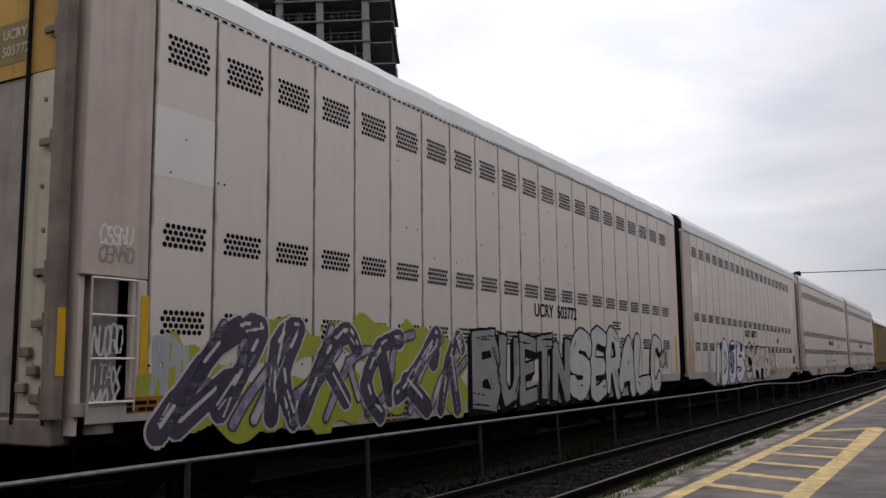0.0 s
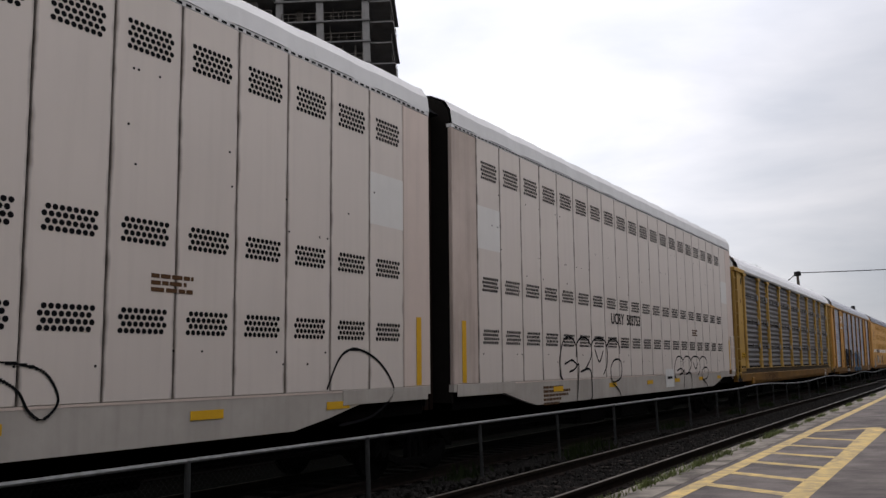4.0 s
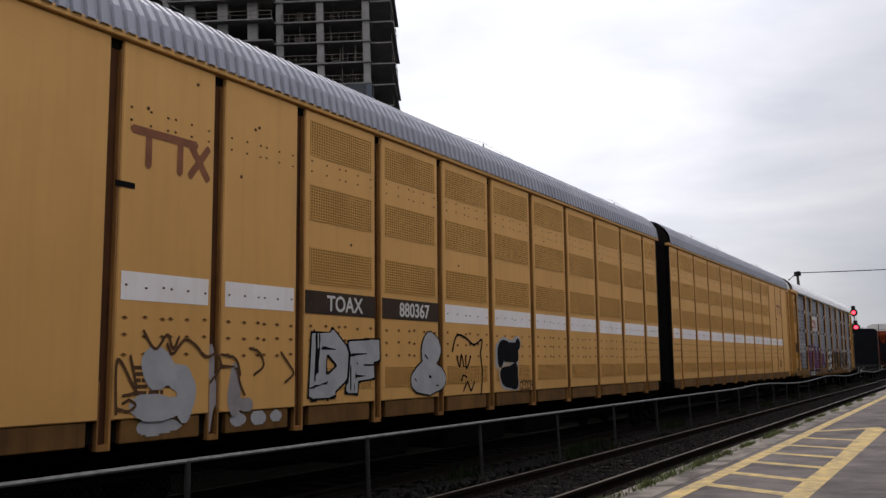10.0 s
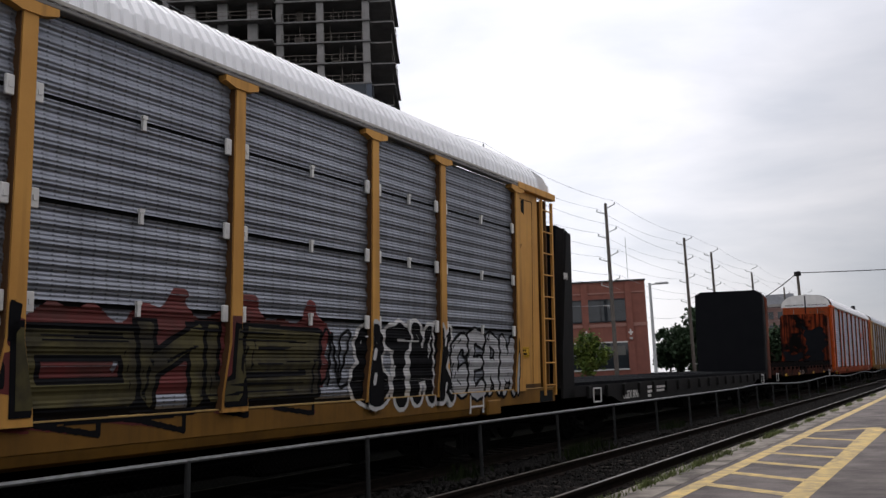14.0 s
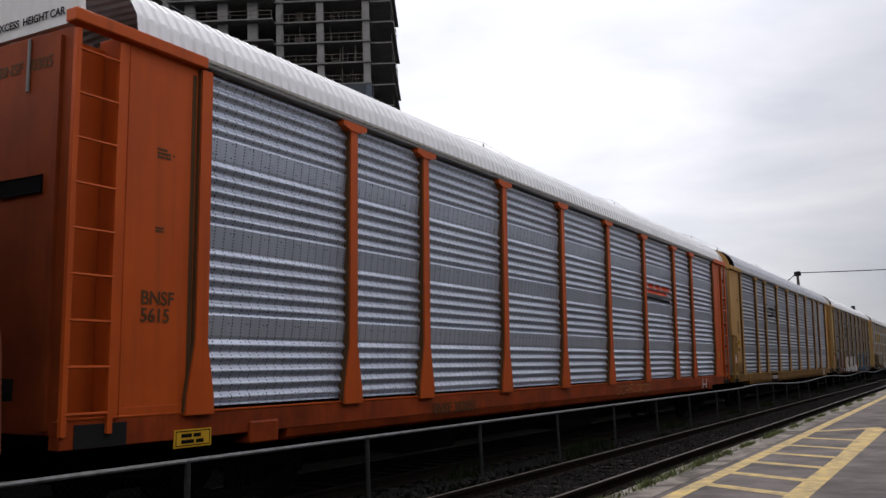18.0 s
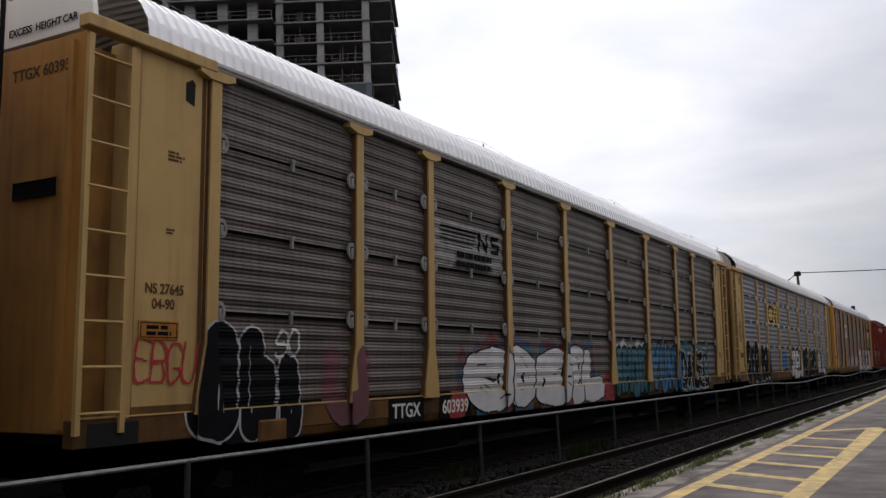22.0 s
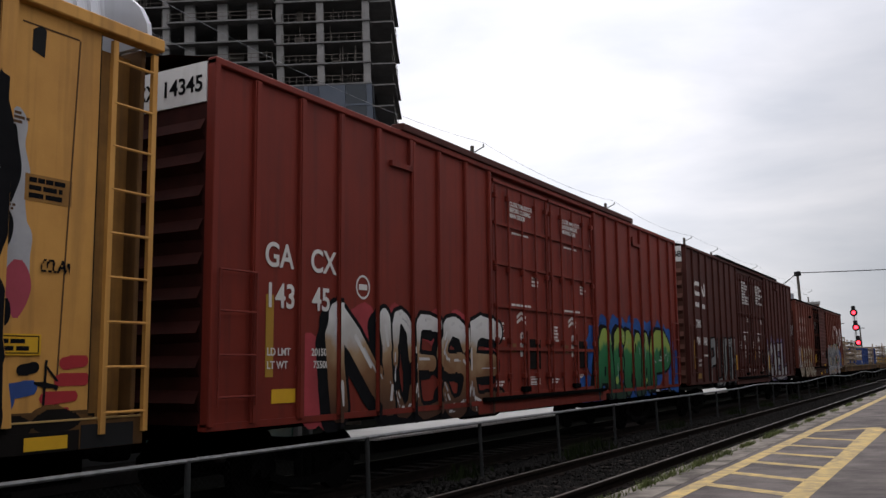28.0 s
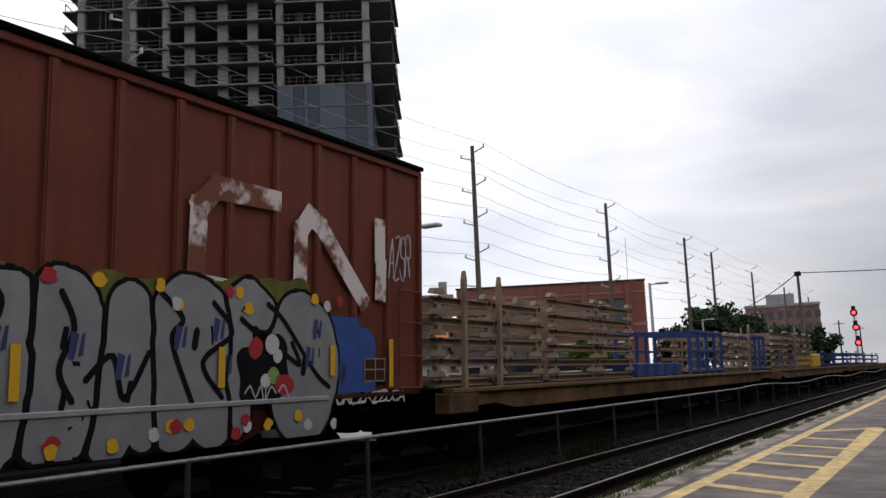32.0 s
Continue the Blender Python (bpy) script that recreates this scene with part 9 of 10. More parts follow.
def plug_doors(car, spans, body, bar_m, low, eave, words=((), ())):
    for k2, (a, b) in enumerate(spans):
        dr = part("door", Shape().box(1.385, 1.43, a + 0.03, b - 0.03, low + 0.02, eave - 0.12, 0.01), body, car)
        h = eave - low
        for z in (0.02, 0.22, 0.41, 0.6, 0.78, 0.97):
            part("door_rail", Shape().box(1.431, 1.47, a + 0.03, b - 0.03, low + h * z - 0.03, low + h * z + 0.03), body, dr)
        for f2 in (0.03, 0.25, 0.5, 0.75, 0.97):
            u = a + (b - a) * f2
            part("door_rod", Shape().rod((1.475, u, low + 0.03), (1.475, u, eave - 0.2), 0.022, 6), bar_m, dr)
        um = a + (b - a) * 0.49
        part("lock_label", Shape().box(1.4315, 1.436, um - 0.07, um + 0.1, 1.98, 2.12).box(1.4315, 1.436, um - 0.07, um + 0.02, 1.86, 1.975), CHALK, dr)
        part("lock_disc", Shape().rod((1.4315, um + 0.02, 2.24), (1.437, um + 0.02, 2.24), 0.085, 18), CHALK, dr, "round white door-lock label")
        part("disc_figure", Shape().box(1.4375, 1.439, um + 0.005, um + 0.035, 2.2, 2.28), INK, dr)
        for k, z in enumerate((2.47, 2.57)):
            part("chevron", Shape().plate([(um - 0.2, z), (um, z + 0.09), (um + 0.2, z), (um + 0.2, z + 0.06), (um, z + 0.15), (um - 0.2, z + 0.06)], 1.4315, 1.434), CHALK, dr)
        part("guide_line", bars([0.9], um - 0.5, low + h * 0.41 + 0.06, 0.04, CHALK, 1.4705, mrng), CHALK, dr)
        part("guide_line", bars([0.75], um - 0.35, low + h * 0.78 - 0.09, 0.035, CHALK, 1.4315, mrng), CHALK, dr)
        for j, tx in enumerate(words[k2]):
            part("door_text", lettering(tx, 0.118, CHALK), None, dr, at=(1.499, a + (b - a) * 0.26, eave - 0.52 - 0.112 * j))
        part("small_print", bars([0.32, 0.3, 0.34, 0.3, 0.36], a + 0.12, 2.48, 0.042, CHALK, 1.4315, mrng), CHALK, dr)
        part("small_print", bars([0.36, 0.3], a + 0.08, 1.42, 0.035, CHALK, 1.4315, mrng), CHALK, dr)
        part("small_print", bars([0.28, 0.34, 0.3], a + (b - a) * 0.7, 3.42, 0.045, CHALK, 1.4315, mrng), CHALK, dr)
        part("data_frame", Shape().box(1.4315, 1.434, um + 0.32, um + 0.82, 1.32, 1.335).box(1.4315, 1.434, um + 0.32, um + 0.82, 1.46, 1.475).box(1.4315, 1.434, um + 0.32, um + 0.335, 1.3355, 1.4595).box(1.4315, 1.434, um + 0.805, um + 0.82, 1.3355, 1.4595), CHALK, dr)
        part("small_print", bars([0.4, 0.3], um + 0.37, 1.44, 0.035, CHALK, 1.4345, mrng), CHALK, dr)
        part("lever_plate", Shape().box(1.4312, 1.452, um + 0.28, um + 0.85, 1.62, 2.2, 0.01), SEAM, dr)
        part("lever", Shape().box(1.453, 1.49, um + 0.16, um + 0.24, 1.3, 2.35, 0.008), bar_m, dr)
        part("patch_plate", Shape().box(1.4312, 1.436, um - 0.42, um - 0.25, 1.94, 2.1), RUST_PATCH, dr)
        for q in (0.03, 0.25, 0.5, 0.75, 0.97):
            u = a + (b - a) * q
            for z in (low + 0.35, 2.1, 3.4, eave - 0.45):
                part("rod_guide", Shape().box(1.432, 1.51, u - 0.045, u + 0.045, z, z + 0.1, 0.008), bar_m, dr)
        part("door_gear", Shape().box(1.44, 1.53, um - 0.1, um + 0.2, 1.2, 1.3, 0.01), UNDER, dr)
    part("door_track", Shape().box(1.40, 1.535, spans[0][0] - 0.5, spans[-1][1] + 0.5, low - 0.02, low + 0.05, 0.008), UNDER, car, "greasy dark door track")
    # A dark sheet paints the shadow in the gap between the doors.
    part("door_shadow_gap", Shape().box(1.386, 1.39, spans[0][1] - 0.02, spans[-1][0] + 0.02, low, eave - 0.1), SEAM, car)


FADE_BROWN = faded("spray_white_to_brown", ((0.05, (0.06, 0.027, 0.016)), (0.42, (0.17, 0.085, 0.04)), (0.62, (0.30, 0.20, 0.115)), (0.74, (0.40, 0.38, 0.36)), (0.95, (0.55, 0.54, 0.53))), 1.0, 2.5)
FADE_GREEN = faded("spray_yellow_to_green", ((0.05, (0.012, 0.035, 0.022)), (0.35, (0.008, 0.10, 0.035)), (0.74, (0.02, 0.14, 0.05)), (0.84, (0.22, 0.30, 0.06))), 1.0, 2.4)
mp = [0.75, 1.62, 2.46, 3.39, 4.35, 5.15, 6.07, 6.95, 12.28, 13.07, 13.93, 14.86, 15.7, 16.54, 17.44, 18.36]
# The end maroon is a darker copy; shade between cars is put into it.
X1 = box_car(403.7, 19.04, "maroon high-cube box car with brown and silver graffiti", MAROON, 5.27, mp, (7.05, 12.2), end_m=mat("shaded_maroon_end", (0.05, 0.014, 0.011), (0.022, 0.008, 0.007), 0.8, scale=2, bump=0.15, spec=0.05), top_end=WHITE, end_text="GACX 14345")
plug_doors(X1, ((7.1, 9.55), (9.65, 12.15)), MAROON, MAROON, 1.1, 5.2, (("CLOSE THIS DOOR", "BEFORE CLOSING", "MAIN DOOR"), ("CLOSE AND LOCK", "DOORS BEFORE", "MOVING CAR")))
part("roof_hood", Shape().box(1.30, 1.53, 3.97, 15.03, 5.292, 5.41, 0.012), BROWN, X1, "dark raised edge rail over the doors")
part("top_hatch_arm", Shape().box(1.44, 1.5, 3.71, 4.3, 4.7, 4.78).box(1.44, 1.5, 4.22, 4.3, 4.72, 5.2).box(1.44, 1.5, 15.05, 15.7, 4.72, 4.8).box(1.44, 1.5, 15.05, 15.12, 4.72, 4.95), MAROON, X1)
for t, u, z in (("GA", 0.94, 2.95), ("CX", 1.83, 2.95), ("143", 0.95, 2.45), ("45", 1.87, 2.45)):
    mark(X1, t, 0.42, u, z, 1.446, CHALK, 0.92)
for t, u, z in (("LD LMT", 1.0, 1.86), ("LT WT", 1.0, 1.7), ("201500", 1.86, 1.86), ("75500", 1.9, 1.7)):
    mark(X1, t, 0.13, u, z, 1.446, CHALK)
part("round_emblem", Shape().add([(1.446, 3.02 + r2 * math.cos(k * math.pi / 12), 2.82 + r2 * math.sin(k * math.pi / 12)) for r2 in (0.17, 0.14) for k in range(24)], [(k, (k + 1) % 24, 24 + (k + 1) % 24, 24 + k) for k in range(24)]).box(1.445, 1.448, 2.92, 3.12, 2.78, 2.86), CHALK, X1)
part("caution_plate", Shape().box(1.442, 1.447, 1.1, 1.55, 1.28, 1.45), SIGN_YELLOW, X1)
part("reflector_strip", Shape().box(1.442, 1.446, 0.98, 1.12, 1.6, 2.6), mat("faded_reflector", (0.35, 0.2, 0.03), bump=0), X1)
bf = flat(1.4425)
X1_HALO = mat("spray_faded_pink", (0.40, 0.055, 0.07), (0.17, 0.028, 0.028), 0.7, scale=1.2, bump=0)
blotch(X1, bf, ((1.95, 1.5, 0.42, 0.55), (2.9, 2.35, 0.4, 0.22), (3.9, 2.3, 0.4, 0.3), (4.9, 2.3, 0.45, 0.3), (5.9, 2.35, 0.5, 0.25), (7.0, 2.2, 0.4, 0.3), (2.3, 1.1, 0.3, 0.2)), X1_HALO, 0.003, "faded pink spray cloud")
graffiti(X1, bf, 2.2, 8.0, 0.95, 2.5, 5, FADE_BROWN, G["black"], 111, 0.62, shine=G["white"], inner=G["dimwhite"], lines=1.6, word="NOESE", edges=[2.3, 3.75, 4.4, 5.15, 6.2, 7.4], lean=-0.08, outline=0.065, drop=(-0.16, -0.1), label="brown and silver graffiti with black outlines")
ROYAL = mat("spray_royal_blue", (0.014, 0.085, 0.31), (0.007, 0.032, 0.14), 0.65, scale=1.6, bump=0, spread=0.3)
blotch(X1, bf, ((11.8, 1.15, 0.85, 0.35), (12.3, 2.0, 0.75, 0.5), (13.0, 2.4, 0.8, 0.42), (13.9, 2.4, 0.8, 0.42), (15.0, 2.6, 0.6, 0.26), (16.2, 2.4, 0.65, 0.4), (17.6, 2.25, 0.9, 0.45), (18.6, 1.5, 0.65, 0.6)), ROYAL, 0.003, "royal blue spray cloud")
graffiti(X1, bf, 12.1, 18.2, 0.9, 2.5, 5, FADE_GREEN, G["black"], 112, 0.9, word="AENAP", edges=[12.1, 13.5, 14.3, 15.5, 16.4, 18.1], outline=0.07, drop=(-0.16, 0.04), joint=0.07, inner=G["dimwhite"], lines=1.2, halo=ROYAL, spread=0.16, label="green and yellow block graffiti on blue")
for u, z, w in ((13.2, 2.2, 0.09), (14.6, 2.25, 0.11), (15.0, 2.05, 0.08), (16.1, 2.2, 0.1), (16.5, 1.95, 0.07), (17.1, 2.1, 0.09), (13.6, 1.3, 0.1), (15.9, 1.25, 0.09)):
    blotch(X1, bf, ((u, z, w, w * 0.85),), G["yellowgreen"], 0.0142)
X2 = box_car(423.9, 19.3, "dark brown box car with grey graffiti and white lettering", BROWN, 5.3, [0.85, 1.72, 2.6, 3.5, 4.37, 5.23, 6.08, 7.06, 12.45, 13.1, 13.92, 14.75, 15.61, 16.47, 17.31, 18.09], (7.2, 12.4), end_m=mat("brown_end", (0.13, 0.055, 0.038), (0.08, 0.035, 0.027), 0.7, bump=0.1), top_end=WHITE, end_text="DWC 794948")
plug_doors(X2, ((7.25, 9.56), (9.76, 12.36)), BROWN, BROWN, 1.1, 5.2, (("IMPORTANT:", "CLOSE THIS DOOR", "BEFORE CLOSING", "MAIN DOOR", "IMPORTANT:", "FERMER CETTE PORTE", "AVANT DE FERMER", "LA PORTE PRINCIPALE"), ("CLOSE AND LOCK", "BOTH DOORS BEFORE", "MOVING CAR", "FERMER ET VERROUILLER", "LES DEUX PORTES", "AVANT DE", "DEPLACER LE WAGON")))
emblem(X2, flat(1.445), loop_band(1.02, 2.28, 3.88, 4.2), 0.12, CHALK, 0.004)
part("roof_hood", Shape().box(1.30, 1.53, 4.1, 15.4, 5.322, 5.40, 0.012), SEAM, X2, "dark raised edge rail over the doors")
part("top_hatch_arm", Shape().box(1.44, 1.53, 15.05, 15.7, 4.86, 4.95, 0.01).box(1.44, 1.5, 15.3, 15.38, 4.96, 5.22), BROWN, X2)
part("web_line", bars([0.55], 1.0, 3.6, 0.14, CHALK, 1.446, mrng), CHALK, X2)
part("web_line", bars([0.5], 1.8, 3.57, 0.14, CHALK, 1.446, mrng), CHALK, X2)
for t, u, z in (("DWC", 1.0, 2.8), ("794", 1.02, 2.25), ("948", 1.9, 2.25)):
    mark(X2, t, 0.36, u, z, 1.446, CHALK, 0.85)
for t, u, z in (("LD LMT", 1.2, 1.72), ("LT WT", 1.2, 1.58)):
    mark(X2, t, 0.11, u, z, 1.446, CHALK)
part("caution_plate", Shape().box(1.442, 1.447, 1.05, 1.5, 1.2, 1.36), mat("faded_caution", (0.25, 0.15, 0.03), bump=0), X2)
part("reflector_strip", Shape().box(1.442, 1.446, 0.72, 0.8, 1.5, 2.4), MATS["faded_reflector"], X2)
graffiti(X2, bf, 2.65, 6.4, 0.95, 2.5, 5, mat("spray_dull_grey", (0.22, 0.225, 0.225), (0.12, 0.125, 0.125), 0.55, scale=1.0, bump=0), G["black"], 121, 0.6, word="PLUTH", edges=[2.65, 3.55, 4.3, 5.0, 5.8, 6.4], square=True, lean=0.1, outline=0.06, drop=(-0.14, -0.05), label="grey block graffiti with black outlines")
graffiti(X2, bf, 12.6, 17.3, 0.95, 2.45, 4, G["silver"], G["black"], 122, 0.72, outline=0.055, word="KAEL", edges=[12.4, 13.75, 14.85, 15.85, 17.2], square=True, drop=(-0.12, -0.02), joint=0.06, inner=G["dimwhite"], lines=0.6, halo=mat("spray_dull_violet", (0.115, 0.085, 0.17), (0.08, 0.055, 0.12), 0.7, bump=0), spread=0.16, label="silver block graffiti with violet edges")
part("reflector_strip", Shape().box(1.49, 1.495, 12.7, 12.82, 1.35, 1.95), SIGN_YELLOW, X2)
part("reflector_strip", Shape().box(1.47, 1.475, 6.5, 6.62, 1.42, 1.95), SIGN_YELLOW, X2)
part("reflector_strip", Shape().box(1.476, 1.48, 9.84, 9.96, 1.75, 2.26), SIGN_YELLOW, X2)
# End walls use a darkened rust for their shade; the top band stays lit.
X3 = box_car(444.36, 19.1, "rust-red box car with tan graffiti and a ribbed sliding door", RUSTY, 4.72, [0.98, 1.78, 2.6, 3.45, 4.26, 5.1, 5.9, 11.6, 12.45, 13.24, 14.05, 14.85, 15.66, 16.49, 17.31, 18.16], (6.15, 11.25), end_m=mat("shaded_rust_end", (0.055, 0.016, 0.010), (0.022, 0.009, 0.006), 0.85, scale=2, bump=0.15, spec=0.05), top_end=RUSTY, end_text="CN 598137", low=1.38, roof_lift=0.12, belly=mat("grimy_rust_sill", (0.075, 0.022, 0.014), (0.022, 0.009, 0.007), 0.8, scale=1.3, streak=0.4, grime=(0.012, 0.008, 0.007), bump=0.2, spec=0.05))
# Eave strip coloured near-black as the shadow of the roof overhang.
part("roof_edge", Shape().box(1.30, 1.54, 0.0, 19.1, 4.745, 4.81, 0.01), UNDER, X3, "near-black eave strip painting the roof overhang's shadow")
GRIMY_DOOR = mat("grimy_rust_door", (0.085, 0.024, 0.015), (0.028, 0.011, 0.008), 0.75, scale=1.1, streak=0.6, grime=(0.014, 0.008, 0.007), bump=0.15, spec=0.06)
RIB_DOOR = mat("scuffed_rust_door", (0.15, 0.045, 0.034), (0.045, 0.016, 0.013), 0.7, scale=1.3, streak=0.5, grime=(0.02, 0.010, 0.009), bump=0.12, spread=0.4)
dr = part("door", Shape().box(1.40, 1.43, 6.2, 7.92, 1.4, 4.62, 0.01), GRIMY_DOOR, X3, "grimy plug door with lock bars")
for f2 in (6.24, 6.74, 7.26, 7.84):
    part("door_rod", Shape().rod((1.49, f2, 1.42), (1.49, f2, 4.62), 0.024, 6), UNDER, dr)
    for z in (1.6, 2.25, 3.1, 3.9, 4.4):
        part("rod_guide", Shape().box(1.431, 1.525, f2 - 0.05, f2 + 0.05, z, z + 0.11, 0.008), GRIMY_DOOR, dr)
for z in (1.46, 1.74, 2.62, 3.3, 4.0, 4.56):
    part("door_rail", Shape().box(1.431, 1.472, 6.22, 7.9, z - 0.035, z + 0.035, 0.006), GRIMY_DOOR, dr)
for u, z, w, h in ((6.36, 1.85, 0.3, 0.7), (6.84, 1.85, 0.34, 0.7), (7.36, 2.0, 0.36, 0.5), (6.84, 2.72, 0.36, 0.5)):
    part("pressed_panel", Shape().box(1.4305, 1.446, u, u + w, z, z + h, 0.012), GRIMY_DOOR, dr)
part("small_print", bars([0.5, 0.55, 0.42, 0.5, 0.4], 6.85, 3.86, 0.05, CLIP_GREY, 1.4315, mrng), CLIP_GREY, dr)
part("small_print", bars([0.3, 0.34, 0.3], 6.9, 2.58, 0.05, CLIP_GREY, 1.4465, mrng), CLIP_GREY, dr)
part("placard", Shape().box(1.4315, 1.437, 6.6, 6.7, 2.0, 2.2), CHALK, dr)
part("placard", Shape().box(1.4465, 1.451, 7.42, 7.46, 1.9, 2.1), CHALK, dr)
part("door_gap", Shape().box(1.381, 1.39, 7.93, 8.24, 1.4, 4.66), SEAM, X3)
for u in (7.98, 8.16):
    part("lock_bar", Shape().rod((1.47, u, 1.36), (1.47, u, 4.64), 0.026, 7), UNDER, X3)
s = Shape()
zs2 = [1.42 + 0.19 * k + o for k in range(17) for o in (0.0, 0.03, 0.145, 0.165)]
s.sheet(zs2, [8.25, 11.2], lambda z, v: (1.425 + (0.0, 0.0, 0.05, 0.05)[min(range(4), key=lambda q: abs((z - 1.42) % 0.19 - (0.0, 0.03, 0.145, 0.165)[q]))], v, z))
rd = part("ribbed_door", s, RIB_DOOR, X3, "horizontally ribbed sliding door")
for u in (8.27, 11.17):
    part("door_edge", Shape().box(1.42, 1.49, u - 0.03, u + 0.03, 1.4, 4.66, 0.008), GRIMY_DOOR, rd)
part("door_latch", Shape().box(1.476, 1.5, 10.5, 11.1, 1.82, 2.32, 0.02), UNDER, rd, "dark latch box")
part("reflector", Shape().box(1.477, 1.482, 9.65, 10.2, 1.40, 1.49), SIGN_YELLOW, X3)
part("reflector", Shape().box(1.4505, 1.455, 8.2, 8.7, 0.92, 1.03), SIGN_YELLOW, X3)
part("door_track", Shape().box(1.40, 1.53, 5.7, 11.6, 1.30, 1.375, 0.01), UNDER, X3, "greasy dark door track")
part("door_track", Shape().box(1.40, 1.535, 5.9, 11.5, 4.625, 4.70, 0.01), GRIMY_DOOR, X3)
part("track_ledge", Shape().box(1.44, 1.50, 16.72, 19.0, 1.29, 1.345, 0.008), MATS["grimy_rust_sill"], X3)
part("track_ledge", Shape().box(1.44, 1.526, 11.62, 16.7, 1.285, 1.345, 0.008), G["silver"], X3, "ledge sprayed grey")
scrawl(X3, flat(1.477), 8.5, 9.9, 1.95, 2.25, "05 3u 5k 6c 8u|9e cs ce dg|ge ju jc|le ns o5 qr|s8 uu wc zo", G["silver"], 0.008, 0.001, True, "faint chalk scribble")
tag(X3, flat(1.451), 6.3, 9.9, 0.95, 1.14, 16, mat("faint_chalk", (0.10, 0.07, 0.06), (0.05, 0.03, 0.025), bump=0), 151, 0.006, 0.002)
tag(X3, flat(1.451), 10.4, 11.1, 0.98, 1.16, 5, G["sky"], 152, 0.014, 0.002)
blotch(X3, flat(1.451), ((9.95, 1.1, 0.12, 0.16),), SIGN_YELLOW, 0.002)
for i, z in enumerate((3.95, 3.5, 2.95)):
    for k, u in enumerate((1.14, 1.95, 2.8)):
        part("worn_lettering", bars([0.55 if k < 2 else 0.42], u, z, 0.3, mat("worn_white_letters", (0.42, 0.34, 0.31), (0.2, 0.1, 0.08), scale=9, bump=0, spread=0.2), 1.442, mrng), MATS["worn_white_letters"], X3) if i < 2 else mark(X3, ("CN", "598", "137")[k], 0.36, u, z - 0.28, 1.442, MATS["worn_white_letters"], 0.85)
        if i > 0:
            part("letter_line", Shape().box(1.442, 1.446, u, u + 0.55, z + 0.15, z + 0.17), MATS["worn_white_letters"], X3)
graffiti(X3, bf, 0.9, 6.1, 0.9, 2.35, 6, mat("spray_mottled_sand", (0.42, 0.37, 0.28), (0.13, 0.085, 0.045), 0.65, scale=2.6, bump=0, spread=0.3), mat("spray_dark_ochre", (0.16, 0.10, 0.045), (0.06, 0.03, 0.015), 0.7, scale=3, bump=0), 131, 0.8, outline=0.045, word="OPEROL", edges=[0.9, 1.8, 2.65, 3.5, 4.55, 5.3, 6.1], joint=0.06, lines=3.0, shine=G["white"], label="tan and cream bubble graffiti")
scrawl(X3, bf, 0.9, 6.1, 1.3, 2.4, "0p 4z 7l 5c|8z ag cv|em gy jk gc|kz lc oq|pc rz tk vz|wd xx zj", MATS["spray_dark_ochre"], 0.035, 0.0165)
tag(X3, flat(1.502), 0.3, 1.0, 1.4, 2.4, 2, G["dimwhite"], 132, 0.05)
emblem(X3, flat(1.4985), [[(15.62, 3.76), (14.62, 3.76), (14.34, 3.5), (14.30, 2.62), (15.35, 2.55)], [(16.1, 2.6), (16.12, 3.45), (16.3, 3.66), (16.52, 3.56), (17.5, 2.62)], [(17.92, 3.72), (17.92, 3.3)], [(17.95, 3.15), (17.93, 2.75)]], 0.27, mat("peeling_white_emblem", (0.56, 0.50, 0.47), (0.15, 0.055, 0.035), 0.7, scale=1.9, bump=0, spread=0.1), 0.002, "huge peeling white emblem", square=True)
tag(X3, flat(1.4985), 18.15, 18.75, 3.0, 3.6, 4, G["dimwhite"], 139, 0.014, 0.003)
gp = part("grab_panel", Shape().box(1.4985, 1.504, 17.5, 18.06, 1.5, 1.83), GRIMY_DOOR, X3, "small framed data panel")
for u in (17.52, 17.78, 18.02):
    part("panel_frame", Shape().box(1.5042, 1.507, u, u + 0.02, 1.5, 1.83), CLIP_GREY, gp)
for z in (1.5, 1.66, 1.81):
    part("panel_frame", Shape().box(1.5072, 1.509, 17.52, 18.04, z, z + 0.018), CLIP_GREY, gp)
SLATE = mat("spray_slate", (0.05, 0.06, 0.16), (0.03, 0.035, 0.09), 0.6, bump=0)
MOSS = mat("spray_moss", (0.16, 0.14, 0.02), (0.03, 0.05, 0.02), 0.65, scale=3, bump=0)
blotch(X3, flat(1.50), ((12.3, 2.45, 0.9, 0.22), (14.6, 2.55, 0.7, 0.2), (15.8, 2.62, 0.5, 0.2), (13.4, 2.5, 0.6, 0.18)), MOSS, 0.002, "moss and yellow spray edge")
graffiti(X3, flat(1.50), 11.35, 16.75, 0.86, 2.6, 6, mat("spray_pewter", (0.27, 0.27, 0.275), (0.19, 0.19, 0.195), 0.45, 0.2, scale=2.0, bump=0), G["black"], 133, 1.32, word="UBARFO", edges=[11.35, 12.3, 13.05, 13.8, 14.85, 15.6, 16.75], outline=0.05, joint=0.075, inner=G["black"], lines=0.5, label="large grey graffiti with black outlines and coloured dots")
scrawl(X3, flat(1.50), 11.4, 16.7, 1.36, 2.5, "3z 4t 3f 44|8x 9n 8b 92|a8 cf d2 fg|gz ir hk j0|lx nn kd m1|os ql pc|ry ts x9 z3|uk vc tg", G["black"], 0.034, 0.0155)
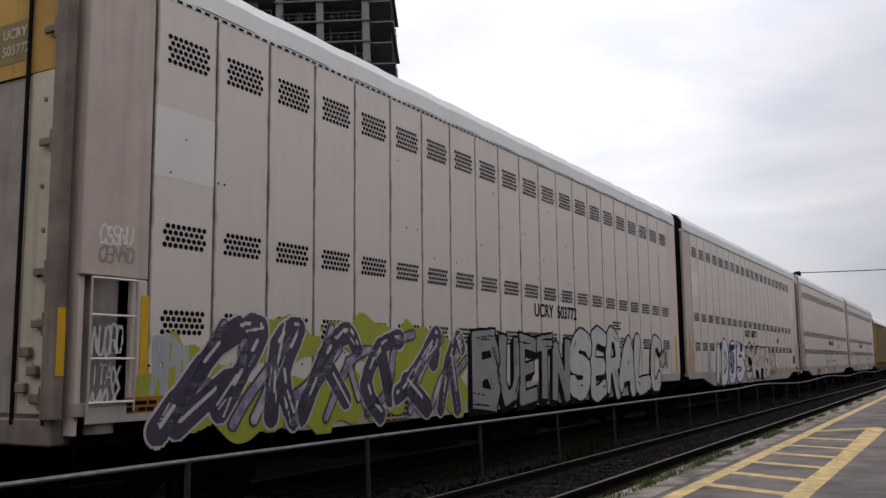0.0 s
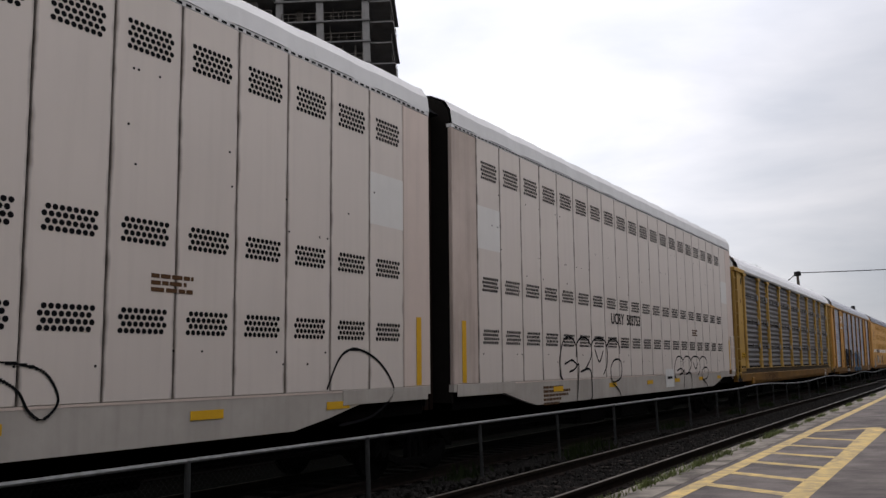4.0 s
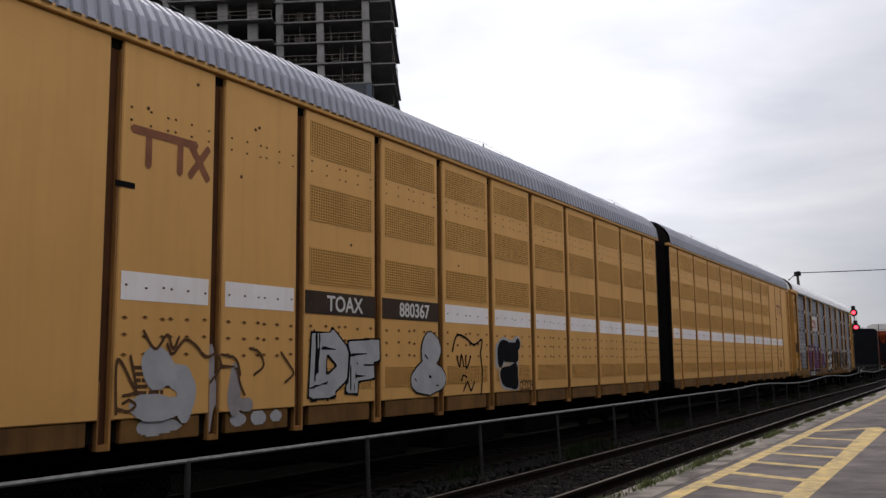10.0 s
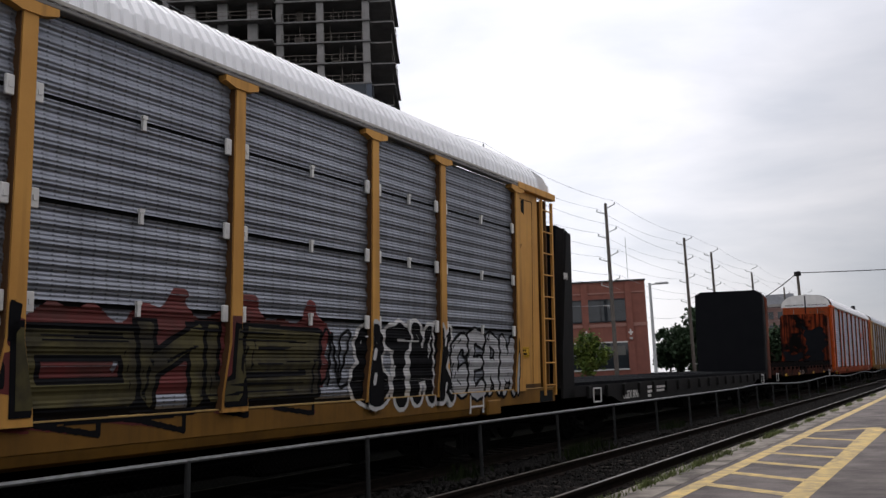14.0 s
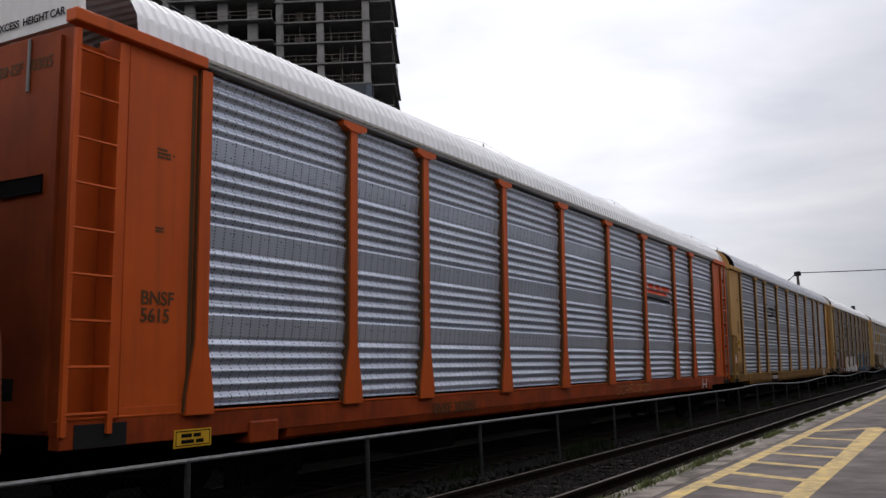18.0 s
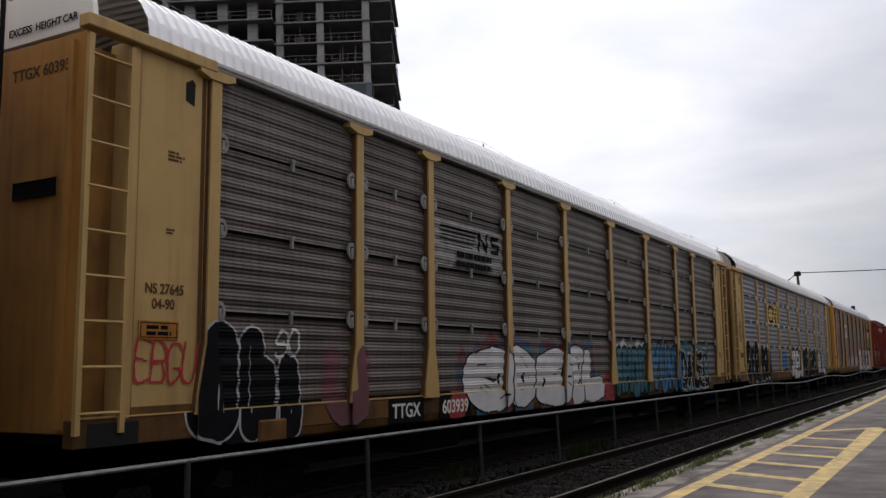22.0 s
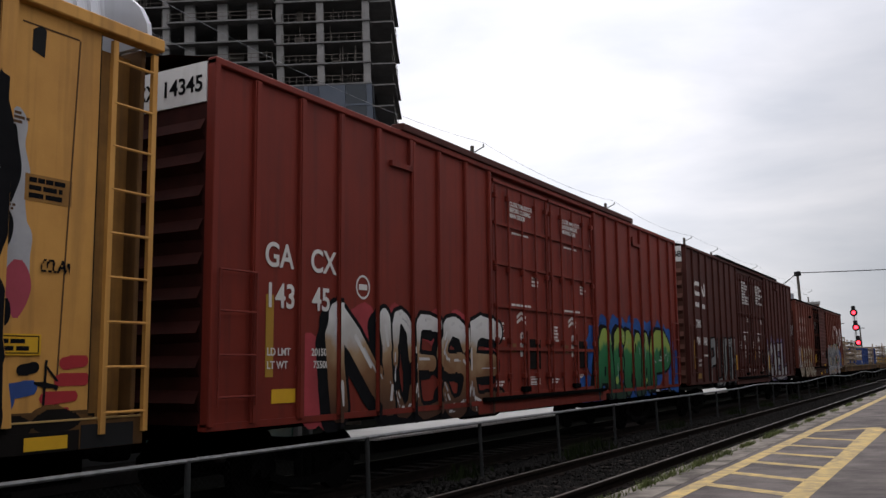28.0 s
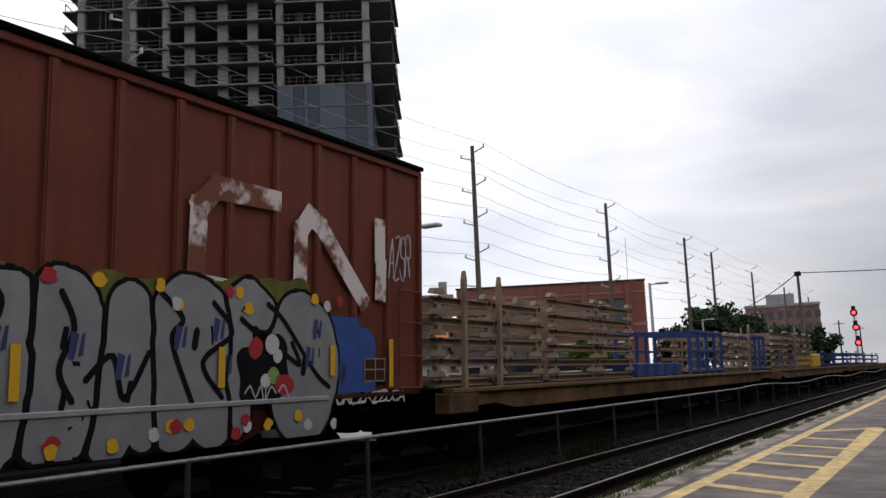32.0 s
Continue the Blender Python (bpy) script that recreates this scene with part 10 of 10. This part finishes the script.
for u, z in ((11.95, 2.0), (12.75, 1.95), (14.05, 2.05), (14.75, 1.75), (14.62, 2.15), (16.25, 1.85), (16.4, 2.2), (13.3, 1.75), (16.95, 1.65)):
    part("paint_dash", Shape().add([(1.5165, u - 0.05, z - 0.13), (1.5165, u + 0.02, z - 0.14), (1.5165, u + 0.07, z + 0.1), (1.5165, u - 0.02, z + 0.13)], [(0, 1, 2, 3)]).add([(1.5165, u + 0.06, z - 0.12), (1.5165, u + 0.12, z - 0.1), (1.5165, u + 0.14, z + 0.12), (1.5165, u + 0.1, z + 0.1)], [(0, 1, 2, 3)]), SLATE, X3)
blotch(X3, flat(1.50), ((15.45, 1.68, 0.42, 0.4),), G["black"], 0.0158, "black disc sprayed over the grey letters")
for u, z, w, k in ((15.3, 1.95, 0.13, "red"), (15.55, 1.98, 0.12, "white"), (15.68, 1.85, 0.09, "white"), (15.8, 1.5, 0.17, "red"), (15.45, 1.55, 0.1, "white"), (15.6, 1.62, 0.09, "yellowgreen")):
    blotch(X3, flat(1.50), ((u, z, w, w * 0.9),), G[k], 0.0172)
scrawl(X3, flat(1.50), 15.1, 15.9, 1.32, 1.5, "0k 4z 8a cz e5|gz g5 kx oh|qk uz z5", G["dimwhite"], 0.012, 0.0185)
wave = np.arange(16.2, 18.3, 0.03), np.arange(1.36, 2.4, 0.03)
painted("paint_halo", strokes_field(wave[0], wave[1], [(16.9, 1.5, 17.0, 2.2, 0.4), (17.1, 1.5, 17.6, 1.5, 0.2), (17.1, 1.8, 17.5, 1.95, 0.3)]), wave[0], wave[1], flat(1.50), 0.003, G["blue"], X3)
tag(X2, flat(1.502), 18.5, 19.1, 2.95, 3.4, 4, G["dimwhite"], 141, 0.012)
tag(X3, flat(1.443), 0.25, 0.85, 2.6, 3.2, 3, G["dimwhite"], 142, 0.008)
part("door_stop", Shape().box(1.44, 1.56, 4.45, 4.85, 4.0, 4.13, 0.015), UNDER, X3)
part("data_frame", Shape().box(1.442, 1.446, 3.95, 4.15, 2.6, 2.62).box(1.442, 1.446, 3.95, 4.15, 2.82, 2.84).box(1.442, 1.446, 3.95, 3.965, 2.62, 2.82).box(1.442, 1.446, 4.135, 4.15, 2.62, 2.82), MATS["worn_white_letters"], X3)
dots = random.Random(9)
for i in range(34):
    u, z = dots.uniform(11.4, 17.0), dots.choice((0.98, 1.05, 1.12, 1.0, 2.4, 2.5, 2.58))
    part("paint_dot", Shape().add([(1.517 + 0.0004 * i, u + dots.uniform(0.05, 0.1) * math.cos(k * math.pi / 6), z + 0.075 * math.sin(k * math.pi / 6)) for k in range(12)], [tuple(range(12))]), dots.choice((G["red"], G["white"], SIGN_YELLOW)), X3)
for u, z0, z1 in ((1.0, 1.7, 2.35), (4.0, 1.6, 2.0), (5.6, 1.6, 2.0), (5.95, 1.65, 2.05), (12.1, 1.45, 1.95), (14.65, 1.5, 1.95), (16.7, 1.6, 2.0), (18.1, 1.42, 2.1)):
    part("reflector_strip", Shape().box(1.535, 1.54, u, u + 0.1, z0, z1), SIGN_YELLOW, X3)
tag(X3, flat(1.46), 16.9, 18.6, 1.22, 1.36, 10, G["white"], 134, 0.014, 0.03)

# ---- flats loaded with steel frames ----
BEIGE = mat("beige_steel_frames", (0.29, 0.22, 0.155), (0.14, 0.10, 0.068), 0.7, scale=2, streak=0.4, grime=(0.14, 0.11, 0.08), bump=0.1)
BLUE_STEEL = mat("blue_steel_frames", (0.03, 0.055, 0.17), (0.022, 0.04, 0.12), 0.6, scale=2, bump=0.1)
BEAM_DECK = mat("worn_yellow_deck", (0.17, 0.088, 0.034), (0.03, 0.02, 0.012), 0.8, scale=0.9, streak=0.6, spread=0.3, grime=(0.06, 0.04, 0.02), bump=0.2)
PALE_EDGE = mat("pale_deck_edge", (0.15, 0.095, 0.035), (0.07, 0.045, 0.02), 0.7, scale=3, bump=0.1)


def frame_stack(s0, u0, u1, top, material, label, seed, levels=5, sparse=0.0):
    """A stack of welded transport frames: channel rails, end castings with holes, short pedestals and tall stakes."""
    r = random.Random(seed)
    st2 = car_thing("frame_stack", label, s0, "load")
    dz = (top - 1.35) / levels
    half = (u0 + u1) / 2
    if sparse:
        n = int((u1 - u0) / 0.9)
        for i in range(n + 1):
            y = u0 + (u1 - u0) * i / n
            for x in (1.2, -1.2):
                part("upright", Shape().box(x - 0.05, x + 0.05, y - 0.05, y + 0.05, 1.335, top - 0.05 * (i % 2), 0.008), material, st2)
            part("cross_member", Shape().box(-1.15, 1.15, y - 0.04, y + 0.04, top - 0.16, top - 0.06), material, st2)
        for x in (1.2, -1.2):
            for z in (1.4, (1.35 + top) / 2, top - 0.09):
                part("long_rail", Shape().box(x - 0.04, x + 0.04, u0, u1, z, z + 0.08, 0.008), material, st2)
        return st2
    for k in range(levels):
        z = 1.36 + k * dz
        for a, b in ((u0, half + 0.25 * (k % 2)), (half + 0.3 * (k % 2) + 0.08, u1)):
            a, b = a + r.uniform(0, 0.12), b - r.uniform(0, 0.12)
            for x in (1.2, -1.2):
                part("channel_rail", Shape().box(x - 0.05, x + 0.05, a, b, z, z + 0.022).box(x - 0.05, x - 0.03, a, b, z + 0.022, z + 0.11).box(x - 0.05, x + 0.05, a, b, z + 0.11, z + 0.13), material, st2)
            n = max(2, int((b - a) / 1.15))
            cross = Shape()
            for i in range(n + 1):
                y = a + 0.06 + (b - a - 0.12) * i / n
                cross.box(-1.15, 1.15, y - 0.035, y + 0.035, z + 0.03, z + 0.11)
            part("cross_member", cross, material, st2)
            for y in (a + 0.14, b - 0.14):
                for x in (1.22, -1.22):
                    part("end_casting", Shape().plate([(y - 0.2, z + 0.172), (y + 0.2, z + 0.172), (y + 0.13, z + 0.26), (y - 0.13, z + 0.26)], x - 0.06, x + 0.06), material, st2)
                    part("casting_hole", Shape().box(x + 0.062, x + 0.066, y - 0.05, y + 0.05, z + 0.05, z + 0.13), DARK, st2)
                    if k < levels - 1 and r.random() > sparse:
                        part("pedestal", Shape().box(x - 0.045, x + 0.045, y - 0.06, y + 0.06, z + 0.172, z + dz, 0.008), material, st2)
            if r.random() > 0.7:
                y = r.uniform(a + 0.3, b - 0.7)
                part("lug", Shape().plate([(y, z + 0.172), (y + 0.35, z + 0.172), (y + 0.28, z + 0.172 + dz * 0.35), (y + 0.08, z + 0.172 + dz * 0.4)], 1.1, 1.2), material, st2)
    for y in ((u0 + 1.0, half + 0.1) if seed == 1 else (u1 - 0.6,) if seed in (4, 5) else ()):
        for x in (1.31, -1.31):
            yy = y + r.uniform(-0.2, 0.2)
            part("stake", Shape().plate([(yy - 0.05, 1.28), (yy + 0.05, 1.28), (yy + 0.05, top + 0.12), (yy, top + 0.28), (yy - 0.05, top + 0.12)], x - 0.04, x + 0.04), material, st2)
    return st2


def loaded_flat(s0, L, label):
    car = car_thing("flat_car", label, s0, "railway car")
    part("side_sill", Shape().plate([(0.1, 1.0), (1.8, 1.05), (2.6, 0.93), (L - 2.6, 0.93), (L - 1.8, 1.05), (L - 0.1, 1.0), (L - 0.1, 1.26), (0.1, 1.26)], 1.28, 1.42), BEAM_DECK, car)
    part("side_sill", Shape().box(-1.42, -1.28, 0.1, L - 0.1, 0.8, 1.26), BEAM_DECK, car)
    part("deck_edge", Shape().box(1.30, 1.5, 0.1, L - 0.1, 1.261, 1.335, 0.01), PALE_EDGE, car)
    part("deck", Shape().box(-1.4, 1.29, 0.1, L - 0.1, 1.2, 1.33), UNDER, car)
    part("centre_sill", Shape().box(-0.3, 0.3, 0.1, L - 0.1, 0.6, 1.2), UNDER, car)
    part("end_box", Shape().box(1.2, 1.5, 0.0, 1.0, 0.92, 1.26, 0.02), BEAM_DECK, car)
    under_gear(car, L)
    running_gear(car, L, 2.6, L - 2.6)
    return car


P1 = loaded_flat(464.3, 28.3, "long yellow-brown flat car loaded with steel frames")
frame_stack(464.3, -0.1, 4.3, 3.05, BEIGE, "stack of beige welded steel transport frames on the flat car", 1)
frame_stack(464.3, 4.7, 10.1, 3.25, BEIGE, "stack of beige welded steel transport frames on the flat car", 2, 6)
frame_stack(464.3, 15.9, 20.2, 2.75, BLUE_STEEL, "stack of blue welded steel frames on the flat car", 3, 2, 0.6)
frame_stack(464.3, 20.6, 25.0, 2.9, BEIGE, "stack of beige welded steel transport frames on the flat car", 4, 4)
frame_stack(464.3, 25.2, 28.0, 2.8, BLUE_STEEL, "stack of blue welded steel frames on the flat car", 14, 2, 0.6)
s = car_thing("crate_row", "row of small blue steel boxes standing on the flat car deck", 464.3, "load")
for k in range(5):
    part("crate", Shape().box(0.5, 1.2, 10.6 + k * 0.95, 11.1 + k * 0.95, 1.335, 1.7, 0.02), BLUE_STEEL, s)
P2 = loaded_flat(493.5, 28.3, "long flat car loaded with beige and blue steel frames")
frame_stack(493.5, 0.5, 7.0, 3.15, BEIGE, "stack of beige welded steel transport frames on the flat car", 5, 6)
frame_stack(493.5, 7.3, 12.5, 3.2, BEIGE, "stack of beige welded steel transport frames on the flat car", 6, 6)
yb = car_thing("yellow_machine", "yellow steel box among the frames on the flat car", 493.5, "load")
part("box", Shape().box(0.2, 1.2, 13.5, 16.2, 1.335, 2.1, 0.06), mat("machine_yellow", (0.5, 0.3, 0.02), bump=0.05), yb)
part("cap", Shape().box(0.3, 1.1, 13.8, 15.6, 2.102, 2.25, 0.03), BLUE_STEEL, yb)
frame_stack(493.5, 16.8, 27.8, 2.4, BLUE_STEEL, "stack of blue welded steel frames on the flat car", 7, 3)
P3 = loaded_flat(522.7, 28.3, "long flat car loaded with blue steel frames")
frame_stack(522.7, 0.5, 13.5, 2.5, BLUE_STEEL, "dense stack of blue welded steel frames on the flat car", 8, 3)
frame_stack(522.7, 14.0, 27.5, 2.4, BLUE_STEEL, "dense stack of blue welded steel frames on the flat car", 9, 3)
P4 = loaded_flat(551.9, 28.3, "long empty flat car at the end of the visible train")

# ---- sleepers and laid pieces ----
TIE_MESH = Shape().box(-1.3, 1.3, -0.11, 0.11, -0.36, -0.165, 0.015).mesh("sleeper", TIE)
PLATE_MESH = Shape().box(-0.9, -0.6, -0.1, 0.1, -0.166, -0.15).box(0.6, 0.9, -0.1, 0.1, -0.166, -0.15).mesh("tie_plate", RAIL)
for i in range(150):
    t = part("sleeper", TIE_MESH, None, near_track, at=(mrng.uniform(-0.03, 0.03), 2.0 + i * 0.55, 0))
    if i < 90:
        part("tie_plate", PLATE_MESH, None, t)
rest = Shape()
for i in range(500):
    rest.box(-1.3, 1.3, 84.6 + i * 0.55 - 0.11, 84.6 + i * 0.55 + 0.11, -0.36, -0.165)
tagged(part("far_sleepers", rest, TIE, near_track), kind="stuff")
rest = Shape()
for i in range(600):
    rest.box(-1.3, 1.3, -10 + i * 0.55 - 0.11, -10 + i * 0.55 + 0.11, -0.36, -0.165)
tagged(part("far_sleepers", rest, TIE, train_track), kind="stuff")


# ---- movement: the whole train rolls by, slowing a little ----
def motions():
    travel = [(0, 0.0), (1, 14.58), (2, 29.16), (2.5, 36.45), (4, 57.93), (6, 86.57), (8, 115.19), (10, 143.77), (12, 172.26), (14, 200.62), (16, 228.87), (18, 257.02), (20, 285.07), (22, 313.04), (24, 340.88), (26, 368.61), (28, 396.26), (30, 423.87), (32, 451.47)]
    for car, s0 in CARS:
        walk(car, [(t, pose(TRACK_TRAIN, s0 - d, 0, 0, CANT, 0)) for t, d in travel])


motions()
